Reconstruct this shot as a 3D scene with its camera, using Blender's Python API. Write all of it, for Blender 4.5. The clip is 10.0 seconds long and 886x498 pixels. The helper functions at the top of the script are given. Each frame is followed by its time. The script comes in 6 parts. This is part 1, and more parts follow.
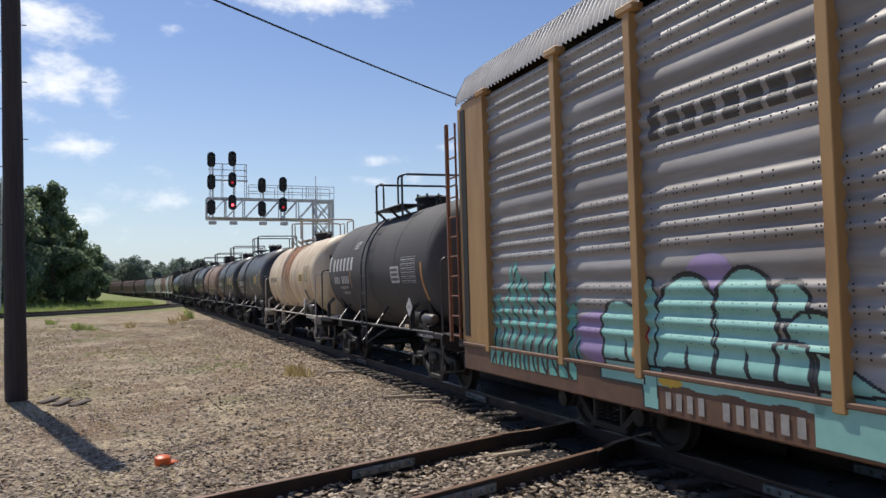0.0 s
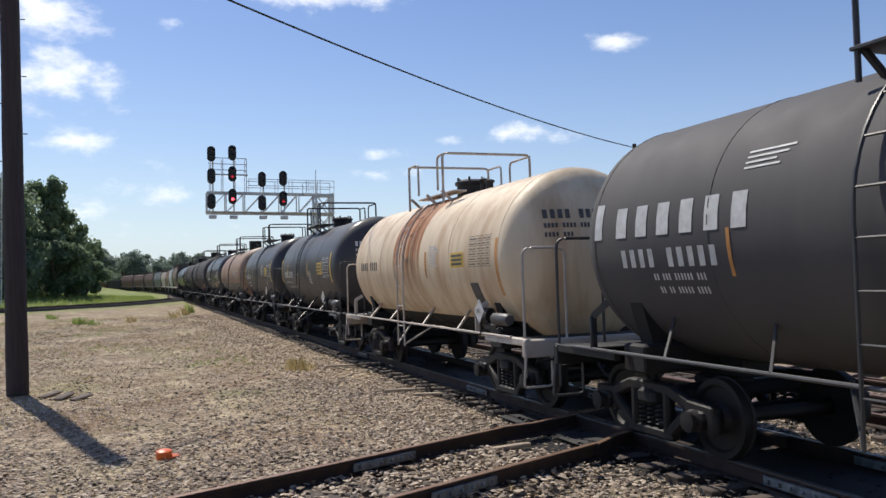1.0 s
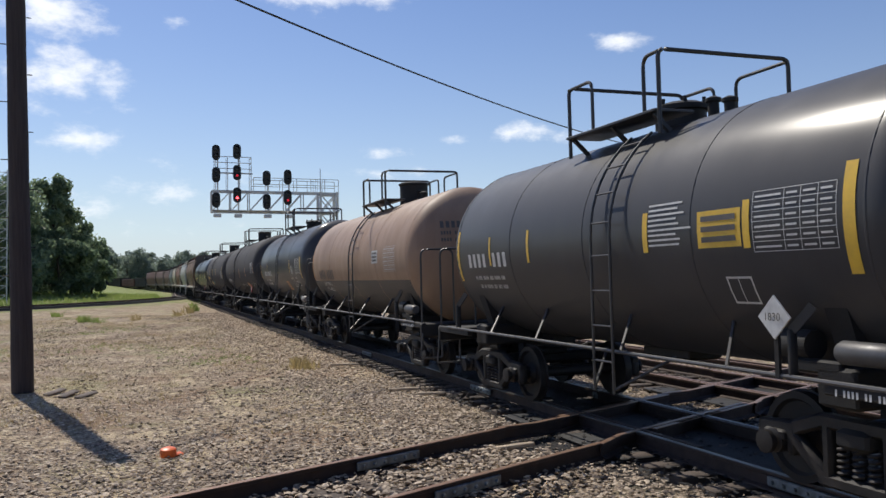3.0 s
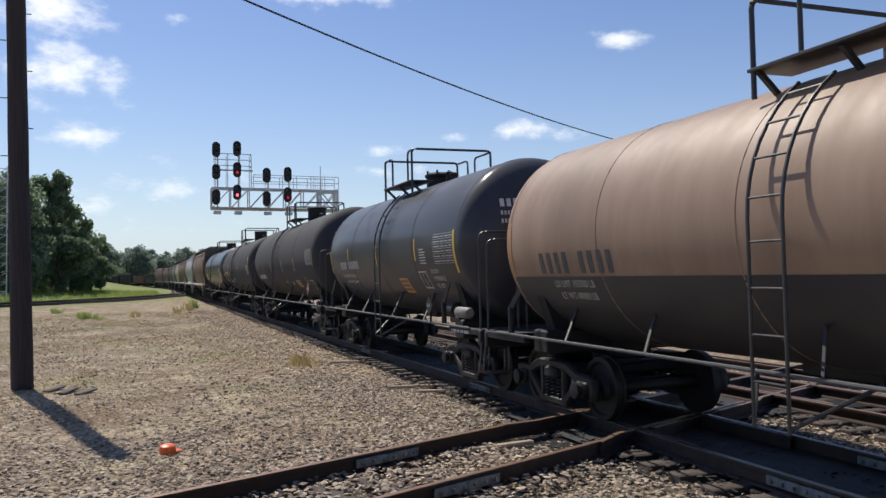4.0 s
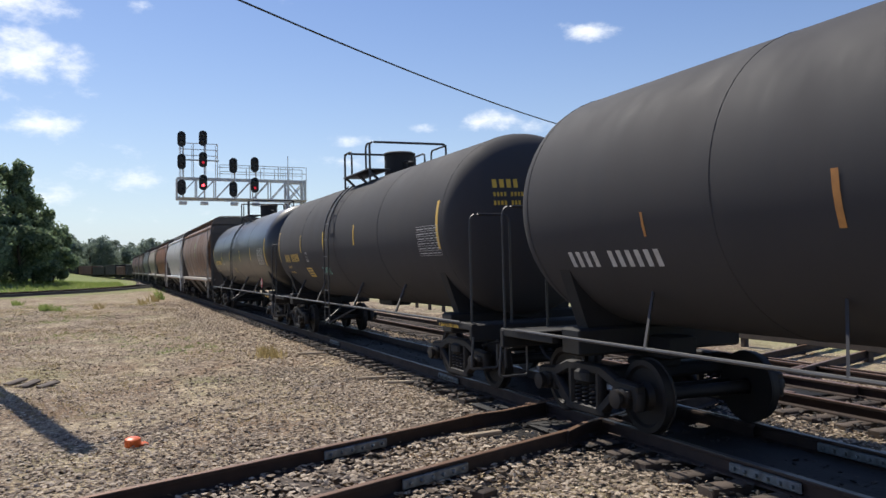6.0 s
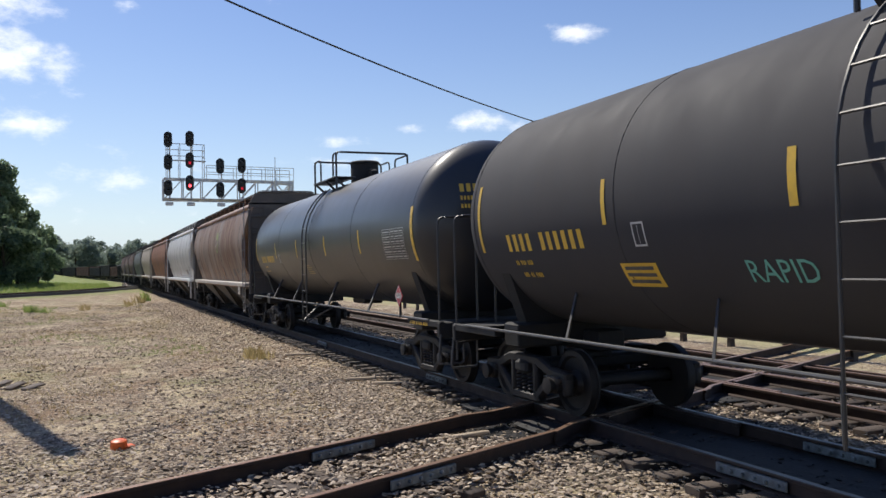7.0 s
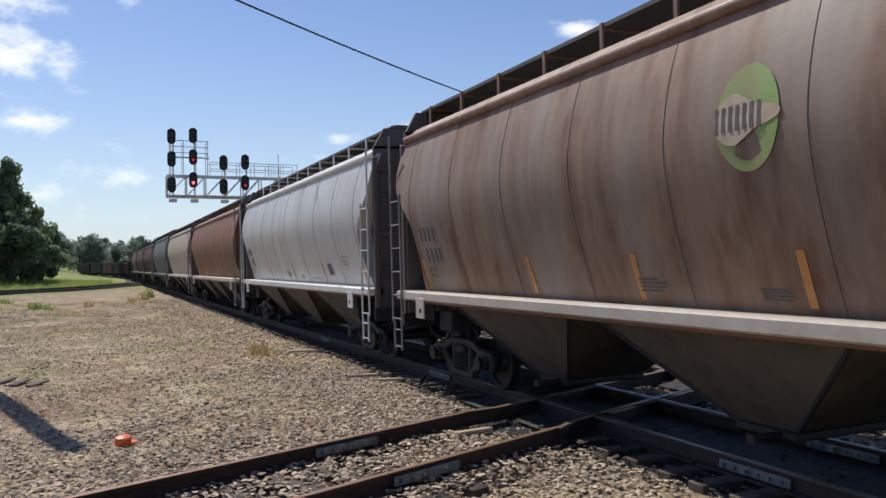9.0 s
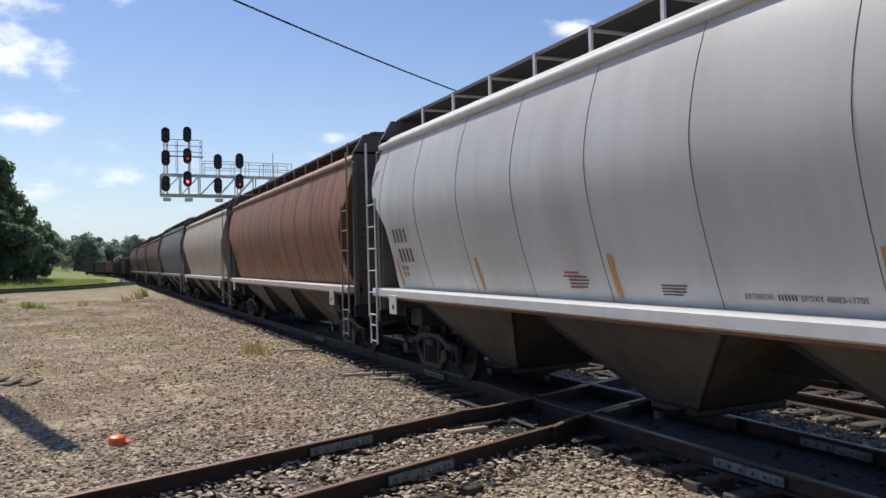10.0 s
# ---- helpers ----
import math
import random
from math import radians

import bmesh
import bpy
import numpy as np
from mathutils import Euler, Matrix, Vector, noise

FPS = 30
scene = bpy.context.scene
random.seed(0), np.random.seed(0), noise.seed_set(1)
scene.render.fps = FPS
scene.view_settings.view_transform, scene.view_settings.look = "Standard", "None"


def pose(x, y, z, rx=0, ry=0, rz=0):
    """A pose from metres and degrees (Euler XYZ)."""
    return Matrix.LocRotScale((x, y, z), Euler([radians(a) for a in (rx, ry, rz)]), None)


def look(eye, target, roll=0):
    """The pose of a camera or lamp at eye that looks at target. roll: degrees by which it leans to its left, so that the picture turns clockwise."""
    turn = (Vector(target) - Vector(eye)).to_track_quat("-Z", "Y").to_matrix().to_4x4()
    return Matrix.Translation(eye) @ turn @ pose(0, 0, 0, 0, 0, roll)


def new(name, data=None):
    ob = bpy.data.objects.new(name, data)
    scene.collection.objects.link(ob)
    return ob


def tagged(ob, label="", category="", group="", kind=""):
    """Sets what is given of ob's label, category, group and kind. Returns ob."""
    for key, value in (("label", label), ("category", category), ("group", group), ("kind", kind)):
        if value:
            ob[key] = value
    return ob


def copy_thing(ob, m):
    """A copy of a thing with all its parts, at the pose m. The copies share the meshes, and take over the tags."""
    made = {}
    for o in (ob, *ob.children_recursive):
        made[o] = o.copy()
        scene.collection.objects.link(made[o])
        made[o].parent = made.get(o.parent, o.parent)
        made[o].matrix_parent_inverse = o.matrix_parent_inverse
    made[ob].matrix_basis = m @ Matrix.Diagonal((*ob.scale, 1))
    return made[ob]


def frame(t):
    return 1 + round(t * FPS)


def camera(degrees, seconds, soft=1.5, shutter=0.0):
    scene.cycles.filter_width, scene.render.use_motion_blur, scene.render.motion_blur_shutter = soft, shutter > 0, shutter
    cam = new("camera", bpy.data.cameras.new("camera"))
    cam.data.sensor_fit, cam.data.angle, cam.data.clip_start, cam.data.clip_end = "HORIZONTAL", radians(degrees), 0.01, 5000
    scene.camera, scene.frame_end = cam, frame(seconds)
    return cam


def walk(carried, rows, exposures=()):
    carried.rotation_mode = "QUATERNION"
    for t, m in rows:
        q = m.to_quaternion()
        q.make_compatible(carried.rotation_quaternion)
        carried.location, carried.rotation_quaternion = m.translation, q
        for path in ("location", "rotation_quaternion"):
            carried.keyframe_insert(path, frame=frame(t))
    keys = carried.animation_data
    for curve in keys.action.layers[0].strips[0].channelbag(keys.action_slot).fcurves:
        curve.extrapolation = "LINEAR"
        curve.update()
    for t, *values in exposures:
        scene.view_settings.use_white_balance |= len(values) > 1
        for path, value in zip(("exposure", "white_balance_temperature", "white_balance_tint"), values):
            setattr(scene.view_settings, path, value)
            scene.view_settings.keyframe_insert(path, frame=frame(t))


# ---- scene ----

# ---------- camera ----------
EYE = (0.0, 0.0, 1.95)
TURNS = [
    (0.0, -20.46, 2.57, 0.82), (0.5, -20.45, 2.34, 0.86), (1.0, -20.43, 2.12, 0.98), (1.5, -20.29, 2.12, 0.92),
    (2.0, -20.19, 2.17, 0.78), (2.5, -20.10, 2.13, 0.76), (3.0, -20.14, 2.07, 0.79), (4.5, -20.23, 1.75, 0.45),
    (5.0, -20.72, 1.50, 0.55), (5.5, -21.57, 1.35, 0.59), (7.0, -23.22, 1.30, 0.71), (7.5, -23.21, 1.45, 0.69),
    (8.0, -23.18, 1.46, 0.69), (8.5, -23.06, 1.31, 0.71), (9.0, -22.99, 1.07, 0.73), (9.5, -23.22, 1.00, 0.73),
    (10.0, -23.36, 1.00, 0.73)]
cam = camera(56.95, 10.0, soft=1.5)
walk(cam, [(t, pose(*EYE, 90 + pitch, roll, yaw)) for t, yaw, pitch, roll in TURNS],
     exposures=[(0.0, -0.05), (0.5, -0.05), (1.0, 0.08), (1.5, -0.02), (2.5, -0.04), (4.5, 0.03), (7.0, 0.12), (8.5, 0.16), (9.0, 0.03), (9.5, 0.04), (10.0, 0.08)])

# ---------- sky and sun ----------
SUN_EL, SUN_AZ = radians(52), math.atan2(-0.278, 0.96)  # azimuth from +y towards +x
world = bpy.data.worlds.new("sky")
scene.world = world
world.use_nodes = True
wn, wl = world.node_tree.nodes, world.node_tree.links
wn.clear()
w_out = wn.new("ShaderNodeOutputWorld")
w_bg = wn.new("ShaderNodeBackground")
w_bg.inputs["Strength"].default_value = 0.118
w_sky = wn.new("ShaderNodeTexSky")
w_sky.sky_type = "NISHITA"
w_sky.sun_disc = False
w_sky.sun_elevation, w_sky.sun_rotation = SUN_EL, SUN_AZ
w_sky.air_density, w_sky.dust_density, w_sky.ozone_density = 1.0, 0.3, 2.5


def wmath(op, a, b=None, c=None):
    n = wn.new("ShaderNodeMath")
    n.operation = op
    for i, v in enumerate((a, b, c)):
        if v is None:
            continue
        if isinstance(v, (int, float)):
            n.inputs[i].default_value = v
        else:
            wl.new(v, n.inputs[i])
    return n.outputs[0]


w_co = wn.new("ShaderNodeTexCoord")
w_noise = wn.new("ShaderNodeTexNoise")
w_noise.inputs["Scale"].default_value, w_noise.inputs["Detail"].default_value, w_noise.inputs["Roughness"].default_value = 22, 8, 0.62
w_map = wn.new("ShaderNodeMapping")
w_map.inputs["Scale"].default_value = (1, 1, 1.9)
wl.new(w_co.outputs["Generated"], w_map.inputs["Vector"])
wl.new(w_map.outputs["Vector"], w_noise.inputs["Vector"])
# small cumulus clouds: azimuth (degrees right of the track), elevation, half width, half height, weight
CLOUDS = [(-5.4, 16.6, 2.9, 1.5, 1.25), (-5.1, 13.3, 2.9, 1.7, 1.3), (-2.2, 13.0, 1.5, 1.2, 1.0), (-3.9, 9.1, 2.9, 0.9, 0.95),
          (-6.2, 11.0, 1.2, 0.6, 0.7), (11.8, 19.3, 6.7, 0.9, 1.1), (32.4, 15.8, 1.6, 0.65, 1.2), (16.2, 8.8, 1.8, 0.55, 0.8),
          (17.0, 7.3, 4.4, 0.65, 0.75), (25.9, 10.2, 2.4, 0.8, 1.0), (21.0, 9.7, 1.4, 0.5, 0.75), (29.3, 9.7, 1.4, 0.65, 0.85),
          (3.0, 5.8, 6.7, 2.4, 0.62), (-3.2, 4.9, 4.8, 2.0, 0.55), (2.1, 17.1, 1.0, 0.55, 0.65), (-1.0, 11.3, 1.2, 0.6, 0.6),
          (55.0, 22.0, 9.0, 4.0, 0.9), (80.0, 30.0, 12.0, 5.0, 0.9), (-60.0, 25.0, 14.0, 5.0, 0.9), (-110.0, 30.0, 14.0, 5.0, 0.9),
          (150.0, 28.0, 14.0, 5.0, 0.9)]
mask = None
for az, el, hw, hh, weight in CLOUDS:
    a, e = radians(az), radians(el)
    way = Vector((math.sin(a) * math.cos(e), math.cos(a) * math.cos(e), math.sin(e)))
    side, up = Vector((math.cos(a), -math.sin(a), 0)), Vector((-math.sin(a) * math.sin(e), -math.cos(a) * math.sin(e), math.cos(e)))
    parts_ = []
    for axis, half in ((side, radians(hw)), (up, radians(hh))):
        d = wn.new("ShaderNodeVectorMath")
        d.operation = "DOT_PRODUCT"
        wl.new(w_co.outputs["Generated"], d.inputs[0])
        d.inputs[1].default_value = axis / half
        parts_.append(wmath("MULTIPLY", d.outputs["Value"], d.outputs["Value"]))
    front = wn.new("ShaderNodeVectorMath")
    front.operation = "DOT_PRODUCT"
    wl.new(w_co.outputs["Generated"], front.inputs[0])
    front.inputs[1].default_value = way
    gate = wmath("GREATER_THAN", front.outputs["Value"], 0.5)
    blob = wmath("MULTIPLY", wmath("EXPONENT", wmath("MULTIPLY", wmath("ADD", parts_[0], parts_[1]), -0.8)), weight)
    blob = wmath("MULTIPLY", blob, gate)
    mask = blob if mask is None else wmath("MAXIMUM", mask, blob)
w_ramp = wn.new("ShaderNodeMapRange")
w_ramp.interpolation_type = "SMOOTHSTEP"
w_ramp.inputs["From Min"].default_value, w_ramp.inputs["From Max"].default_value = 0.26, 0.88
w_ramp.inputs["To Max"].default_value = 0.92
wl.new(wmath("ADD", wmath("MULTIPLY", mask, 0.62), wmath("MULTIPLY", wmath("SUBTRACT", w_noise.outputs["Fac"], 0.5), 1.3)), w_ramp.inputs["Value"])
w_gate = wmath("MULTIPLY", w_ramp.outputs["Result"], wmath("MINIMUM", wmath("MULTIPLY", mask, 4.0), 1.0))
# thin haze veil low in the sky
w_sep = wn.new("ShaderNodeSeparateXYZ")
wl.new(w_co.outputs["Generated"], w_sep.inputs[0])
w_mix = wn.new("ShaderNodeMixRGB")
w_mix.inputs["Color2"].default_value = (9.4, 9.6, 9.9, 1)
wl.new(w_gate, w_mix.inputs["Fac"])
w_hs = wn.new("ShaderNodeHueSaturation")
w_hs.inputs["Hue"].default_value, w_hs.inputs["Saturation"].default_value, w_hs.inputs["Value"].default_value = 0.512, 1.17, 0.92
wl.new(w_sky.outputs["Color"], w_hs.inputs["Color"])
w_veil = wn.new("ShaderNodeMixRGB")
w_veil.inputs["Color2"].default_value = (5.0, 5.85, 7.1, 1)
wl.new(wmath("MULTIPLY", wmath("EXPONENT", wmath("MULTIPLY", wmath("MAXIMUM", w_sep.outputs["Z"], 0.0), -7.0)), 0.85), w_veil.inputs["Fac"])
wl.new(w_hs.outputs["Color"], w_veil.inputs["Color1"])
wl.new(w_veil.outputs["Color"], w_mix.inputs["Color1"])
wl.new(w_mix.outputs["Color"], w_bg.inputs["Color"])
wl.new(w_bg.outputs["Background"], w_out.inputs["Surface"])

sun = new("sun", bpy.data.lights.new("sun", "SUN"))
sun.data.energy, sun.data.angle, sun.data.color = 4.2, radians(0.53), (1.0, 0.935, 0.83)
sun_dir = Vector((math.sin(SUN_AZ) * math.cos(SUN_EL), math.cos(SUN_AZ) * math.cos(SUN_EL), math.sin(SUN_EL)))
sun.matrix_world = look(sun_dir * 100, (0, 0, 0))

# ---------- materials ----------


def srgb(*c):
    return tuple(((v / 255) / 12.92 if v / 255 <= 0.04045 else ((v / 255 + 0.055) / 1.055) ** 2.4) for v in c)


def mat(name, col, rough=0.6, metal=0.0, col2=None, amount=0.5, scale=2.0, bump=0.0, bscale=40.0, col3=None, amount3=0.3,
        scale3=0.5, stretch=(1, 1, 1), rvar=0.15, coords="Object", jitter=0.0):
    """A surface with a fine and a broad variation of colour, varied gloss and fine relief."""
    m = bpy.data.materials.new(name)
    m.use_nodes = True
    n, l = m.node_tree.nodes, m.node_tree.links
    bs = n["Principled BSDF"]
    bs.inputs["Metallic"].default_value = metal
    co = n.new("ShaderNodeTexCoord")
    mp = n.new("ShaderNodeMapping")
    mp.inputs["Scale"].default_value = stretch
    l.new(co.outputs[coords], mp.inputs["Vector"])

    def tex(sc, detail=6, rough_=0.6):
        t = n.new("ShaderNodeTexNoise")
        t.inputs["Scale"].default_value, t.inputs["Detail"].default_value, t.inputs["Roughness"].default_value = sc, detail, rough_
        l.new(mp.outputs["Vector"], t.inputs["Vector"])
        return t.outputs["Fac"]

    def ramp(v, lo, hi, to=1.0):
        r = n.new("ShaderNodeMapRange")
        r.inputs["From Min"].default_value, r.inputs["From Max"].default_value, r.inputs["To Max"].default_value = lo, hi, to
        l.new(v, r.inputs["Value"])
        return r.outputs["Result"]

    def mix(fac, a, b):
        x = n.new("ShaderNodeMixRGB")
        l.new(fac, x.inputs["Fac"])
        for k, v in (("Color1", a), ("Color2", b)):
            if isinstance(v, tuple):
                x.inputs[k].default_value = (*v, 1)
            else:
                l.new(v, x.inputs[k])
        return x.outputs["Color"]
    fine = tex(scale)
    out = mix(ramp(fine, 0.38, 0.66, amount), tuple(col), tuple(col2) if col2 else tuple(v * 0.6 for v in col))
    if col3:
        out = mix(ramp(tex(scale3, 4, 0.55), 0.45, 0.68, amount3), out, tuple(col3))
    if jitter:
        info = n.new("ShaderNodeObjectInfo")
        hs = n.new("ShaderNodeHueSaturation")
        l.new(ramp(info.outputs["Random"], 0, 1, 1.0), hs.inputs["Fac"])
        hs.inputs["Fac"].default_value = 1
        v = n.new("ShaderNodeMapRange")
        v.inputs["To Min"].default_value, v.inputs["To Max"].default_value = 1 - jitter, 1 + jitter
        l.new(info.outputs["Random"], v.inputs["Value"])
        l.new(v.outputs["Result"], hs.inputs["Value"])
        l.new(out, hs.inputs["Color"])
        out = hs.outputs["Color"]
    l.new(out, bs.inputs["Base Color"])
    rr = n.new("ShaderNodeMapRange")
    rr.inputs["To Min"].default_value, rr.inputs["To Max"].default_value = max(0.02, rough - rvar), min(1, rough + rvar)
    l.new(fine, rr.inputs["Value"])
    l.new(rr.outputs["Result"], bs.inputs["Roughness"])
    if bump:
        bp = n.new("ShaderNodeBump")
        bp.inputs["Strength"].default_value, bp.inputs["Distance"].default_value = bump, 0.02
        l.new(tex(bscale, 3), bp.inputs["Height"])
        l.new(bp.outputs["Normal"], bs.inputs["Normal"])
    return m


STREAK = (1.6, 1.6, 0.25)
M = {}
M["black"] = mat("black_tank_paint", (0.030, 0.030, 0.0345), 0.74, 0, (0.046, 0.0455, 0.048), 0.6, 1.6, 0.04, 60, (0.058, 0.056, 0.055), 0.35, 0.5, STREAK)
M["charcoal"] = mat("weathered_charcoal_paint", (0.056, 0.054, 0.057), 0.76, 0, (0.08, 0.076, 0.076), 0.6, 1.5, 0.05, 60, (0.10, 0.092, 0.088), 0.4, 0.4, STREAK)
M["blueblack"] = mat("blue_black_paint", (0.029, 0.032, 0.042), 0.78, 0, (0.044, 0.046, 0.055), 0.6, 1.5, 0.03, 60, (0.06, 0.06, 0.064), 0.35, 0.4, STREAK)
M["dull"] = mat("dull_black_paint", (0.034, 0.0335, 0.038), 0.80, 0, (0.050, 0.047, 0.050), 0.6, 1.2, 0.05, 60, (0.062, 0.057, 0.056), 0.4, 0.4, STREAK)
M["glossy"] = mat("glossy_black_paint", (0.0105, 0.0112, 0.0145), 0.55, 0, (0.019, 0.0195, 0.023), 0.5, 1.5, 0.02, 60, (0.027, 0.026, 0.027), 0.35, 0.4, STREAK, 0.08)
M["cream"] = mat("stained_cream_paint", (0.72, 0.59, 0.41), 0.5, 0, (0.60, 0.46, 0.29), 0.65, 1.6, 0.05, 60, (0.43, 0.25, 0.12), 0.6, 0.8, (2.2, 2.2, 0.25))
M["ochre"] = mat("faded_orange_brown_paint", (0.34, 0.225, 0.15), 0.55, 0, (0.25, 0.155, 0.10), 0.6, 1.8, 0.05, 60, (0.16, 0.10, 0.07), 0.5, 0.5, STREAK)
for paint, spec, coat, coat_rough in (("black", 0.4, 0.4, 0.26), ("charcoal", 0.45, 0.0, 0.3), ("dull", 0.45, 0.0, 0.3), ("blueblack", 0.3, 0.45, 0.20), ("glossy", 0.5, 0.6, 0.25)):
    shader = M[paint].node_tree.nodes["Principled BSDF"]
    shader.inputs["Specular IOR Level"].default_value, shader.inputs["Coat Weight"].default_value, shader.inputs["Coat Roughness"].default_value = spec, coat, coat_rough
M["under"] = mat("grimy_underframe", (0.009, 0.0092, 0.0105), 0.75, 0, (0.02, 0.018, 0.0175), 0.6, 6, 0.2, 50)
M["cast"] = mat("grimy_cast_steel", (0.013, 0.0125, 0.013), 0.6, 0.2, (0.040, 0.032, 0.029), 0.6, 7, 0.25, 45)
M["wheel"] = mat("worn_wheel_steel", (0.014, 0.013, 0.0135), 0.6, 0.3, (0.034, 0.027, 0.025), 0.6, 6, 0.1, 50)
M["tread"] = mat("polished_steel", (0.55, 0.54, 0.52), 0.25, 1.0, (0.4, 0.37, 0.34), 0.5, 9)
M["pipe"] = mat("weathered_steel_pipe", (0.10, 0.099, 0.102), 0.5, 0.3, (0.06, 0.056, 0.055), 0.6, 6)
M["darkpipe"] = mat("dark_painted_pipe", (0.03, 0.032, 0.036), 0.45, 0.1, (0.07, 0.06, 0.055), 0.5, 6)
M["whiteletter"] = mat("white_stencil_paint", (0.58, 0.58, 0.57), 0.6, 0, (0.36, 0.355, 0.35), 0.6, 9)
M["faded_letter"] = mat("faded_stencil_paint", (0.38, 0.36, 0.34), 0.65, 0, (0.22, 0.2, 0.18), 0.6, 9)
M["yellow"] = mat("yellow_reflective_tape", (0.72, 0.46, 0.05), 0.4, 0, (0.5, 0.32, 0.06), 0.5, 8)
M["orange_tape"] = mat("faded_orange_tape", (0.56, 0.26, 0.07), 0.5, 0, (0.34, 0.15, 0.05), 0.6, 6)
M["faded_yellow"] = mat("faded_yellow_stencil_paint", (0.26, 0.17, 0.05), 0.55, 0, (0.14, 0.10, 0.04), 0.6, 9)
M["red"] = mat("red_placard_paint", (0.5, 0.05, 0.07), 0.45)
M["greyletter"] = mat("dark_grey_stencil_paint", (0.07, 0.065, 0.065), 0.6, 0, (0.14, 0.13, 0.12), 0.5, 9)
M["rust_hopper"] = mat("rusted_grey_hopper_paint", (0.255, 0.163, 0.108), 0.6, 0, (0.13, 0.052, 0.026), 1.0, 1.9, 0.08, 50, (0.28, 0.24, 0.205), 0.8, 0.7, (1.4, 1.4, 0.28))
M["rust_rim"] = mat("rusted_brown_rim", (0.27, 0.17, 0.125), 0.6, 0, (0.15, 0.075, 0.05), 0.8, 3, 0.1, 40)
M["white_hopper"] = mat("pale_grey_hopper_paint", (0.55, 0.54, 0.52), 0.42, 0, (0.45, 0.437, 0.415), 0.6, 1.1, 0.5, 0.7, (0.38, 0.362, 0.34), 0.5, 0.5, (2.0, 2.0, 0.3))
M["red_hopper"] = mat("brick_red_hopper_paint", (0.27, 0.10, 0.036), 0.6, 0, (0.12, 0.055, 0.032), 0.95, 1.1, 0.06, 50, (0.17, 0.11, 0.08), 0.6, 0.5, (2.4, 2.4, 0.22))
M["dark_red"] = mat("sooty_dark_red_paint", (0.11, 0.045, 0.032), 0.7, 0, (0.06, 0.035, 0.03), 0.7, 1.1, 0.05, 50, None, 0.3, 0.5, (2.4, 2.4, 0.25))
M["tan_hopper"] = mat("tan_hopper_paint", (0.42, 0.36, 0.29), 0.55, 0, (0.34, 0.27, 0.2), 0.5, 1.1, 0.04, 50, (0.3, 0.24, 0.19), 0.4, 0.5, (2.4, 2.4, 0.25))
M["green_hopper"] = mat("grey_green_hopper_paint", (0.12, 0.13, 0.125), 0.6, 0, (0.08, 0.085, 0.08), 0.5, 1.1, 0.04, 50)
M["pale_sill"] = mat("pale_sill_paint", (0.50, 0.45, 0.40), 0.55, 0, (0.36, 0.29, 0.23), 0.6, 4, 0.06, 50)
M["white_sill"] = mat("white_sill_paint", (0.60, 0.60, 0.59), 0.5, 0, (0.48, 0.46, 0.44), 0.5, 4, 0.05, 50)
# dusty brown, with the shade below the sill darkened into it
M["hopper_bay"] = mat("dusty_shaded_hopper_bay", (0.070, 0.060, 0.051), 0.7, 0, (0.036, 0.030, 0.027), 0.7, 2.2, 0.12, 40, (0.12, 0.10, 0.082), 0.5, 0.9)
M["ladder_grey"] = mat("weathered_grey_ladder", (0.24, 0.23, 0.22), 0.55, 0.2, (0.15, 0.13, 0.12), 0.6, 6)
M["end_dark"] = mat("sooty_end_sheet", (0.085, 0.075, 0.068), 0.65, 0, (0.13, 0.105, 0.09), 0.6, 2.5, 0.1, 40)
M["logo_green"] = mat("green_disc_paint", (0.22, 0.33, 0.085), 0.6, 0, (0.33, 0.36, 0.17), 0.7, 3, 0, 40, (0.24, 0.17, 0.1), 0.5, 1.5, (2, 2, 0.4))
M["logo_buff"] = mat("buff_disc_paint", (0.45, 0.355, 0.27), 0.6, 0, (0.33, 0.22, 0.15), 0.6, 3)
M["tan_post"] = mat("tan_rack_paint", (0.45, 0.27, 0.105), 0.55, 0, (0.35, 0.19, 0.075), 0.65, 2, 0.05, 40, (0.24, 0.115, 0.055), 0.45, 0.9, (2, 2, 0.4))
M["brown_sill"] = mat("brown_rack_sill", (0.17, 0.09, 0.055), 0.65, 0, (0.09, 0.05, 0.036), 0.6, 2.5, 0.08, 40)
M["rustpost"] = mat("rusty_brown_ladder", (0.2, 0.085, 0.05), 0.6, 0, (0.12, 0.06, 0.04), 0.5, 5)
M["galv"] = mat("weathered_galvanised_sheet", (0.37, 0.35, 0.335), 0.55, 0.12, (0.24, 0.22, 0.205), 0.7, 2.2, 0.05, 60, (0.17, 0.14, 0.125), 0.6, 0.7, (1, 0.35, 3.0))
M["galv_roof"] = mat("pale_galvanised_roof", (0.45, 0.435, 0.42), 0.6, 0.1, (0.30, 0.28, 0.26), 0.5, 3, 0.04, 60)
M["teal"] = mat("turquoise_spray_paint", (0.17, 0.47, 0.40), 0.5, 0, (0.12, 0.36, 0.31), 0.6, 3)
M["pale_teal"] = mat("pale_turquoise_spray_paint", (0.30, 0.58, 0.52), 0.5, 0, (0.2, 0.46, 0.41), 0.6, 3)
M["ink"] = mat("black_spray_paint", (0.015, 0.02, 0.025), 0.5, 0, (0.03, 0.04, 0.045), 0.5, 4)
M["violet"] = mat("violet_spray_paint", (0.30, 0.22, 0.42), 0.5, 0, (0.36, 0.28, 0.4), 0.5, 3)
M["hole"] = mat("dark_perforation", (0.02, 0.02, 0.02), 0.8)
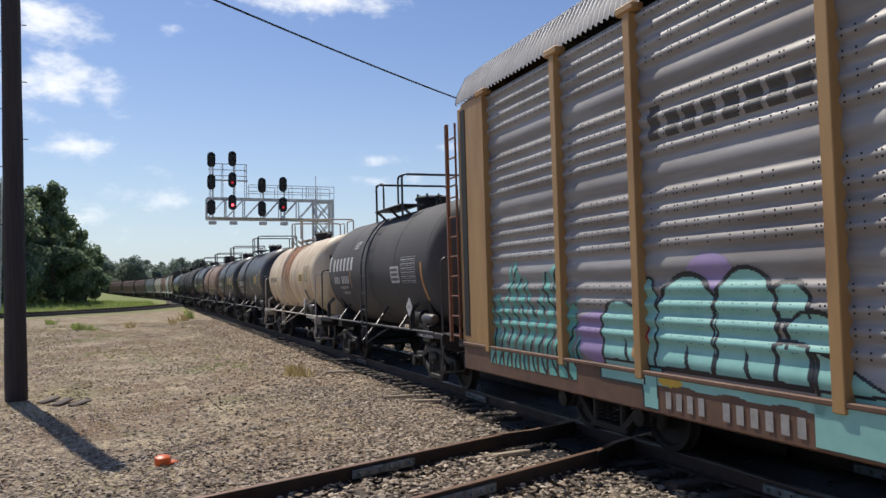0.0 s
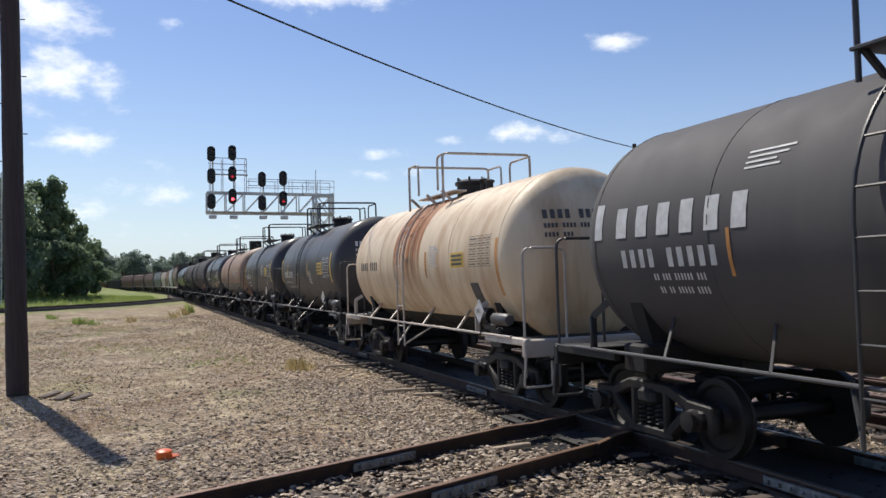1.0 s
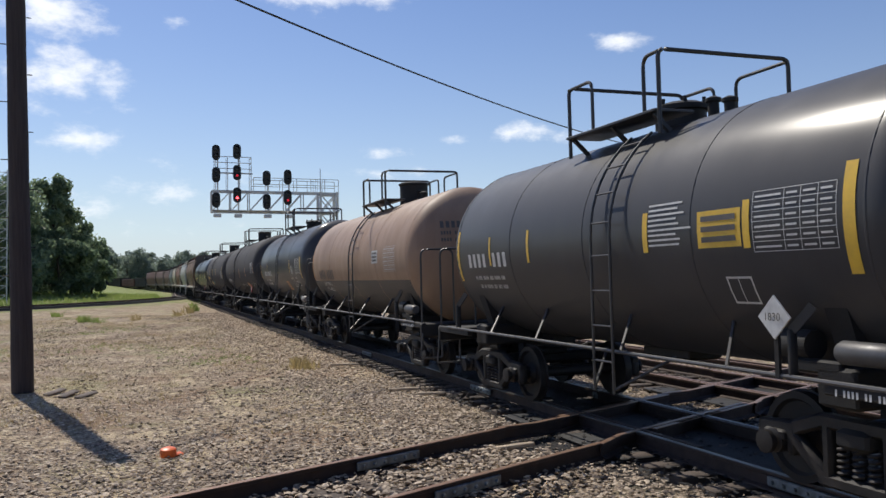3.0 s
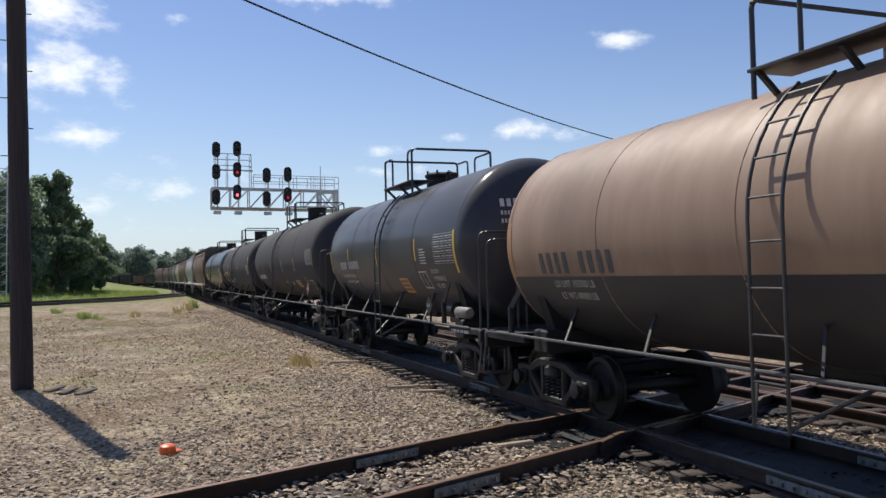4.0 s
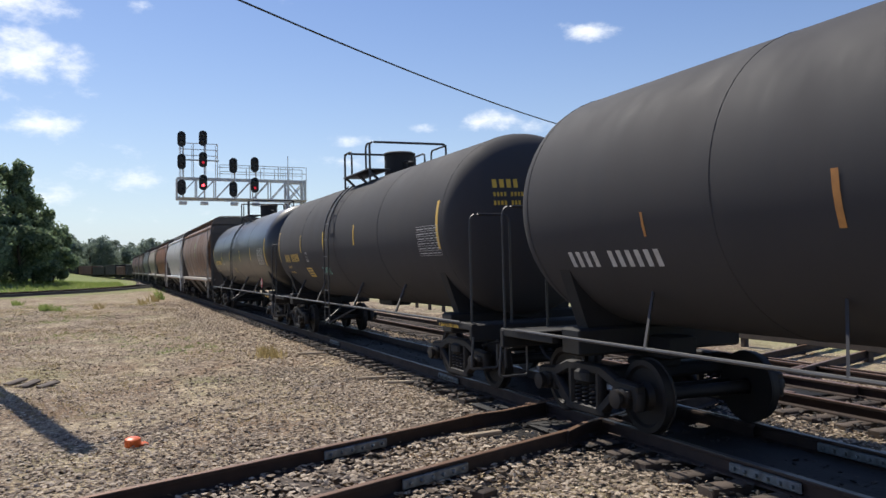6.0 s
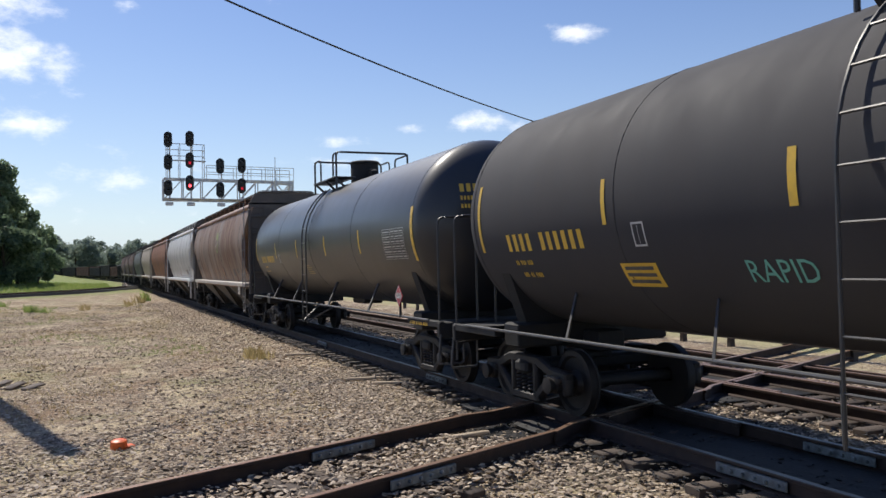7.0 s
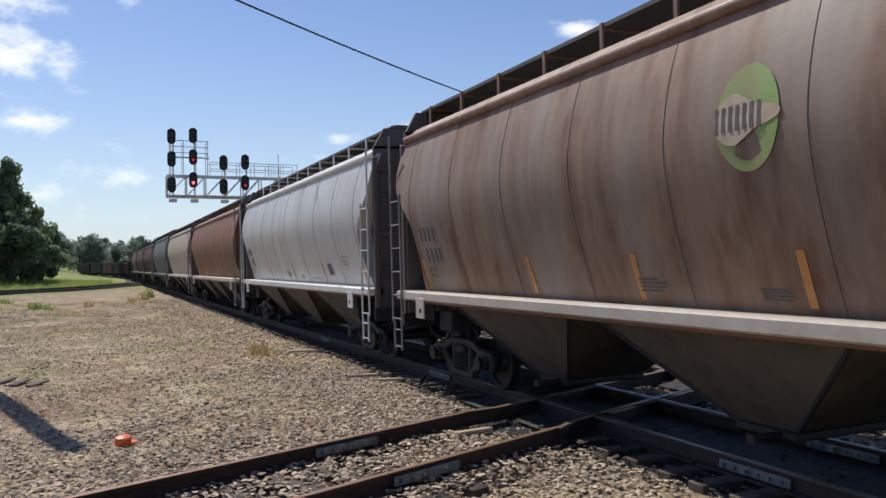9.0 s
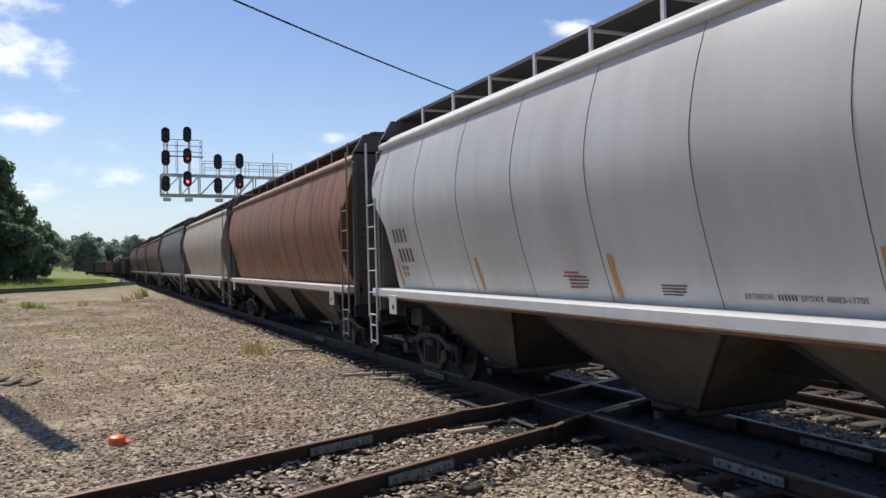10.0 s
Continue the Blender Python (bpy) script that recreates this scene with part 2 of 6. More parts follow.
M["rail"] = mat("rusty_rail_side", (0.045, 0.026, 0.02), 0.75, 0.1, (0.022, 0.016, 0.015), 0.6, 5, 0.15, 60)
M["railtop"] = mat("polished_rail_head", (0.085, 0.08, 0.08), 0.45, 0.7, (0.035, 0.031, 0.029), 0.6, 4, stretch=(3, 0.3, 3))
M["railtop_rusty"] = mat("brown_rail_head", (0.26, 0.16, 0.105), 0.5, 0.5, (0.16, 0.085, 0.055), 0.6, 4)
M["plate"] = mat("grey_joint_bar", (0.22, 0.245, 0.26), 0.55, 0.4, (0.09, 0.09, 0.09), 0.75, 9, 0.2, 40)
M["tie"] = mat("weathered_timber_tie", (0.075, 0.055, 0.042), 0.85, 0, (0.04, 0.03, 0.025), 0.7, 3, 0.4, 20, (0.15, 0.115, 0.09), 0.4, 1.5, (1, 6, 6), jitter=0.25)
M["pale_timber"] = mat("splintered_pale_timber", (0.46, 0.37, 0.27), 0.8, 0, (0.3, 0.23, 0.16), 0.6, 4, 0.3, 25, None, 0.3, 1, (6, 1, 6), jitter=0.2)
M["weathered_board"] = mat("grey_brown_board", (0.16, 0.125, 0.10), 0.85, 0, (0.08, 0.06, 0.05), 0.7, 3, 0.4, 20, None, 0.3, 1, (6, 1, 6), jitter=0.25)
# oil-stained ballast, its near-black also holding painted shade
M["shade_ballast"] = mat("oily_shade_ballast", (0.016, 0.0155, 0.0165), 0.85, 0, (0.035, 0.031, 0.029), 0.6, 9, 0.6, 22)
M["pole"] = mat("creosoted_pole_timber", (0.045, 0.034, 0.034), 0.8, 0, (0.024, 0.019, 0.020), 0.6, 3, 0.3, 20, None, 0.3, 0.5, (8, 8, 0.4))
M["wire"] = mat("black_cable", (0.012, 0.012, 0.014), 0.6)
M["bark"] = mat("tree_bark", (0.09, 0.07, 0.05), 0.9, 0, (0.05, 0.04, 0.03), 0.6, 4, 0.4, 15)
M["gantry"] = mat("galvanised_bridge_steel", (0.55, 0.56, 0.57), 0.5, 0.25, (0.42, 0.42, 0.42), 0.5, 3)
M["signal_black"] = mat("matt_black_signal_paint", (0.012, 0.014, 0.017), 0.6)
M["orange_marker"] = mat("bright_orange_plastic", (0.85, 0.16, 0.03), 0.4, 0, (0.7, 0.12, 0.03), 0.4, 12)
M["fence"] = mat("dark_fence_timber", (0.07, 0.055, 0.045), 0.8, 0, (0.04, 0.032, 0.028), 0.6, 4, 0.2, 20)


def leaf_mat(name, col, col2):
    m = bpy.data.materials.new(name)
    m.use_nodes = True
    n, l = m.node_tree.nodes, m.node_tree.links
    bs = n["Principled BSDF"]
    geo = n.new("ShaderNodeNewGeometry")
    x = n.new("ShaderNodeMixRGB")
    x.inputs["Color1"].default_value, x.inputs["Color2"].default_value = (*col, 1), (*col2, 1)
    l.new(geo.outputs["Random Per Island"], x.inputs["Fac"])
    l.new(x.outputs["Color"], bs.inputs["Base Color"])
    bs.inputs["Roughness"].default_value = 0.6
    tr = n.new("ShaderNodeBsdfTranslucent")
    l.new(x.outputs["Color"], tr.inputs["Color"])
    ad = n.new("ShaderNodeMixShader")
    ad.inputs["Fac"].default_value = 0.58
    l.new(bs.outputs["BSDF"], ad.inputs[1])
    l.new(tr.outputs["BSDF"], ad.inputs[2])
    l.new(ad.outputs["Shader"], n["Material Output"].inputs["Surface"])
    return m


M["leaf"] = leaf_mat("summer_leaves", (0.13, 0.19, 0.115), (0.31, 0.38, 0.22))
# paler, bluer green: the haze of distance is put into the leaf colour
M["leaf_haze"] = leaf_mat("hazed_leaves", (0.18, 0.23, 0.19), (0.29, 0.345, 0.27))
M["grass"] = leaf_mat("green_grass", (0.17, 0.26, 0.06), (0.34, 0.38, 0.13))
M["straw"] = leaf_mat("dry_grass", (0.46, 0.36, 0.18), (0.30, 0.24, 0.11))


def stone_mat(name, a, b, c):
    m = bpy.data.materials.new(name)
    m.use_nodes = True
    n, l = m.node_tree.nodes, m.node_tree.links
    bs = n["Principled BSDF"]
    geo = n.new("ShaderNodeNewGeometry")
    r = n.new("ShaderNodeValToRGB")
    r.color_ramp.elements[0].color, r.color_ramp.elements[1].color = (*a, 1), (*c, 1)
    r.color_ramp.elements.new(0.5).color = (*b, 1)
    l.new(geo.outputs["Random Per Island"], r.inputs["Fac"])
    co, t = n.new("ShaderNodeTexCoord"), n.new("ShaderNodeTexNoise")
    t.inputs["Scale"].default_value = 45
    l.new(co.outputs["Object"], t.inputs["Vector"])
    x = n.new("ShaderNodeMixRGB")
    x.blend_type = "MULTIPLY"
    x.inputs["Fac"].default_value = 0.5
    l.new(r.outputs["Color"], x.inputs["Color1"])
    l.new(t.outputs["Fac"], x.inputs["Color2"])
    l.new(x.outputs["Color"], bs.inputs["Base Color"])
    bs.inputs["Roughness"].default_value = 0.85
    return m


M["stone"] = stone_mat("crushed_stone", (0.21, 0.155, 0.11), (0.48, 0.375, 0.27), (0.86, 0.70, 0.52))
M["stone_far"] = stone_mat("crushed_stone_grey", (0.24, 0.17, 0.115), (0.54, 0.405, 0.275), (0.90, 0.73, 0.53))
M["stone_grit"] = stone_mat("brown_grit", (0.10, 0.072, 0.05), (0.26, 0.19, 0.125), (0.62, 0.5, 0.36))
# oily stones, darkened further for the shade below the train
M["stone_oil_shade"] = stone_mat("oily_shaded_stone", (0.012, 0.0115, 0.012), (0.028, 0.025, 0.023), (0.10, 0.085, 0.072))


def ground_mat():
    """Dry dirt and straw with gravel, turning to grass in broad patches."""
    m = bpy.data.materials.new("dry_gravelly_ground")
    m.use_nodes = True
    n, l = m.node_tree.nodes, m.node_tree.links
    bs = n["Principled BSDF"]
    co = n.new("ShaderNodeTexCoord")

    def tex(sc, detail=6, rough=0.6):
        t = n.new("ShaderNodeTexNoise")
        t.inputs["Scale"].default_value, t.inputs["Detail"].default_value, t.inputs["Roughness"].default_value = sc, detail, rough
        l.new(co.outputs["Object"], t.inputs["Vector"])
        return t.outputs["Fac"]

    def ramp(v, lo, hi, to=1.0):
        r = n.new("ShaderNodeMapRange")
        r.inputs["From Min"].default_value, r.inputs["From Max"].default_value, r.inputs["To Max"].default_value = lo, hi, to
        l.new(v, r.inputs["Value"])
        return r.outputs["Result"]

    def mix(fac, a, b):
        x = n.new("ShaderNodeMixRGB")
        if isinstance(fac, float):
            x.inputs["Fac"].default_value = fac
        else:
            l.new(fac, x.inputs["Fac"])
        for k, v in (("Color1", a), ("Color2", b)):
            if isinstance(v, tuple):
                x.inputs[k].default_value = (*v, 1)
            else:
                l.new(v, x.inputs[k])
        return x.outputs["Color"]
    vor = n.new("ShaderNodeTexVoronoi")
    vor.inputs["Scale"].default_value = 14
    l.new(co.outputs["Object"], vor.inputs["Vector"])
    sep = n.new("ShaderNodeSeparateColor")
    l.new(vor.outputs["Color"], sep.inputs["Color"])
    gravel = mix(sep.outputs["Red"], (0.24, 0.178, 0.122), (0.54, 0.42, 0.29))
    dirt = mix(ramp(tex(1.3), 0.35, 0.65), (0.47, 0.35, 0.23), (0.28, 0.20, 0.135))
    dirt = mix(ramp(tex(0.35, 4), 0.48, 0.66, 0.8), dirt, (0.58, 0.445, 0.255))
    base = mix(ramp(tex(0.8, 8, 0.7), 0.40, 0.56), dirt, gravel)
    base = mix(ramp(tex(19, 5, 0.8), 0.47, 0.57, 0.85), base, (0.115, 0.078, 0.047))
    base = mix(ramp(tex(27, 4, 0.75), 0.53, 0.60, 0.8), base, (0.66, 0.53, 0.36))
    base = mix(ramp(tex(0.45, 5, 0.6), 0.50, 0.60, 0.8), base, (0.29, 0.185, 0.105))
    base = mix(ramp(tex(0.7, 6, 0.65), 0.50, 0.62, 0.65), base, (0.66, 0.53, 0.33))
    base = mix(ramp(tex(6.5, 7, 0.8), 0.49, 0.58, 0.75), base, (0.135, 0.09, 0.055))
    base = mix(ramp(tex(4.6, 7, 0.8), 0.54, 0.62, 0.7), base, (0.80, 0.66, 0.46))
    base = mix(ramp(tex(0.33, 7, 0.7), 0.53, 0.66, 0.6), base, (0.29, 0.29, 0.12))
    at = n.new("ShaderNodeVertexColor")
    at.layer_name = "cover"
    sc = n.new("ShaderNodeSeparateColor")
    l.new(at.outputs["Color"], sc.inputs["Color"])
    green = mix(ramp(tex(0.9, 6), 0.35, 0.65), (0.30, 0.32, 0.10), (0.17, 0.22, 0.06))
    field = mix(ramp(tex(0.25, 6), 0.35, 0.65), (0.50, 0.44, 0.22), (0.36, 0.36, 0.15))
    patch = n.new("ShaderNodeMath")
    patch.operation = "MULTIPLY_ADD"
    l.new(tex(0.55, 7, 0.65), patch.inputs[0])
    patch.inputs[1].default_value = 1.6
    l.new(sc.outputs["Green"], patch.inputs[2])
    out = mix(ramp(patch.outputs[0], 1.05, 1.35), base, green)
    out = mix(sc.outputs["Blue"], out, field)
    # red cover: oil stain plus painted shade under train and crossing
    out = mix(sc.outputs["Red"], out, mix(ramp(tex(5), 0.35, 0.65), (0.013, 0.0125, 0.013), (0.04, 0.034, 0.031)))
    l.new(out, bs.inputs["Base Color"])
    bs.inputs["Roughness"].default_value = 0.95
    bp = n.new("ShaderNodeBump")
    bp.inputs["Strength"].default_value, bp.inputs["Distance"].default_value = 1.0, 0.06
    hh = n.new("ShaderNodeMath")
    hh.operation = "ADD"
    l.new(vor.outputs["Distance"], hh.inputs[0])
    l.new(tex(9, 6, 0.7), hh.inputs[1])
    l.new(hh.outputs[0], bp.inputs["Height"])
    l.new(bp.outputs["Normal"], bs.inputs["Normal"])
    return m


M["ground"] = ground_mat()


def glow(name, col, strength):
    m = bpy.data.materials.new(name)
    m.use_nodes = True
    bs = m.node_tree.nodes["Principled BSDF"]
    bs.inputs["Base Color"].default_value = (*col, 1)
    bs.inputs["Emission Color"].default_value = (*col, 1)
    bs.inputs["Emission Strength"].default_value = strength
    return m


def stain_mat():
    """Rust run-off: thin vertical streaks that let the paint below show."""
    m = bpy.data.materials.new("rust_run_off")
    m.use_nodes = True
    n, l = m.node_tree.nodes, m.node_tree.links
    bs = n["Principled BSDF"]
    bs.inputs["Base Color"].default_value = (0.38, 0.13, 0.035, 1)
    bs.inputs["Roughness"].default_value = 0.7
    co, mp, t, r = n.new("ShaderNodeTexCoord"), n.new("ShaderNodeMapping"), n.new("ShaderNodeTexNoise"), n.new("ShaderNodeMapRange")
    mp.inputs["Scale"].default_value = (0.5, 9, 0.45)
    t.inputs["Scale"].default_value, t.inputs["Detail"].default_value = 1.0, 5
    r.inputs["From Min"].default_value, r.inputs["From Max"].default_value, r.inputs["To Max"].default_value = 0.34, 0.56, 0.97
    l.new(co.outputs["Object"], mp.inputs["Vector"])
    l.new(mp.outputs["Vector"], t.inputs["Vector"])
    l.new(t.outputs["Fac"], r.inputs["Value"])
    sx, fade, mul = n.new("ShaderNodeSeparateXYZ"), n.new("ShaderNodeMapRange"), n.new("ShaderNodeMath")
    fade.interpolation_type = "SMOOTHSTEP"
    fade.inputs["From Min"].default_value, fade.inputs["From Max"].default_value = 1.55, 3.1
    mul.operation = "MULTIPLY"
    l.new(co.outputs["Object"], sx.inputs[0])
    l.new(sx.outputs["Z"], fade.inputs["Value"])
    l.new(r.outputs["Result"], mul.inputs[0])
    l.new(fade.outputs["Result"], mul.inputs[1])
    l.new(mul.outputs[0], bs.inputs["Alpha"])
    return m


M["rust_wash"] = stain_mat()
M["lamp_red"] = glow("lit_red_lens", (1.0, 0.06, 0.08), 6.0)
M["lamp_dim"] = glow("dim_red_lens", (0.7, 0.03, 0.06), 0.6)
M["lens_dark"] = mat("dark_lens", (0.02, 0.015, 0.02), 0.2)

# ---------- mesh building ----------


class Shape:
    """Vertices and faces gathered from simple solids."""

    def __init__(self):
        self.v, self.f = [], []

    def add(self, verts, faces, m=None):
        k = len(self.v)
        self.v += [tuple(m @ Vector(p)) for p in verts] if m else [tuple(p) for p in verts]
        self.f += [tuple(i + k for i in f) for f in faces]
        return self

    def box(self, x, y, z, sx, sy, sz, m=None, c=0.0):
        """A box of the size sx, sy, sz round the centre x, y, z; c: chamfer."""
        hx, hy, hz = sx / 2, sy / 2, sz / 2
        if not c:
            p = [(x + a * hx, y + b * hy, z + d * hz) for a in (-1, 1) for b in (-1, 1) for d in (-1, 1)]
            return self.add(p, [(0, 1, 3, 2), (4, 6, 7, 5), (0, 4, 5, 1), (2, 3, 7, 6), (0, 2, 6, 4), (1, 5, 7, 3)], m)
        c = min(c, hx * 0.9, hy * 0.9, hz * 0.9)
        ring = []
        for d, ins in ((-hz, c), (-hz + c, 0), (hz - c, 0), (hz, c)):
            ax, ay = hx - ins, hy - ins
            k = c * 0.7
            ring += [(x + px, y + py, z + d) for px, py in ((-ax + k, -ay), (ax - k, -ay), (ax, -ay + k), (ax, ay - k), (ax - k, ay), (-ax + k, ay), (-ax, ay - k), (-ax, -ay + k))]
        faces = [tuple(range(7, -1, -1)), tuple(range(24, 32))]
        for r in range(3):
            faces += [(r * 8 + i, r * 8 + (i + 1) % 8, r * 8 + 8 + (i + 1) % 8, r * 8 + 8 + i) for i in range(8)]
        return self.add(ring, faces, m)

    def beam(self, a, b, w, h=None, c=0.0):
        """A square bar from a to b."""
        a, b = Vector(a), Vector(b)
        d = b - a
        q = d.to_track_quat("Y", "Z").to_matrix().to_4x4()
        return self.box(0, 0, 0, w, d.length, h or w, Matrix.Translation((a + b) / 2) @ q, c)

    def tube(self, pts, r, n=8, closed_ends=True):
        """A round pipe along points."""
        pts = [Vector(p) for p in pts]
        verts, faces = [], []
        ref = None
        for i, p in enumerate(pts):
            t = (pts[min(i + 1, len(pts) - 1)] - pts[max(i - 1, 0)]).normalized()
            if ref is None or abs(ref.dot(t)) > 0.95:
                ref = Vector((0, 0, 1)) if abs(t.z) < 0.9 else Vector((1, 0, 0))
            u = t.cross(ref).normalized()
            w = t.cross(u)
            verts += [p + r * (math.cos(k * 2 * math.pi / n) * u + math.sin(k * 2 * math.pi / n) * w) for k in range(n)]
        for i in range(len(pts) - 1):
            faces += [(i * n + k, i * n + (k + 1) % n, (i + 1) * n + (k + 1) % n, (i + 1) * n + k) for k in range(n)]
        if closed_ends:
            faces += [tuple(range(n - 1, -1, -1)), tuple(range(len(verts) - n, len(verts)))]
        return self.add(verts, faces)

    def lathe(self, profile, n=32, m=None):
        """Turn a profile of (radius, place along y) round the y axis."""
        verts, faces = [], []
        for r, y in profile:
            verts += [(r * math.cos(k * 2 * math.pi / n), y, r * math.sin(k * 2 * math.pi / n)) for k in range(n)]
        for i in range(len(profile) - 1):
            faces += [(i * n + k, (i + 1) * n + k, (i + 1) * n + (k + 1) % n, i * n + (k + 1) % n) for k in range(n)]
        faces += [tuple(range(n)), tuple(range(len(verts) - 1, len(verts) - 1 - n, -1))]
        return self.add(verts, faces, m)

    def prism(self, outline, axis, lo, hi):
        """An outline of 2D points drawn out along x, y or z."""
        n = len(outline)

        def at(p, d):
            return {"x": (d, p[0], p[1]), "y": (p[0], d, p[1]), "z": (p[0], p[1], d)}[axis]
        verts = [at(p, lo) for p in outline] + [at(p, hi) for p in outline]
        return self.add(verts, [tuple(range(n - 1, -1, -1)), tuple(range(n, 2 * n))] + [(i, (i + 1) % n, n + (i + 1) % n, n + i) for i in range(n)])

    def mesh(self, name, material, smooth=True):
        me = bpy.data.meshes.new(name)
        me.from_pydata(self.v, [], self.f)
        bm = bmesh.new()
        bm.from_mesh(me)
        if len(bm.faces) < 60000:
            bmesh.ops.recalc_face_normals(bm, faces=bm.faces)
        bm.to_mesh(me)
        bm.free()
        if smooth:
            me.polygons.foreach_set("use_smooth", [True] * len(me.polygons))
            me.set_sharp_from_angle(angle=radians(38))
        me.materials.append(material)
        return me


FINE = {"stencil_bars", "weld_seams", "head_stencil", "data_table", "stencil_lines", "perforations", "notice_bars", "number_bars", "mark_bars", "maker_lettering", "warning_lines", "stencil_lettering", "graffiti_tag_lines", "owner_mark_bars"}


def part(name, shape, material, parent=None, label="", m=None):
    """Link a Shape, or a mesh that is there already, as one object under its parent."""
    me = shape.mesh(name, M[material]) if isinstance(shape, Shape) else shape
    ob = new(name, me)
    if parent:
        ob.parent = parent
    if m:
        ob.matrix_basis = m
    if label:
        tagged(ob, label)
    if name in FINE:
        tagged(ob, kind="stuff")
    return ob


def thing(name, label, category, group="", kind="", m=None):
    ob = new(name)
    ob.empty_display_size = 0.2
    tagged(ob, label, category, group, kind)
    if m:
        ob.matrix_basis = m
    return ob


# ---------- the lay of the land ----------
GAUGE, XA, XC = 1.505, 6.60, 10.27
BEND_Y, BEND_R = 168.0, 390.0
B_ANGLE = radians(24.4)
B_DIR = Vector((math.cos(B_ANGLE), math.sin(B_ANGLE), 0))
B_SIDE = Vector((-math.sin(B_ANGLE), math.cos(B_ANGLE), 0))
B_MID = Vector((XA - GAUGE / 2 - 0.01, 8.82, 0)) + B_SIDE * GAUGE / 2


def main_line(s, x0=XA):
    """The place and the heading (turn from +y to the left, radians) at the length s along a main track."""
    if s < BEND_Y:
        return Vector((x0, s, 0)), 0.0
    r = BEND_R + (x0 - XA)
    a = (s - BEND_Y) / r
    return Vector((x0 - r * (1 - math.cos(a)), BEND_Y + r * math.sin(a), 0)), a


def smooth(a, b, v):
    v = min(1, max(0, (v - a) / (b - a)))
    return v * v * (3 - 2 * v)


def branch(s):
    """The connecting curve on the left: from the main line towards the left."""
    if s < 40:
        return Vector((6.35 - 1.15 * s / 40, 165.0 - s, 0.0)), 0.0
    r = 75.0
    a = (s - 40) / r
    return Vector((5.2 - r * (1 - math.cos(a)), 125.0 - r * math.sin(a), 0.10 * smooth(0, 0.2, a))), -a


def beyond_branch(x, y):
    """How far a place lies behind the connecting curve."""
    return 75.0 - math.hypot(x + 69.8, y - 125.0) if y < 125 else 4.6 - x


def ground_z(x, y):
    """Ground height; rail heads are at 0."""
    z = -0.26
    z += 0.05 * noise.noise(Vector((x * 0.25, y * 0.25, 0))) + 0.018 * noise.noise(Vector((x * 1.7, y * 1.7, 3)))
    z -= 0.10 * smooth(3.2, 0.5, x) * smooth(60, 30, y)
    left = smooth(2, 30, beyond_branch(x, y))
    z += 1.7 * left
    z += 3.0 * smooth(180, 420, y) * smooth(40, -40, x)
    return z


# ---------- ground ----------
def spaced(lo, hi, near_lo, near_hi, fine, growth):
    """Coordinates, fine between near_lo and near_hi and wider and wider outside."""
    out = list(np.arange(near_lo, near_hi + 1e-6, fine))
    step, v = fine, near_hi
    while v < hi:
        step *= growth
        v += step
        out.append(v)
    step, v = fine, near_lo
    while v > lo:
        step *= growth
        v -= step
        out.insert(0, v)
    return out


def build_ground():
    xs = spaced(-2500, 2500, -8, 16, 0.25, 1.12)
    ys = spaced(-1500, 3500, 4, 34, 0.25, 1.10)
    nx = len(xs)
    verts = [(x, y, ground_z(x, y)) for y in ys for x in xs]
    faces = [(j * nx + i, j * nx + i + 1, (j + 1) * nx + i + 1, (j + 1) * nx + i) for j in range(len(ys) - 1) for i in range(nx - 1)]
    me = bpy.data.meshes.new("ground")
    me.from_pydata(verts, [], faces)
    me.polygons.foreach_set("use_smooth", [True] * len(faces))
    col = me.color_attributes.new("cover", "FLOAT_COLOR", "POINT")
    data = []
    for x, y, z in verts:
        green = 0.02 + 0.22 * smooth(-1.5, -5, x) * smooth(14, 24, y) * (1 - smooth(46, 60, y))
        inside = beyond_branch(x, y)
        green += (0.95 * smooth(0.5, 3.0, inside) + 0.50 * smooth(-12, -2, inside)) * smooth(55, 68, y)
        green += 0.9 * smooth(30, 60, x)
        field = smooth(15.5, 18, x) * smooth(120, 80, y)
        # mask of oil and painted train shade along the tracks and crossing
        oil_shade = max(smooth(1.55, 1.15, abs(x - XA - 0.1)), 0.8 * smooth(1.3, 0.8, abs(x - XC))) * smooth(130, 90, y)
        oil_shade = max(oil_shade, smooth(3.4, 1.8, math.hypot(x - XA, (y - 9.6) * 0.8)))
        data += [oil_shade, min(1, green), field, 1]
    col.data.foreach_set("color", data)
    me.materials.append(M["ground"])
    ob = new("ground", me)
    return tagged(ob, "dry tan dirt and gravel ground with sparse grass", "ground", kind="structure")


build_ground()


# ---------- tracks ----------
def rail_shape(points, height=0.185):
    """A rail's section swept along points and headings; the head's top is a shape of its own."""
    body = [(-0.075, -height), (0.075, -height), (0.07, -height + 0.018), (0.012, -height + 0.035), (0.012, -0.045), (0.036, -0.035),
            (0.036, -0.008), (-0.036, -0.008), (-0.036, -0.035), (-0.012, -0.045), (-0.012, -height + 0.035), (-0.07, -height + 0.018)]
    top = [(-0.036, -0.008), (0.036, -0.008), (0.034, -0.001), (0.024, 0.0), (-0.024, 0.0), (-0.034, -0.001)]
    shapes = []
    for section in (body, top):
        s, n = Shape(), len(section)
        verts, faces = [], []
        for p, side in points:
            verts += [p + side * a + Vector((0, 0, b)) for a, b in section]
        for i in range(len(points) - 1):
            faces += [(i * n + k, i * n + (k + 1) % n, (i + 1) * n + (k + 1) % n, (i + 1) * n + k) for k in range(n)]
        faces += [tuple(range(n)), tuple(range(len(verts) - 1, len(verts) - 1 - n, -1))]
        shapes.append(s.add(verts, faces))
    return shapes


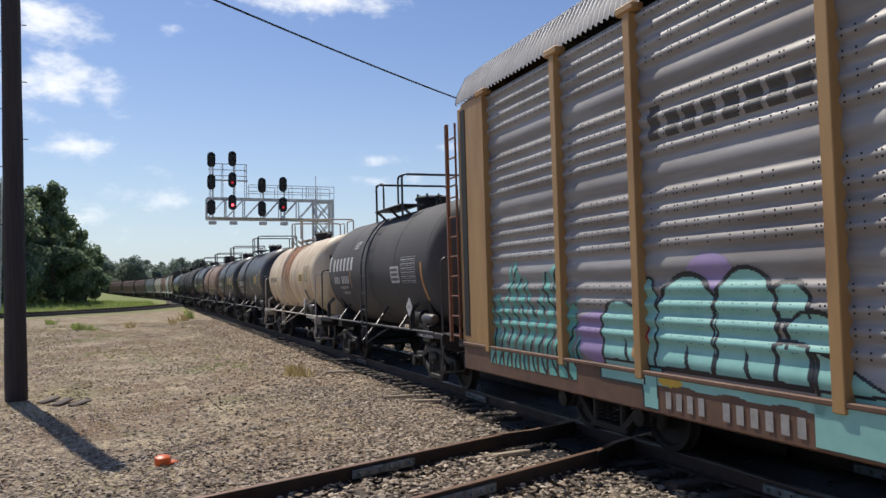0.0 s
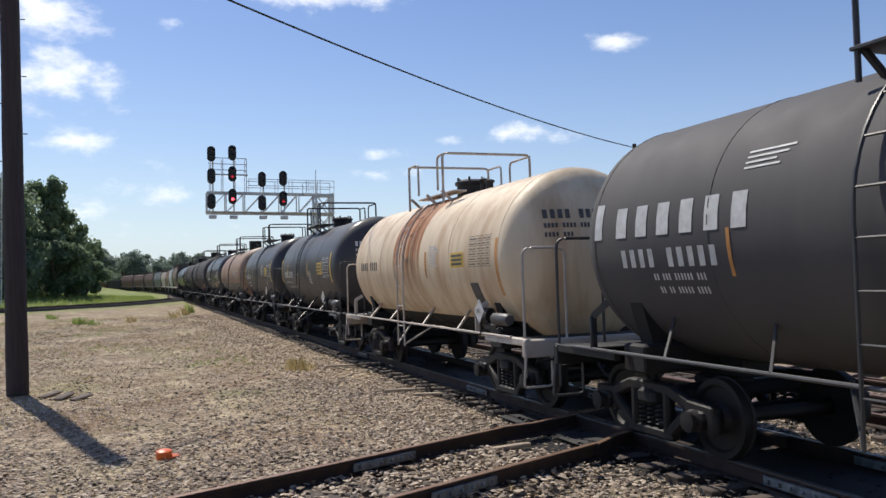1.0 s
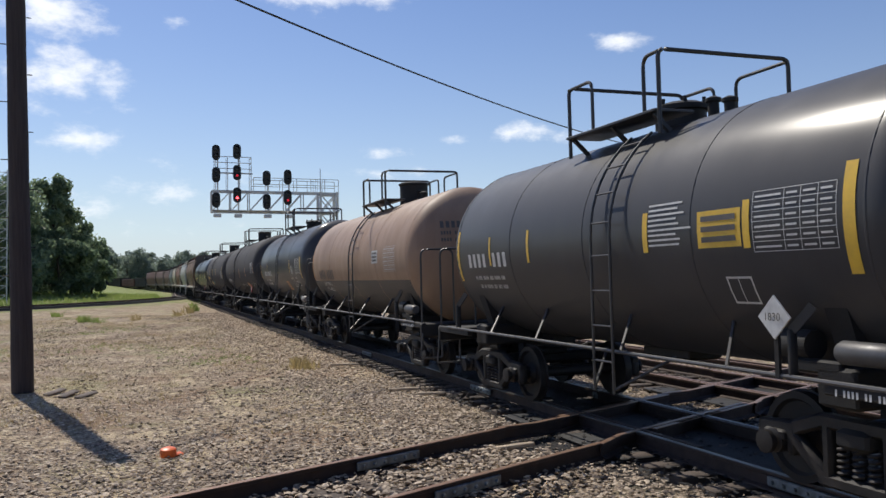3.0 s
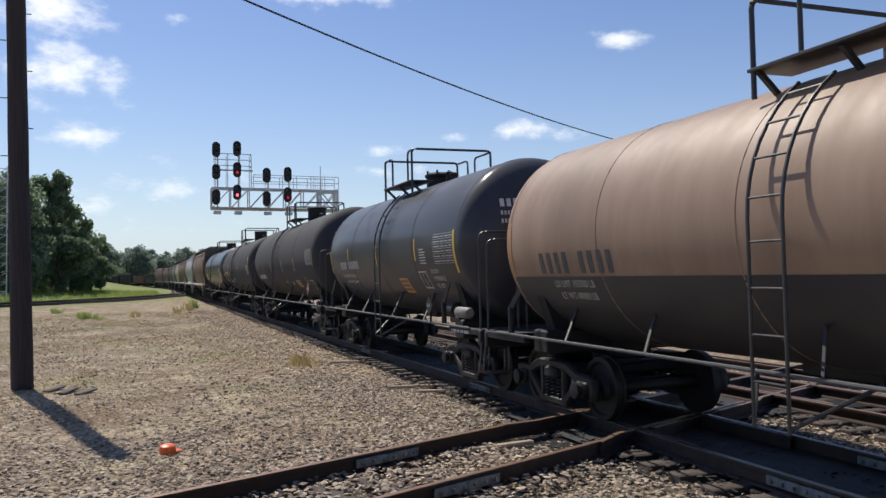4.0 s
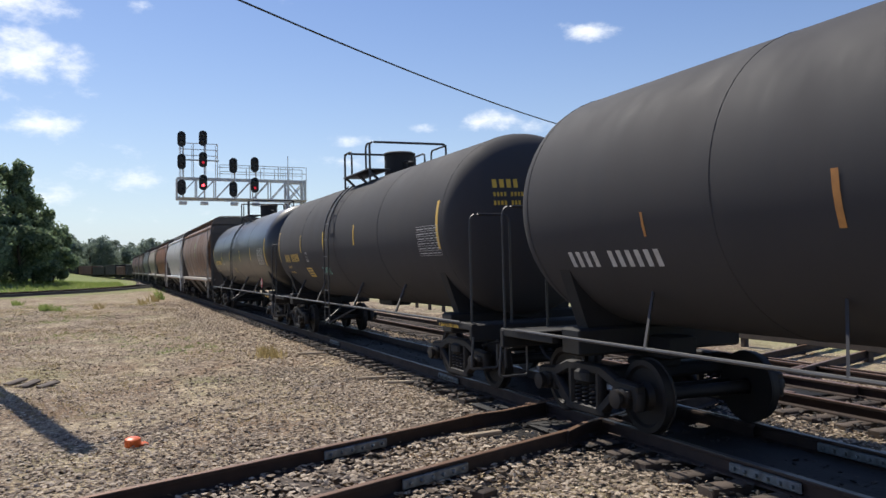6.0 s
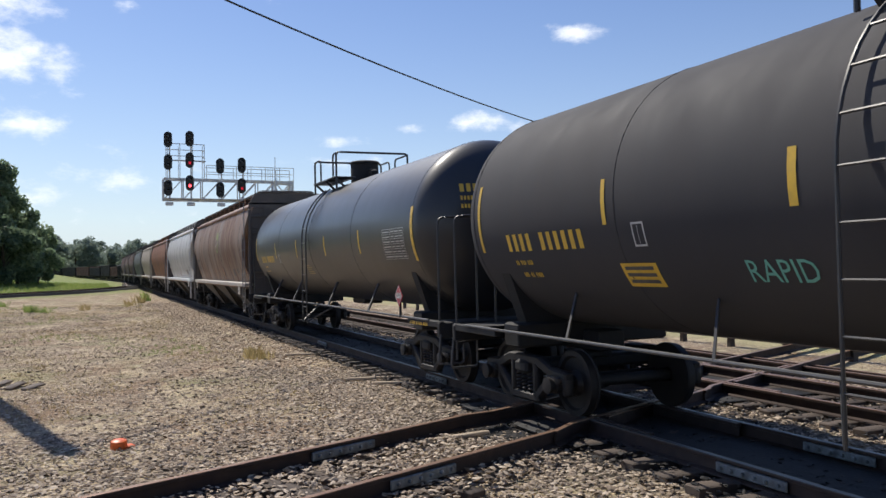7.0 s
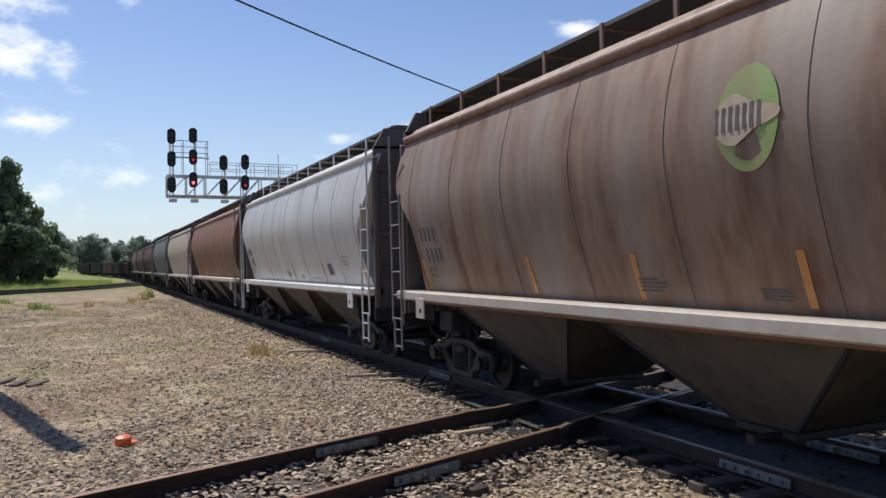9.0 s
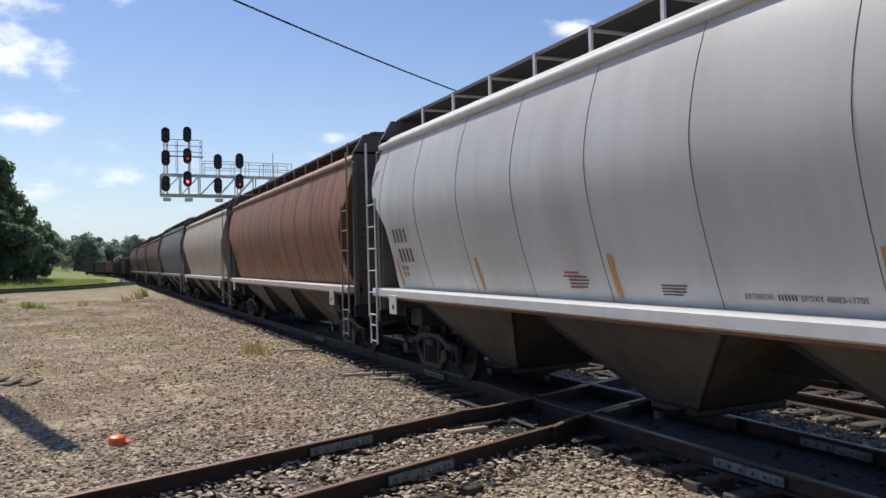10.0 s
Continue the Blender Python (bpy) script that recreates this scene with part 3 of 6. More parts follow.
def swept(line, lo, hi, step, off):
    out, n = [], max(1, math.ceil((hi - lo) / step))
    for k in range(n + 1):
        p, a = line(lo + (hi - lo) * k / n)
        side = Vector((math.cos(a), math.sin(a), 0))
        out.append((p + side * off, side))
    return out


def crossing_line(s):
    """The track that crosses the main line, by length from the crossing's middle."""
    return B_MID + B_DIR * s, B_ANGLE - math.pi / 2


def put_rail(parent, points, head, name="rail"):
    body, top = rail_shape(points)
    r = part(name, body, "rail", parent)
    part("rail_head", top, head, r)
    return r


def build_track(label, line, pieces, head, ties, tie_step, tie_len=2.6):
    """pieces: stretches of each rail (offset, from, to, step). ties: from, to."""
    tr = thing("railway_track", label, "railway track", kind="structure")
    for off, lo, hi, step in pieces:
        put_rail(tr, swept(line, lo, hi, step, off), head)
    tie = Shape().box(0, 0, -0.255, tie_len, 0.22, 0.15, c=0.012).mesh("tie", M["tie"])
    lo, hi = ties
    k = int((hi - lo) / tie_step)
    far = Shape()
    for i in range(k):
        s = lo + i * tie_step + random.uniform(-0.03, 0.03)
        p, a = line(s)
        m = Matrix.Translation(p + Vector((0, 0, random.uniform(-0.015, 0.008)))) @ pose(0, 0, 0, 0, 0, math.degrees(a) + random.uniform(-1.2, 1.2))
        if i < 140:
            part("tie", tie, "tie", tr, m=m)
        else:
            far.box(0, 0, -0.255, tie_len, 0.22, 0.15, m)
    if far.f:
        tagged(part("far_ties", far, "tie", tr), kind="stuff")
    return tr


HALF = GAUGE / 2
track_a = build_track("main line track with polished rail heads under the train", main_line,
                      [(-HALF, -30, 170, 16), (HALF, -30, 170, 16), (-HALF, 170, 420, 8), (HALF, 170, 420, 8)], "railtop", (-8, 400), 0.53)
track_c = build_track("second main track, rusty, beyond the train", lambda s: main_line(s, XC),
                      [(-HALF, -30, 170, 16), (HALF, -30, 170, 16), (-HALF, 170, 420, 8), (HALF, 170, 420, 8)], "railtop_rusty", (-2, 300), 0.53)
track_b = build_track("crossing track with rusty rails and grey joint bars", crossing_line,
                      [(-HALF, -30, -0.86, 4), (HALF, -30, -0.86, 4), (-HALF, 0.9, 3.4, 0.5), (HALF, 0.9, 3.4, 0.5), (-HALF, 5.2, 40, 4), (HALF, 5.2, 40, 4)],
                      "railtop_rusty", (-20, -2.2), 0.55)
track_d = build_track("connecting curve track on a low grassy bank", branch, [(-HALF, 0, 140, 4), (HALF, 0, 140, 4)], "railtop_rusty", (10, 140), 0.6)


def branch_bed():
    """The raised ballast bed under the connecting curve; its dark colour paints in shade."""
    s = Shape()
    section = [(-1.75, -0.75), (-1.35, -0.13), (1.35, -0.13), (1.75, -0.75)]
    pts = swept(branch, 34, 140, 3, 0)
    verts = [p + side * a + Vector((0, 0, b)) for p, side in pts for a, b in section]
    s.add(verts, [(i * 4 + k, i * 4 + k + 1, i * 4 + 5 + k, i * 4 + 4 + k) for i in range(len(pts) - 1) for k in range(3)])
    tagged(part("ballast_bed", s, "shade_ballast", track_d), "raised ballast bed with its shaded side's dark as colour")


branch_bed()


def build_crossings():
    """The two crossing frogs: heavy cast pieces with flangeways, guard rails, joint bars."""
    for cx, label in ((XA, "cast steel rail crossing on the main line"), (XC, "cast steel rail crossing on the second main track")):
        d = thing("rail_crossing", label, "rail crossing", kind="structure")
        mid = B_MID + B_DIR * ((cx - B_MID.x) / B_DIR.x)
        for off in (-HALF, HALF):
            put_rail(d, swept(lambda s: (mid + B_DIR * s, B_ANGLE - math.pi / 2), -0.86, 0.9, 0.44, off), "railtop_rusty", "frog_rail")
        for off in (-HALF + 0.10, HALF - 0.10):
            a, b = swept(lambda s: (mid + B_DIR * s, B_ANGLE - math.pi / 2), -2.0, 1.9, 9, off)
            flare = B_SIDE * (-0.14 if off > 0 else 0.14)
            put_rail(d, [(a[0] + flare - B_DIR * 0.1 + Vector((0, 0, 0.003)), a[1]), (a[0] + B_DIR * 0.5 + Vector((0, 0, 0.003)), a[1]), (b[0] + Vector((0, 0, 0.003)), b[1])], "railtop_rusty", "guard_rail")
            a, b = (Vector((cx + off, mid.y - 2.2, 0.003)), Vector((1, 0, 0))), (Vector((cx + off, mid.y + 2.2, 0.003)), Vector((1, 0, 0)))
            put_rail(d, [a, b], "rail" if cx == XA else "railtop_rusty", "guard_rail")
        part("base_plate", Shape().box(mid.x, mid.y, -0.195, 2.7, 3.4, 0.03, c=0.01), "under", d)
    # joint bars with bolts on the crossing track and on the near main rail
    bar = Shape().box(0, 0, -0.09, 0.03, 0.92, 0.105, c=0.012)
    for k in range(6):
        bar.lathe([(0.02, 0), (0.02, 0.03), (0.008, 0.035)], 6, Matrix.Translation((-0.014, -0.375 + k * 0.15, -0.09)) @ pose(0, 0, 0, 0, 0, 90))
    me = bar.mesh("joint_bar", M["plate"])
    for off, s in ((HALF, -2.89), (-HALF, -3.16)):
        p = B_MID + B_SIDE * off + B_DIR * s - B_SIDE * 0.05
        part("joint_bar", me, "plate", track_b, m=Matrix.Translation(p) @ pose(0, 0, 0, 0, 0, math.degrees(B_ANGLE) + 90))
    for y in (6.1, 13.9, 22.0):
        part("joint_bar", me, "plate", track_a, m=pose(XA - HALF - 0.05, y, 0))
    for y in (6.4, 12.0):
        part("joint_bar", me, "plate", track_a, m=pose(XA + HALF - 0.05, y, 0))
    # oily ballast that fills the main track between its rails, blackened with the train's shade
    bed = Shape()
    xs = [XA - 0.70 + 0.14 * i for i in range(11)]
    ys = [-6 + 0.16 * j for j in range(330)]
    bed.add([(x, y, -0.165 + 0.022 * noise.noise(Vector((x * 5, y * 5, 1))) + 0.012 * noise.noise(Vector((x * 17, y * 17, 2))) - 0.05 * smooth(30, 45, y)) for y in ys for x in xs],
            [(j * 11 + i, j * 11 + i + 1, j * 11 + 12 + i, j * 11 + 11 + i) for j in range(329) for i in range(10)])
    tagged(part("oily_bed", bed, "shade_ballast", track_a), "oily ballast between the rails, blackened with the train's shade")


build_crossings()


# ---------- rolling stock ----------
def bars(lines, wrap, shape):
    """Rows of plain bars that stand for writing: (characters, height, z, start, pitch), along -y."""
    for chars, h, zz, start, *rest in lines:
        pitch = rest[0] if rest else h * 0.74
        for ch in chars:
            if ch != " ":
                wrap(shape, start - pitch * 0.52, start, zz, zz + h)
            start -= pitch


def on_barrel(radius, zc, lift=0.006):
    """A patch from y0 to y1 and z0 to z1 laid on the near side of a barrel."""
    def wrap(s, y0, y1, z0, z1, n=0):
        r = radius + lift
        n = n or max(1, int(abs(z1 - z0) / 0.12))
        verts, faces = [], []
        for i in range(n + 1):
            z = z0 + (z1 - z0) * i / n - zc
            z = max(-r * 0.98, min(r * 0.98, z))
            x = -math.sqrt(r * r - z * z)
            verts += [(x, y1, z + zc), (x, y0, z + zc)]
        for i in range(n):
            faces.append((2 * i, 2 * i + 1, 2 * i + 3, 2 * i + 2))
        s.add(verts, faces)
    return wrap


def on_side(x):
    def wrap(s, y0, y1, z0, z1, n=0):
        s.add([(x, y1, z0), (x, y0, z0), (x, y0, z1), (x, y1, z1)], [(0, 1, 2, 3)])
    return wrap


def words(text, size, place, wrap_point):
    """Writing in the built-in font, as a flat mesh bent to the surface; it runs along -y."""
    cu = bpy.data.curves.new("words", "FONT")
    cu.body, cu.size, cu.resolution_u = text, size, 2
    ob = bpy.data.objects.new("words", cu)
    scene.collection.objects.link(ob)
    dg = bpy.context.evaluated_depsgraph_get()
    dg.update()
    me = bpy.data.meshes.new_from_object(ob.evaluated_get(dg))
    bpy.data.objects.remove(ob)
    s = Shape()
    s.add([wrap_point(place[0] - v.co.x, place[1] + v.co.y) for v in me.vertices], [tuple(p.vertices) for p in me.polygons])
    bpy.data.meshes.remove(me)
    return s


def barrel_point(radius, zc, lift=0.007):
    def at(y, z):
        r = radius + lift
        d = max(-0.98 * r, min(0.98 * r, z - zc))
        return (-math.sqrt(r * r - d * d), y, z)
    return at


WHEEL_R = 0.43
_truck = {}


def truck_meshes():
    if _truck:
        return _truck
    w = Shape()
    for x in (-1, 1):
        m = pose(0.755 * x, 0, 0, 0, 0, 90 * -x)
        w.lathe([(0.10, 0.09), (0.10, -0.05), (0.30, -0.045), (0.365, -0.06), (0.44, -0.065), (0.445, -0.035), (WHEEL_R, -0.03), (WHEEL_R - 0.004, 0.066),
                 (0.36, 0.068), (0.33, 0.03), (0.17, 0.02), (0.13, 0.085)], 28, m)
        w.lathe([(0.075, 0.0), (0.075, 0.42), (0.11, 0.425), (0.11, 0.47), (0.05, 0.48)], 12, m)
    w.lathe([(0.08, -0.7), (0.075, 0.7)], 12, pose(0, 0, 0, 0, 0, 90))
    _truck["wheelset"] = w.mesh("wheelset", M["wheel"])
    f = Shape()
    # cast side frame: arch bar, pedestals, V-shaped tension member, spring seat
    # built as bars so that the windows stay open
    for a, b, h in (((-1.12, 0.53), (-0.66, 0.56), 0.15), ((-0.70, 0.57), (-0.36, 0.69), 0.14), ((-0.40, 0.69), (0.40, 0.69), 0.13), ((0.36, 0.69), (0.70, 0.57), 0.14),
                    ((0.66, 0.56), (1.12, 0.53), 0.15), ((-0.72, 0.50), (-0.34, 0.20), 0.13), ((0.34, 0.20), (0.72, 0.50), 0.13), ((-0.42, 0.18), (0.42, 0.18), 0.12),
                    ((-1.08, 0.52), (-1.08, 0.30), 0.12), ((1.08, 0.52), (1.08, 0.30), 0.12), ((-0.72, 0.54), (-0.72, 0.32), 0.11), ((0.72, 0.54), (0.72, 0.32), 0.11),
                    ((-0.31, 0.68), (-0.31, 0.20), 0.10), ((0.31, 0.68), (0.31, 0.20), 0.10)):
        f.beam((0, a[0], a[1]), (0, b[0], b[1]), 0.13, h, 0.025)
    for y in (-0.89, 0.89):
        f.box(0, y, 0.49, 0.2, 0.26, 0.10, c=0.02)
        f.lathe([(0.115, -0.06), (0.115, 0.10), (0.07, 0.12)], 14, Matrix.Translation((0, y, WHEEL_R)) @ pose(0, 0, 0, 0, 0, 90))
    _truck["side_frame"] = f.mesh("side_frame", M["cast"])
    sp = Shape()
    for y in (-0.16, 0.0, 0.16):
        pts = [(0.055 * math.cos(k * 0.8), y + 0.055 * math.sin(k * 0.8), 0.25 + 0.26 * k / 40) for k in range(41)]
        sp.tube(pts, 0.016, 5)
    _truck["spring_nest"] = sp.mesh("spring_nest", M["cast"])
    b = Shape().box(0, 0, 0.58, 2.25, 0.34, 0.18, c=0.04).box(0, 0, 0.70, 0.5, 0.5, 0.12, c=0.03)
    b.beam((-0.85, -0.55, 0.45), (0.85, -0.55, 0.45), 0.08).beam((-0.85, 0.55, 0.45), (0.85, 0.55, 0.45), 0.08)
    _truck["bolster"] = b.mesh("bolster", M["under"])
    return _truck


SPINNERS = []


def add_truck(car, y, spin=True, sgn=1):
    t = truck_meshes()
    tr = part("truck", t["bolster"], "under", car, m=pose(0, y, 0))
    for x in (-1.02, 1.02):
        part("side_frame", t["side_frame"], "cast", tr, "cast steel truck side frame", pose(x, 0, 0))
        part("spring_nest", t["spring_nest"], "cast", tr, "coil springs", pose(x, 0, 0))
    for k in (-0.89, 0.89):
        wset = part("wheelset", t["wheelset"], "wheel", tr, "steel wheels on an axle", pose(0, k, WHEEL_R))
        if spin:
            SPINNERS.append((wset, k))
    return tr


def coupler(y, sgn):
    s = Shape().box(0, y + 0.32 * sgn, 0.86, 0.16, 0.64, 0.16, c=0.02).box(0.03, y + 0.68 * sgn, 0.86, 0.26, 0.26, 0.27, c=0.05)
    s.tube([(-0.3, y - 0.1 * sgn, 0.80), (-0.32, y + 0.25 * sgn, 0.55), (-0.2, y + 0.6 * sgn, 0.42), (-0.1, y + 0.8 * sgn, 0.45)], 0.025, 6)
    s.beam((-1.35, y + 0.12 * sgn, 0.78), (-0.1, y + 0.15 * sgn, 0.92), 0.03)
    return s


def ladder_shape(x, y, z0, z1, width=0.42, step=0.36, r=0.014, lean=None):
    s = Shape()
    for k in (-width / 2, width / 2):
        s.beam((x, y + k, z0), (x, y + k, z1), 0.035, 0.03, 0.006)
    z = z0 + 0.06
    while z < z1 + 0.01:
        s.tube([(x, y - width / 2, z), (x, y + width / 2, z)], r, 6)
        z += step
    return s


def rounded(pts, r=0.10, n=4):
    """Points of a bent pipe with rounded corners."""
    pts = [Vector(p) for p in pts]
    out = [pts[0]]
    for a, b, c in zip(pts, pts[1:], pts[2:]):
        ra = min(r, (a - b).length / 2.2, (c - b).length / 2.2)
        p, q = b + (a - b).normalized() * ra, b + (c - b).normalized() * ra
        for i in range(n + 1):
            t = i / n
            out.append((1 - t) ** 2 * p + 2 * t * (1 - t) * b + t * t * q)
    return out + [pts[-1]]


CARS = []


def tank_car(label, u0, u1, top, radius, ladder_u, paint, trim="darkpipe", pipe="pipe", dome="low", marks=(), stripes=(), panels=(), placard=None,
             spin=True, head_mark=True, tape="yellow", text_rows=(), rail_h=0.68, end_text="whiteletter", plat_shift=0.30, lower=None, lower_top=-0.50, tank_box=True, bands=()):
    """A tank car between the barrel's ends u0 (near) and u1 (far), lengths along the train."""
    mid, half = (u0 + u1) / 2, (u1 - u0) / 2
    zc = top - radius
    car = thing("tank_car", label, "tank car", "train cars")
    CARS.append((car, mid, half - 0.55))
    # barrel with elliptical heads
    prof = []
    depth = radius * 0.46
    for i in range(13):
        a = math.pi / 2 * i / 12
        prof.append((max(0.001, radius * math.sin(a)), -half - depth * math.cos(a)))
    prof2 = [(r, -y) for r, y in reversed(prof)]
    n_mid = max(4, int(half))
    mids = [(radius, -half + 2 * half * i / n_mid) for i in range(1, n_mid)]
    tank = part("tank", Shape().lathe(prof + mids + prof2, 64, pose(0, 0, zc)), paint, car)
    # weld seams and jacket bands
    seam = Shape()
    for y in [-half + 0.03, half - 0.03] + [-half + 2 * half * k / 4 for k in (1, 2, 3)]:
        seam.lathe([(radius + 0.001, y - 0.014), (radius + 0.006, y - 0.008), (radius + 0.006, y + 0.008), (radius + 0.001, y + 0.014)], 56, pose(0, 0, zc))
    part("weld_seams", seam, paint, tank)
    # sheet of another colour over the near side's lower part
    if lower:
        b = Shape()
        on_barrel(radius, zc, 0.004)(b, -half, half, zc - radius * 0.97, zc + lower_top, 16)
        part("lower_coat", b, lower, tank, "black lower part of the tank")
    for y, mname in bands:
        b = Shape()
        on_barrel(radius, zc, 0.004)(b, y - 0.26, y + 0.26, zc - radius * 0.55, zc + radius * 0.96, 24)
        part("stain_streak", b, mname, tank, "rust streak from the manway")
    lad = ladder_u - mid
    # manway, walkway platform and its guard rails
    plat_z = top + 0.06
    pc = lad - plat_shift
    man = Shape()
    if dome == "tall":
        man.lathe([(0.36, -0.12), (0.36, 0.44), (0.39, 0.45), (0.39, 0.49), (0.33, 0.52)], 24, Matrix.Translation((0, pc - 0.4, top)) @ pose(0, 0, 0, 90, 0, 0))
    else:
        man.lathe([(0.30, -0.1), (0.30, 0.20), (0.34, 0.21), (0.34, 0.27), (0.22, 0.32)], 20, Matrix.Translation((0, pc - 0.2, top)) @ pose(0, 0, 0, 90, 0, 0))
        for k in range(6):
            man.lathe([(0.025, 0), (0.025, 0.12)], 6, Matrix.Translation((0.29 * math.cos(k * 1.05), pc - 0.2 + 0.29 * math.sin(k * 1.05), top + 0.24)) @ pose(0, 0, 0, 90, 0, 0))
    for k, h in ((-0.75, 0.22), (-1.05, 0.16), (0.35, 0.2)):
        man.lathe([(0.07, -0.05), (0.07, h), (0.10, h + 0.01), (0.10, h + 0.05), (0.03, h + 0.08)], 12, Matrix.Translation((0.05, pc + k, top)) @ pose(0, 0, 0, 90, 0, 0))
    part("manway", man, "cast" if paint == "cream" else "under", car, "bolted manway with valves on top of the tank")
    pf = Shape()
    x_out = -0.98
    if paint == "cream":
        pf.box(-0.58, pc + 0.05, plat_z - 0.05, 0.30, 2.1, 0.035, c=0.006)
    else:
        pf.box(x_out / 2 - 0.22, pc + 0.05, plat_z - 0.02, 0.56, 2.1, 0.035, c=0.006)
    pf.box(0.72, pc + 0.05, plat_z - 0.02, 0.5, 2.1, 0.035, c=0.006)
    for k in (-0.9, 0.0, 1.0):
        pf.beam((-0.93, pc + k, plat_z - 0.04), (-0.55, pc + k, top - 0.33), 0.05)
        pf.beam((0.93, pc + k, plat_z - 0.04), (0.55, pc + k, top - 0.33), 0.05)
    part("walkway", pf, trim, car, "steel walkway platform")
    y0, y1 = pc - 1.05, pc + 1.05
    zt = plat_z + rail_h
    for y in (y0, y1):
        gr = Shape().tube(rounded([(-0.95, y, plat_z - 0.3), (-0.95, y, zt), (0.95, y, zt), (0.95, y, plat_z - 0.3)], 0.10), 0.027)
        part("guard_rail", gr, trim, car, "bent pipe guard rail across the walkway's end")
    for x, ya, yb in ((-0.95, y1, y1 - 0.62), (-0.95, y0, y0 + 0.30), (0.95, y0, y0 + 0.95), (0.95, y1, y1 - 0.7)):
        gr = Shape().tube(rounded([(x, ya, zt - 0.03), (x, yb, zt - 0.03), (x, yb, plat_z - 0.02)], 0.13), 0.024)
        part("side_hoop", gr, trim, car, "bent pipe side rail of the walkway")
    # ladder that follows the barrel's side
    ld = Shape()
    path = [(-1.50, 0.62), (-1.50, zc)]
    for i in range(1, 9):
        a = math.pi * (1 - i / 8 * 0.30)
        r = radius + 0.10
        path.append((r * math.cos(a), zc + r * math.sin(a)))
    path[1] = (-(radius + 0.10), zc)
    path[0] = (-(radius + 0.10) - 0.0, 0.62)
    for k in (-0.21, 0.21):
        ld.tube([(x, lad + k, z) for x, z in path], 0.018, 6)
    z, k = 0.70, 0
    pts = []
    for (xa, za), (xb, zb) in zip(path, path[1:]):
        seg = math.hypot(xb - xa, zb - za)
        pts += [(xa + (xb - xa) * q / max(1, int(seg / 0.05)), za + (zb - za) * q / max(1, int(seg / 0.05))) for q in range(max(1, int(seg / 0.05)))]
    run, last = 0.0, pts[0]
    for p in pts:
        run += math.hypot(p[0] - last[0], p[1] - last[1])
        last = p
        if run >= 0.36:
            run = 0.0
            ld.tube([(p[0], lad - 0.21, p[1]), (p[0], lad + 0.21, p[1])], 0.013, 6)
    for k in (-0.3, 0.35):
        ld.tube([(-(radius + 0.10), lad - 0.21 if k < 0 else lad + 0.21, 0.66), (-1.0, lad + k * 2.2, 1.05)], 0.02, 6)
    part("ladder", ld, trim, car, "steel side ladder")
    # sills, bolsters and end platforms
    end = half + 0.95
    for s in (-1, 1):
        fr = Shape().box(0, s * (half - 0.1), 0.92, 0.42, 2.1, 0.28, c=0.02)
        part("stub_sill", fr, "under", car)
        fr = Shape().box(0, s * (half - 0.55), 1.02, 2.5, 0.42, 0.34, c=0.03)
        # saddle plate that carries the barrel
        fr.prism([(-1.05, 1.15), (1.05, 1.15), (radius * 0.86, zc - radius * 0.5), (radius * 0.6, zc - radius * 0.78), (0, zc - radius * 0.97), (-radius * 0.6, zc - radius * 0.78), (-radius * 0.86, zc - radius * 0.5)], "y",
                 s * (half - 0.55) - 0.12, s * (half - 0.55) + 0.12)
        part("saddle", fr, "under", car, "grimy bolster and saddle plate")
        part("end_sill", Shape().box(0, s * (end - 0.03), 0.96, 2.95, 0.10, 0.26, c=0.02), "pale_sill" if paint == "cream" else "under", car)
        part("end_platform", Shape().box(0, s * (end - 0.35), 1.07, 2.9, 0.56, 0.03, c=0.006), "under", car)
        for x in (-1.42, 1.42):
            part("side_sill", Shape().box(x, s * (half + 0.25), 1.05, 0.09, 1.45, 0.11, c=0.015), "pale_sill" if paint == "cream" else "under", car)
    part("bottom_outlet", Shape().box(0, 0, zc - radius - 0.02, 0.5, 1.0, 0.16, c=0.03), "under", car)
    for s in (-1, 1) if tank_box else ():
        yb = -(half - 0.82) if s < 0 else half + 0.02
        brace = Shape().beam((-1.43, yb, 1.08), (-1.43, yb, 1.50), 0.09, 0.035, 0.008).beam((-1.43, yb, 1.49), (-(radius - 0.10), yb - 0.14, zc - 0.72), 0.03, 0.08)
        part("saddle_brace", brace, "pale_sill" if paint == "cream" else trim, car)
    # side running rails
    for x in (-1.46, 1.46):
        rl = Shape().tube([(x, -half - 0.5, 1.10), (x, half + 0.5, 1.10)], 0.021, 8)
        for k in (-0.62, -0.2, 0.3, 0.66):
            rl.beam((x, half * k, 1.10), (x * 0.72, half * k + 0.35, zc - radius * 0.62), 0.025, 0.05)
        part("side_rail", rl, "pale_sill" if paint == "cream" else pipe, car, "long pipe handrail beside the sill")
    # end hand rails
    for s in (-1, 1):
        for x in (-1, 1):
            hr = Shape().tube(rounded([(1.43 * x, s * (end - 0.06), 0.55), (1.43 * x, s * (end - 0.06), zc + 0.1), (0.75 * x, s * (end - 0.06), zc + 0.1), (0.75 * x, s * (end - 0.06), 1.0)], 0.14), 0.020)
            part("end_rail", hr, "pale_sill" if paint == "cream" else trim, car, "bent pipe end handrail")
        hr = Shape().tube(rounded([(-1.45, s * (end + 0.02), 0.9), (-1.5, s * (end + 0.02), 0.42), (-1.05, s * (end + 0.02), 0.42), (-1.05, s * (end + 0.02), 0.85)], 0.06), 0.018)
        part("sill_step", hr, "pale_sill" if paint == "cream" else "pipe", car, "bent sill step")
        part("coupler", coupler(s * end, s), "cast", car, "cast knuckle coupler with air hose")
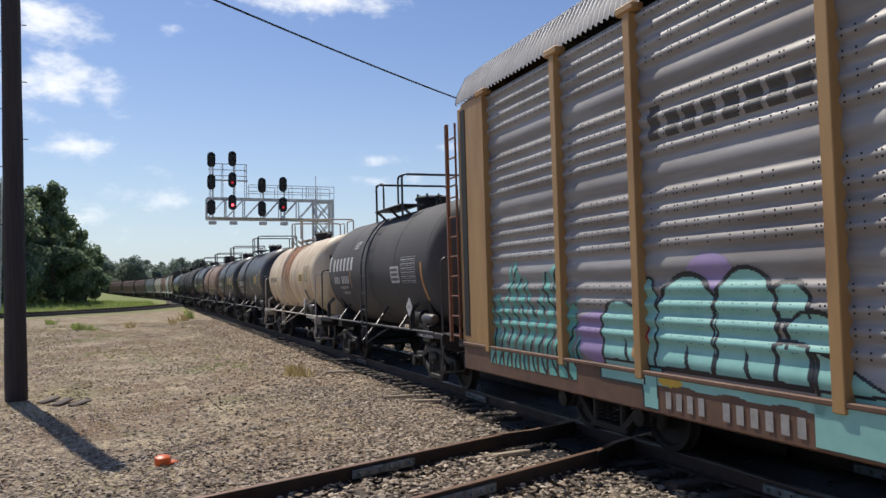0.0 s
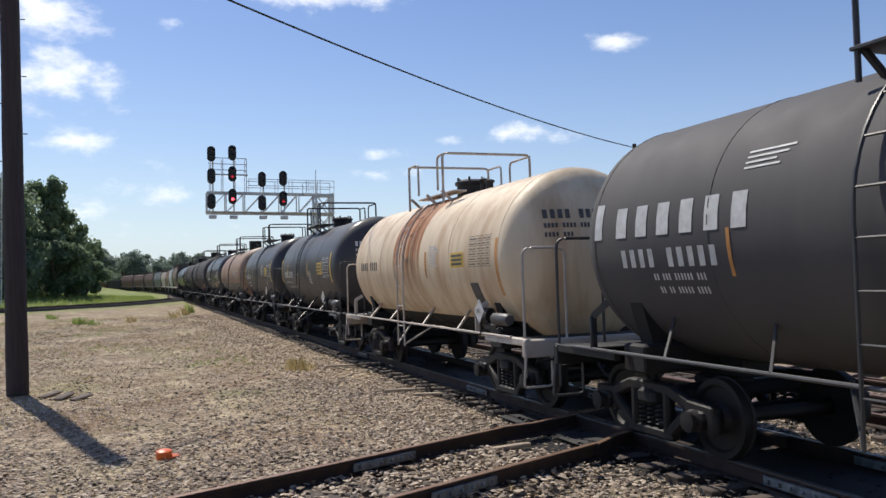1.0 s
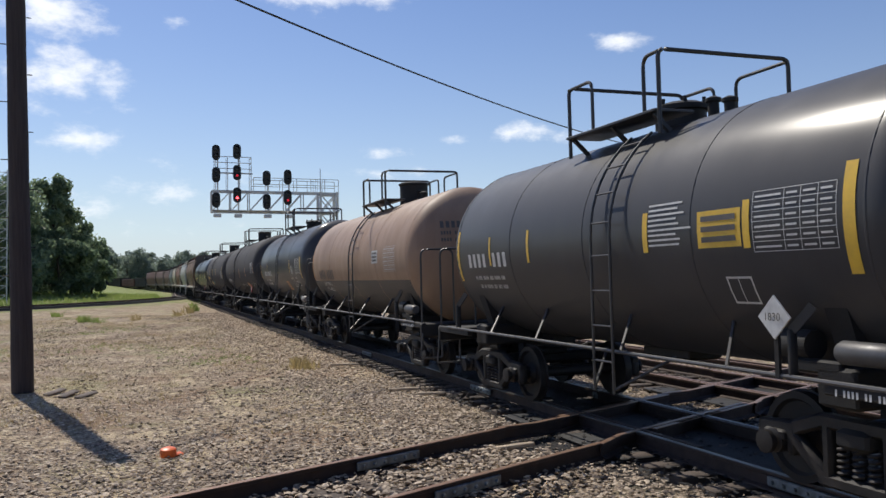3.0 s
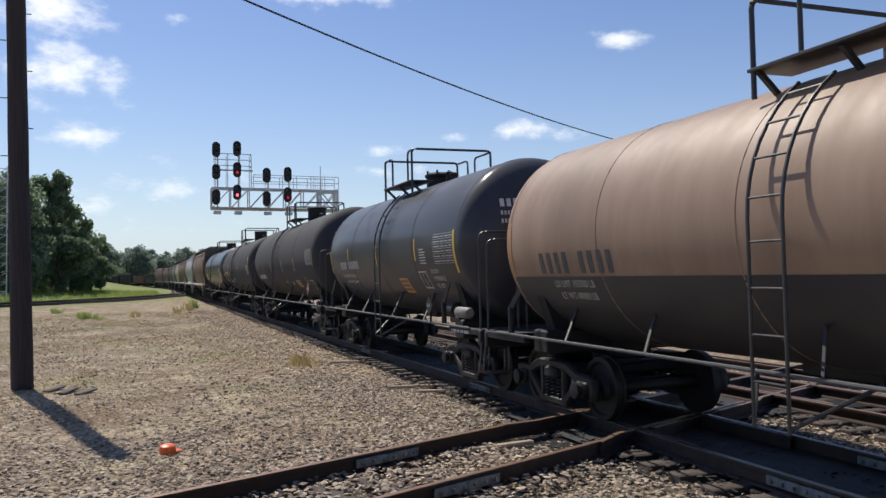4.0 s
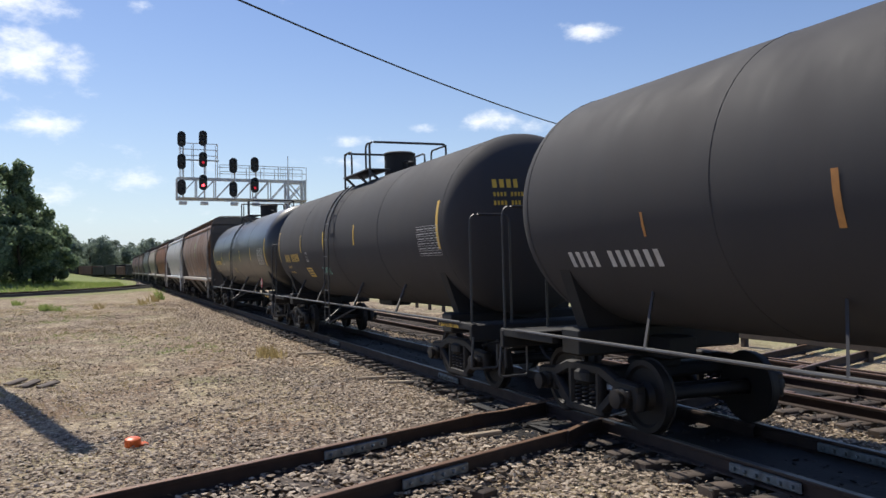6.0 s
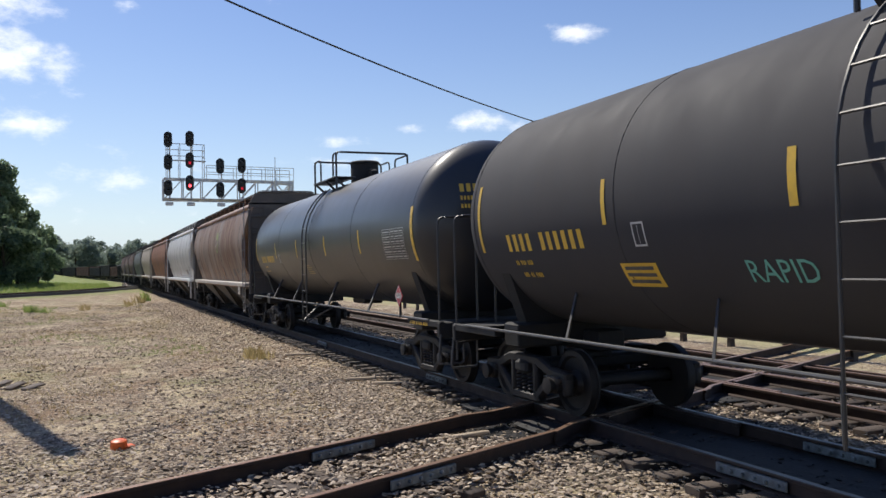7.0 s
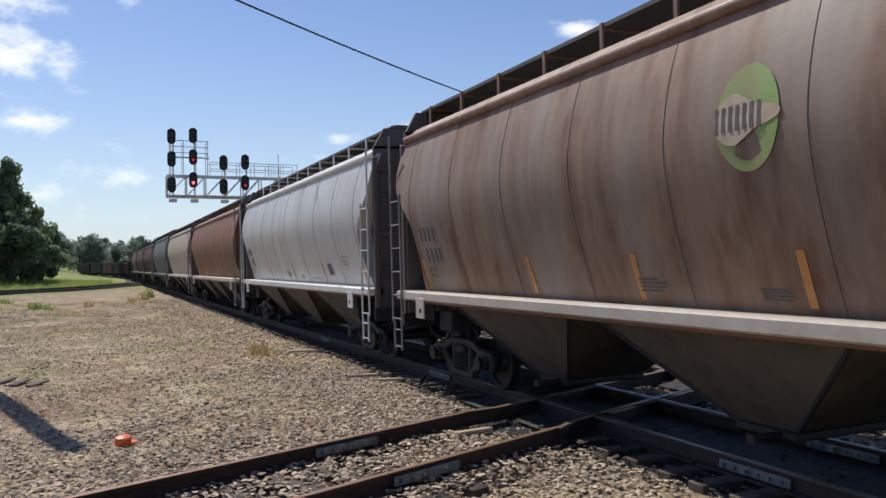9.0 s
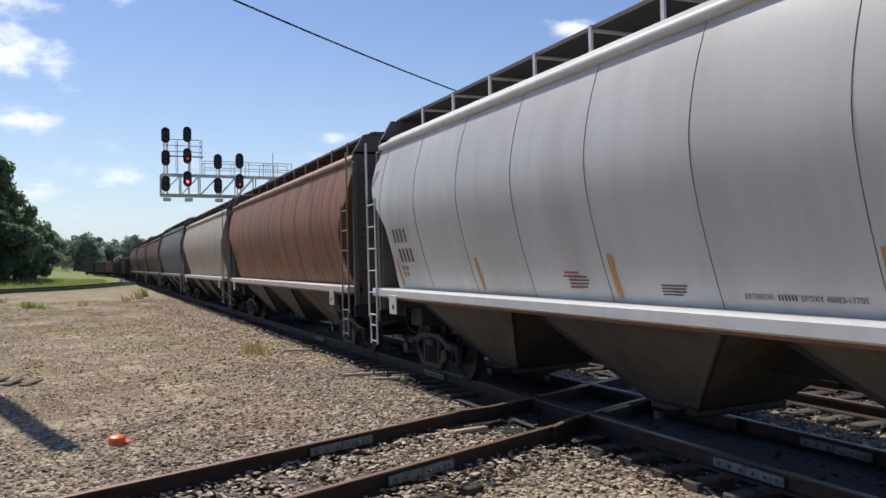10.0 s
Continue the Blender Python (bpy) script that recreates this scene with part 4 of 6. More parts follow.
        add_truck(car, s * (half - 0.55), spin)
    # brake gear
    if tank_box:
        res = Shape().lathe([(0.02, -0.285), (0.075, -0.28), (0.098, -0.24), (0.098, 0.24), (0.075, 0.28), (0.02, 0.285)], 18, pose(-1.30, -half + 0.16, 1.33))
        part("air_reservoir", res, "ladder_grey" if paint == "blueblack" else "pipe", car, "grey air reservoir")
        bc = Shape().lathe([(0.13, 0), (0.13, 0.35), (0.09, 0.4)], 14, pose(-1.15, -half + 0.85, 1.35)).box(-1.2, -half + 0.75, 1.18, 0.1, 0.5, 0.12, c=0.02)
        part("brake_cylinder", bc, "under", car)
    wrap, at = on_barrel(radius, zc), barrel_point(radius, zc)
    white = Shape()
    for chars, h, z, start, *rest in (*marks, *text_rows):
        bars([(chars, h, zc + z, start * half, *rest)], wrap, white)
    if white.f:
        part("stencil_lettering", white, end_text, tank, "white stencilled data")
    for y, z0, z1, w in stripes:
        s = Shape()
        wrap(s, y * half - w / 2, y * half + w / 2, zc + z0, zc + z1)
        part("reflective_stripe", s, tape, tank, "vertical reflective stripe")
    for kind, y, z, w, h in panels:
        s = Shape()
        y, z = y * half, zc + z
        if kind in ("table", "greytable"):
            for i in range(7):
                wrap(s, y - w, y, z + h * i / 6 - 0.003, z + h * i / 6 + 0.003)
            for i in (0, 0.4, 0.6, 0.8, 1):
                wrap(s, y - w * i - 0.003, y - w * i + 0.003, z, z + h)
            for i in range(6):
                for a, b in ((0.03, 0.36), (0.43, 0.56), (0.63, 0.77), (0.83, 0.96)):
                    wrap(s, y - w * b, y - w * a, z + h * (i + 0.36) / 6, z + h * (i + 0.56) / 6, 1)
            part("data_table", s, "whiteletter" if kind == "table" else "greyletter", tank, "stencilled data table")
        elif kind == "lines":
            k = max(2, int(h / 0.05))
            for i in range(k):
                wrap(s, y - w * random.uniform(0.6, 1), y, z + h * (i + 0.2) / k, z + h * (i + 0.58) / k, 1)
            part("stencil_lines", s, "faded_yellow" if end_text == "yellow" else "whiteletter", tank, "small stencilled lines")
        elif kind == "ring":
            for i in range(20):
                a0, a1 = 2 * math.pi * i / 20, 2 * math.pi * (i + 1) / 20
                s.add([at(y - w / 2 + r_ * w * math.cos(a), z + h / 2 + r_ * h * math.sin(a)) for a, r_ in ((a0, 0.5), (a1, 0.5), (a1, 0.44), (a0, 0.44))], [(0, 1, 2, 3)])
            wrap(s, y - w * 0.75, y - w * 0.25, z + h * 0.42, z + h * 0.58)
            part("stencil_ring", s, "whiteletter", tank, "small white stencilled ring")
        elif kind == "frame":
            for a, b, c, d in ((0, w, 0, 0.02), (0, w, h - 0.02, h), (0, 0.02, 0, h), (w - 0.02, w, 0, h), (w * 0.45, w * 0.48, 0, h)):
                wrap(s, y - b, y - a, z + c, z + d)
            part("stencil_frame", s, "whiteletter", tank, "white outlined stencil box")
        else:
            wrap(s, y - w, y, z, z + h)
            ob = part("notice_panel", s, kind, tank, "coloured notice panel")
            t = Shape()
            wrap2 = on_barrel(radius, zc, 0.010)
            for i in range(3):
                wrap2(t, y - w * 0.9, y - w * 0.1, z + h * (0.15 + i * 0.28), z + h * (0.3 + i * 0.28), 1)
            part("notice_bars", t, "greyletter", tank)
    if head_mark:
        hm = Shape()
        for row, (chars, h) in enumerate((("XXXX XXXXX", 0.14), ("XXXX XXXX XXX", 0.07), ("XXXX XXX", 0.07))):
            x = -0.85
            for ch in chars:
                if ch != " ":
                    z = zc + 0.55 - row * 0.14
                    xs = (x, x + h * 0.5)

                    def head_y(xx, zz):
                        rr = min(0.999, math.hypot(xx, zz - zc) / radius)
                        return -half - depth * math.sqrt(1 - rr * rr) - 0.008
                    hm.add([(xs[0], head_y(xs[0], z), z), (xs[1], head_y(xs[1], z), z), (xs[1], head_y(xs[1], z + h), z + h), (xs[0], head_y(xs[0], z + h), z + h)], [(0, 1, 2, 3)])
                x += h * 0.8
        part("head_stencil", hm, end_text if end_text != "greyletter" else "greyletter", tank, "stencilled bars on the tank head")
    note = Shape()
    bars([("X XXXX XX XXXX XXXXX", 0.055, 1.0, -half + 0.35)], on_side(-1.468), note)
    part("stencil_lettering", note, "yellow" if end_text == "yellow" else "whiteletter", car)
    if placard:
        add_placard(car, *placard)
    return car, tank, half, zc, at


def add_placard(car, number, y, z, face, ink):
    """A diamond hazard placard in its holder."""
    x = -1.50
    hold = Shape().prism([(y, z - 0.19), (y + 0.19, z), (y, z + 0.19), (y - 0.19, z)], "x", x, x + 0.015)
    p = part("placard", hold, face, car, "diamond hazard placard")
    part("placard_bracket", Shape().beam((x + 0.03, y, z + 0.05), (x + 0.03, y, 1.08), 0.03, 0.05), "under", p)
    if face == "red":
        rim = Shape()
        pts = [(0, -1), (1, 0), (0, 1), (-1, 0)]
        for (a, b), (c, d) in zip(pts, pts[1:] + pts[:1]):
            rim.add([(x - 0.004, y + a * 0.185, z + b * 0.185), (x - 0.004, y + c * 0.185, z + d * 0.185), (x - 0.004, y + c * 0.165, z + d * 0.165), (x - 0.004, y + a * 0.165, z + b * 0.165)], [(0, 1, 2, 3)])
        rim.add([(x - 0.004, y + 0.12, z - 0.045), (x - 0.004, y - 0.12, z - 0.045), (x - 0.004, y - 0.12, z + 0.055), (x - 0.004, y + 0.12, z + 0.055)], [(0, 1, 2, 3)])
        part("placard_border", rim, "whiteletter", p)
    part("placard_number", words(number, 0.10, (y + 0.115, z - 0.03), lambda yy, zz: (x - 0.008, yy, zz)), ink, p, "placard number")


def hopper_side(z):
    """Half width of a covered hopper's rounded side at the height z."""
    low = max(0.0, (3.0 - z) / 1.5)
    high = max(0.0, (z - 3.0) / 1.2)
    return 1.60 - 0.37 * low ** 1.4 - 0.27 * high ** 1.8


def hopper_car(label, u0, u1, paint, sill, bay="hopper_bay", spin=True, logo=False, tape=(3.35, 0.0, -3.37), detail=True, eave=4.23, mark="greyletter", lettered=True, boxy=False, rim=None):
    """A covered hopper between the sills' ends u0 and u1."""
    mid, half = (u0 + u1) / 2, (u1 - u0) / 2
    car = thing("covered_hopper_car", label, "hopper car", "train cars")
    CARS.append((car, mid, half - 1.75))
    zs = [1.50 + (eave - 1.50) * i / 14 for i in range(15)]
    zt = eave + 0.54

    def end_in(z):
        """How far the side sheet's end stands back from the car's end."""
        if boxy:
            return 0.25
        return 0.07 + 0.78 * smooth(3.55, 2.50, z) - 0.18 * smooth(2.1, 1.5, z)
    ny = 24
    for side in (1, -1):
        body = Shape()
        verts, faces = [], []
        for z in zs:
            e = half - end_in(z)
            verts += [(side * hopper_side(z), -e + 2 * e * k / ny, z) for k in range(ny + 1)]
        for i in range(len(zs) - 1):
            faces += [(i * (ny + 1) + k, i * (ny + 1) + k + 1, (i + 1) * (ny + 1) + k + 1, (i + 1) * (ny + 1) + k) for k in range(ny)]
        body.add(verts, faces)
        # inner skin that gives the sheet its thickness at the ends
        for s in (-1, 1):
            strip = []
            for z in zs:
                e = half - end_in(z)
                strip += [(side * hopper_side(z), s * e, z), (side * (hopper_side(z) - 0.35), s * (e - 0.1), z)]
            body.add(strip, [(2 * i, 2 * i + 1, 2 * i + 3, 2 * i + 2) for i in range(len(zs) - 1)])
        b = part("side_sheet", body, paint, car)
    rf = Shape()
    prof = [(-hopper_side(eave) - 0.02, eave - 0.03), (-hopper_side(eave) - 0.02, eave + 0.03), (-1.2, eave + 0.17), (-0.7, eave + 0.27), (0, eave + 0.31), (0.7, eave + 0.27), (1.2, eave + 0.17),
            (hopper_side(eave) + 0.02, eave + 0.03), (hopper_side(eave) + 0.02, eave - 0.03)]
    rf.prism(prof, "y", -half + 0.12, half - 0.12)
    part("roof", rf, paint, car)
    for x in (-1, 1):
        part("eave_pipe", Shape().tube([(x * (hopper_side(eave) + 0.03), -half + 0.14, eave - 0.01), (x * (hopper_side(eave) + 0.03), half - 0.14, eave - 0.01)], 0.068, 10), rim or (sill if detail else paint), car, "rounded eave rail")
    for k in range(-4, 5):
        rib = Shape()
        y = 0.15 + 1.715 * k
        for z0, z1 in zip(zs, zs[1:]):
            if half - abs(y) < end_in((z0 + z1) / 2) + 0.05:
                continue
            rib.beam((-hopper_side(z0) - 0.002, y, z0), (-hopper_side(z1) - 0.002, y, z1), 0.005, 0.006)
        if rib.f:
            part("seam_rib", rib, "end_dark" if detail else paint, b)
    for x in (-1, 1):
        part("side_sill", Shape().box(x * 1.405, 0, 1.435, 0.37, 2 * half - 0.2, 0.15, c=0.02), sill, car, "long side sill")
        part("sill_flange", Shape().box(x * 1.475, 0, 1.338, 0.07, 2 * half - 1.4, 0.045, c=0.008), "rustpost", car, "grimy brown flange under the sill")
    under = Shape()
    under.box(0, 0, 0.95, 0.4, 2 * half - 0.3, 0.3, c=0.02)
    for s in (-1, 1):
        under.box(0, s * (half - 1.75), 1.05, 2.7, 0.5, 0.35, c=0.03)
        under.box(0, s * (half - 0.05), 0.98, 2.9, 0.12, 0.26, c=0.02)
        under.box(-1.46, s * (half - 1.35), 1.21, 0.03, 0.42, 0.34, c=0.01)
    part("underframe", under, "under", car)
    for s in (-1, 1):
        jack = part("jacking_plate", Shape().box(-1.595, s * (half - 1.27), 1.24, 0.02, 0.36, 0.34, c=0.006), sill, car)
        part("jacking_hole", Shape().lathe([(0.001, -0.004), (0.045, -0.004), (0.045, 0.004), (0.001, 0.004)], 16, pose(-1.606, s * (half - 1.30), 1.20, 0, 0, 90)), "under", jack, "dark round hole")
    # end sheets: slope sheet and a full-height end post wall
    for s in (-1, 1):
        en = Shape()
        en.prism([(s * (half - 0.10), 1.1), (s * (half - 0.10), eave + 0.15), (s * (half - 0.18), eave + 0.15), (s * (half - 0.18), 1.1)], "x", -1.38, 1.38)
        en.prism([(s * (half - 0.2), eave), (s * (half - 0.45), eave), (s * (half - 1.9), 1.2), (s * (half - 1.6), 1.2)], "x", -1.2, 1.2)
        for x in (-1.38, -0.5, 0.5, 1.38):
            part("end_post", Shape().box(x, s * (half - 0.06), 2.6, 0.10, 0.10, 3.1, c=0.015), "end_dark", car)
        # gable under the end platform
        en.prism([(-1.38, eave + 0.1), (1.38, eave + 0.1), (1.15, zt - 0.03), (-1.15, zt - 0.03)], "y", s * (half - 0.18), s * (half - 0.10))
        for z in (1.9, 2.6, 3.3, 3.9):
            part("end_rib", Shape().box(0, s * (half - 0.075), z, 2.66, 0.05, 0.09, c=0.012), "end_dark", car)
        part("end_sheet", en, "end_dark", car, "sooty flat end sheet with posts")
        rungs = Shape()
        for i in range(9):
            rungs.tube([(-1.28, s * (half + 0.01), 1.3 + 0.36 * i), (-0.88, s * (half + 0.01), 1.3 + 0.36 * i)], 0.012, 5)
        rungs.beam((-0.88, s * (half + 0.01), 1.2), (-0.88, s * (half + 0.01), eave), 0.03)
        part("end_ladder", rungs, "end_dark", car, "thin sooty rungs on the end sheet")
        for y, dx in ((half - 0.16, -1.60),):
            ld = ladder_shape(dx, s * y, 0.95, eave - 1.0 if detail else eave - 1.1, 0.46, 0.42)
            ld.beam((dx, s * (y + 0.23), eave - 1.1), (dx, s * (y + 0.23), eave + 0.1), 0.035, 0.03)
            ld2 = ladder_shape(dx, s * (y - 0.03), 0.45, 0.98, 0.36, 0.30)
            ld.add(ld2.v, ld2.f)
            part("ladder", ld, sill if sill == "white_sill" else "ladder_grey", car, "corner ladder and step")
        part("coupler", coupler(s * half, s), "cast", car, "cast knuckle coupler with air hose")
        add_truck(car, s * (half - 1.75), spin)
    # outlet bays; their dusty brown is darkened for the shade under the car
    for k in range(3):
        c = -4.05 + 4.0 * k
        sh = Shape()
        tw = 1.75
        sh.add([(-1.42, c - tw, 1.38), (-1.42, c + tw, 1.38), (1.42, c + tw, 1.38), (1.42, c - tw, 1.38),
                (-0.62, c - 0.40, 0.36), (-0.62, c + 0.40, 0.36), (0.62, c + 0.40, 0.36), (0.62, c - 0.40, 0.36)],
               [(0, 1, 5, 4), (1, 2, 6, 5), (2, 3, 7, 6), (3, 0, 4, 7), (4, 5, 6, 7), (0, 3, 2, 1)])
        bay_ob = part("outlet_bay", sh, bay, car, "dusty sloping discharge bay, under-car shade in its colour")
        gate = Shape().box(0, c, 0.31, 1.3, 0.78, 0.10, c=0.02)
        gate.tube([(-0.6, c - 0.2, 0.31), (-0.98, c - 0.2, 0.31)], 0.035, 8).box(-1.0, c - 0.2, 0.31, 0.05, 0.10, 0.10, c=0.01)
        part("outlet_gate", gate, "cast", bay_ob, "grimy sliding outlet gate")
        for q in (-1, 1):
            fl = Shape().beam((-1.425, c + q * tw * 0.99, 1.37), (-0.63, c + q * 0.41, 0.37), 0.035, 0.05)
            part("bay_flange", fl, "under", bay_ob)
    # roof walk and hatches
    rw = Shape()
    for x in np.arange(-0.98, -0.10, 0.036):
        rw.box(float(x), 0, zt, 0.013, 2 * half - 0.5, 0.03)
    for y in np.arange(-half + 0.25, half - 0.2, 0.07):
        rw.box(-0.54, float(y), zt, 0.88, 0.012, 0.026)
    part("roof_walk", rw, "under", car, "open steel grating roof walk")
    bk = Shape().beam((-1.0, 0, eave + 0.18), (-1.0, 0, zt + 0.03), 0.03, 0.06).beam((-0.98, 0, zt - 0.03), (-0.32, 0, zt - 0.03), 0.03, 0.04)
    bk = bk.mesh("walk_bracket", M[rim or (sill if detail else "end_dark")])
    y = -half + 0.4
    while y < half - 0.3:
        part("walk_bracket", bk, rim or sill, car, m=pose(0, y, 0))
        y += 1.35
    part("walk_edge", Shape().box(-0.985, 0, zt, 0.012, 2 * half - 0.5, 0.05), "end_dark", car)
    ht = Shape().box(0, 0, eave + 0.36, 0.55, 2 * half - 2.5, 0.12, c=0.03)
    part("hatch_cover", ht, paint, car, "long trough hatch cover")
    for s in (-1, 1):
        eg = Shape().tube(rounded([(-0.98, s * (half - 0.2), eave + 0.1), (-0.98, s * (half - 0.2), zt + 0.05), (0.98, s * (half - 0.2), zt + 0.05), (0.98, s * (half - 0.2), eave + 0.1)], 0.1), 0.02)
        eg.box(0, s * (half - 0.28), zt, 2.0, 0.4, 0.03)
        part("end_walk", eg, "end_dark", car)
    if detail:
        def wrap_at(lift):
            def wrap(s, y0, y1, z0, z1, n=0):
                n = max(1, int((z1 - z0) / 0.15))
                verts = []
                for i in range(n + 1):
                    z = z0 + (z1 - z0) * i / n
                    verts += [(-hopper_side(z) - lift, y1, z), (-hopper_side(z) - lift, y0, z)]
                s.add(verts, [(2 * i, 2 * i + 1, 2 * i + 3, 2 * i + 2) for i in range(n)])
            return wrap
        wrap = wrap_at(0.006)
        st = Shape()
        bars([("XXXX", 0.24, 2.35, half - 1.15), ("XXXX", 0.24, 2.0, half - 1.25)], wrap, st)
        bars([("XX XXX", 0.07, 1.86, half - 1.2), ("XX XX", 0.07, 1.75, half - 1.2)], wrap, st)
        for y, z, w, h in ((0.95, 1.66, 0.45, 0.16), (-0.75, 1.62, 0.4, 0.12), (-half + 3.0, 1.85, 0.6, 0.2))[:2 if lettered else 3]:
            for i in range(4):
                wrap(st, y - w * random.uniform(0.7, 1), y, z + h * i / 4, z + h * (i + 0.55) / 4)
        part("stencil_lettering", st, mark, b, "grey stencilled data")
        if tape:
            for y in (half - 1.0, *tape, -half + 1.0):
                s = Shape()
                wrap(s, y - 0.045, y + 0.045, 1.57, 2.05)
                part("reflective_stripe", s, "orange_tape", b, "faded orange reflective stripe")
        fl = Shape()
        if lettered:
            fr = Shape()
            wrap_at(0.010)(fr, -half + 3.45, -half + 3.86, 1.68, 2.05)
            part("label_border", fr, "whiteletter", b, "white border of the service label")
        wrap_at(0.015)(fl, -half + 3.48, -half + 3.83, 1.74, 2.02)
        part("service_label", fl, "greyletter", b, "square dark service label")
        if logo:
            cy, cz = -0.93, 3.16
            pt = wrap_at(0.010)
            disc, buff = Shape(), Shape()

            def disc_pts(a0, a1, rx, rz, lift, n=40):
                out = []
                for i in range(n + 1):
                    a = a0 + (a1 - a0) * i / n
                    y, z = cy + rx * math.cos(a), cz + rz * math.sin(a)
                    out.append((-hopper_side(z) - lift, y, z))
                return out
            ring = disc_pts(0, 2 * math.pi, 0.36, 0.45, 0.008)
            disc.add(ring[:-1] + [(-hopper_side(cz) - 0.008, cy, cz)], [(i, (i + 1) % 40, 40) for i in range(40)])
            part("round_mark", disc, "logo_green", b, "faded green round mark")
            ring = []
            for i in range(41):
                a = 2 * math.pi * i / 40
                y, z = cy + 0.14 + 0.23 * math.cos(a), cz + 0.22 * math.sin(a)
                if math.cos(a) < -0.2:
                    y, z = cy - 0.02 - 0.36 * abs(math.cos(a)), cz + 0.22 * math.sin(a) * 0.45
                ring.append((-hopper_side(z) - 0.014, y, z))
            buff.add(ring[:-1] + [(-hopper_side(cz) - 0.014, cy + 0.1, cz)], [(i, (i + 1) % 40, 40) for i in range(40)])
            part("mark_centre", buff, "logo_buff", b, "buff centre of the round mark")
            st2 = Shape()
            bars([("XXXXXXX", 0.22, cz - 0.10, cy + 0.36, 0.082)], wrap_at(0.018), st2)
            part("mark_bars", st2, "greyletter", b)
        if lettered:
            for line, z in (("EXW 10-8 H 9-8", 2.13), ("EW 8-6 H 15-0", 2.045), ("CU FT 5161", 1.96)):
                part("stencil_words", words(line, 0.085, (-half + 2.42, z), lambda y, z: (-hopper_side(z) - 0.018, y, z)), mark, b, "dark stencilled dimensions")
            for text, y in (("EXTERIOR", -1.87), ("EPOXY 45883-17700", -2.49)):
                part("stencil_words", words(text, 0.072, (y, 1.62), lambda y, z: (-hopper_side(z) - 0.008, y, z)), mark, b, "small dark stencilled words")
            brand = Shape()
            bars([("XXXXXX", 0.05, 1.62, -2.25, 0.036)], wrap, brand)
            part("maker_lettering", brand, mark, b)
            warn = Shape()
            for i in range(5):
                wrap(warn, 0.70, 0.70 + 0.36 * random.uniform(0.6, 1), 1.65 + 0.045 * i, 1.672 + 0.045 * i)
            part("warning_lines", warn, "red", b, "small red stencilled lines")
    return car


RACK_X, RACK_TOP, RACK_LOW = -1.50, 4.90, 1.03


def rack_wave(z):
    """The depth of the rack's corrugated side sheets at the height z: four ridges, then a flat strip."""
    k = (z - RACK_LOW) % 0.97
    if k < 0.29:
        return 0.016 * (1 - math.cos(k / 0.29 * 2 * math.pi))
    return 0.020 * (1 - math.cos((k - 0.29) / 0.68 * 8 * math.pi))


def drape(inside, y0, y1, z0, z1, step, lift):
    """Paint sprayed on the corrugated side: cells of a fine grid inside a shape."""
    s = Shape()
    ys, zs = np.arange(y0, y1, step), np.arange(z0, z1, step)
    index = {}

    def vert(i, j):
        if (i, j) not in index:
            z = float(z0 + j * step)
            index[(i, j)] = len(s.v)
            s.v.append((RACK_X - (rack_wave(z) if z > RACK_LOW else 0.08) - lift, float(y0 + i * step), z))
        return index[(i, j)]
    for i in range(len(ys)):
        for j in range(len(zs)):
            if inside(float(y0 + (i + 0.5) * step), float(z0 + (j + 0.5) * step)):
                s.f.append((vert(i, j), vert(i + 1, j), vert(i + 1, j + 1), vert(i, j + 1)))
    return s


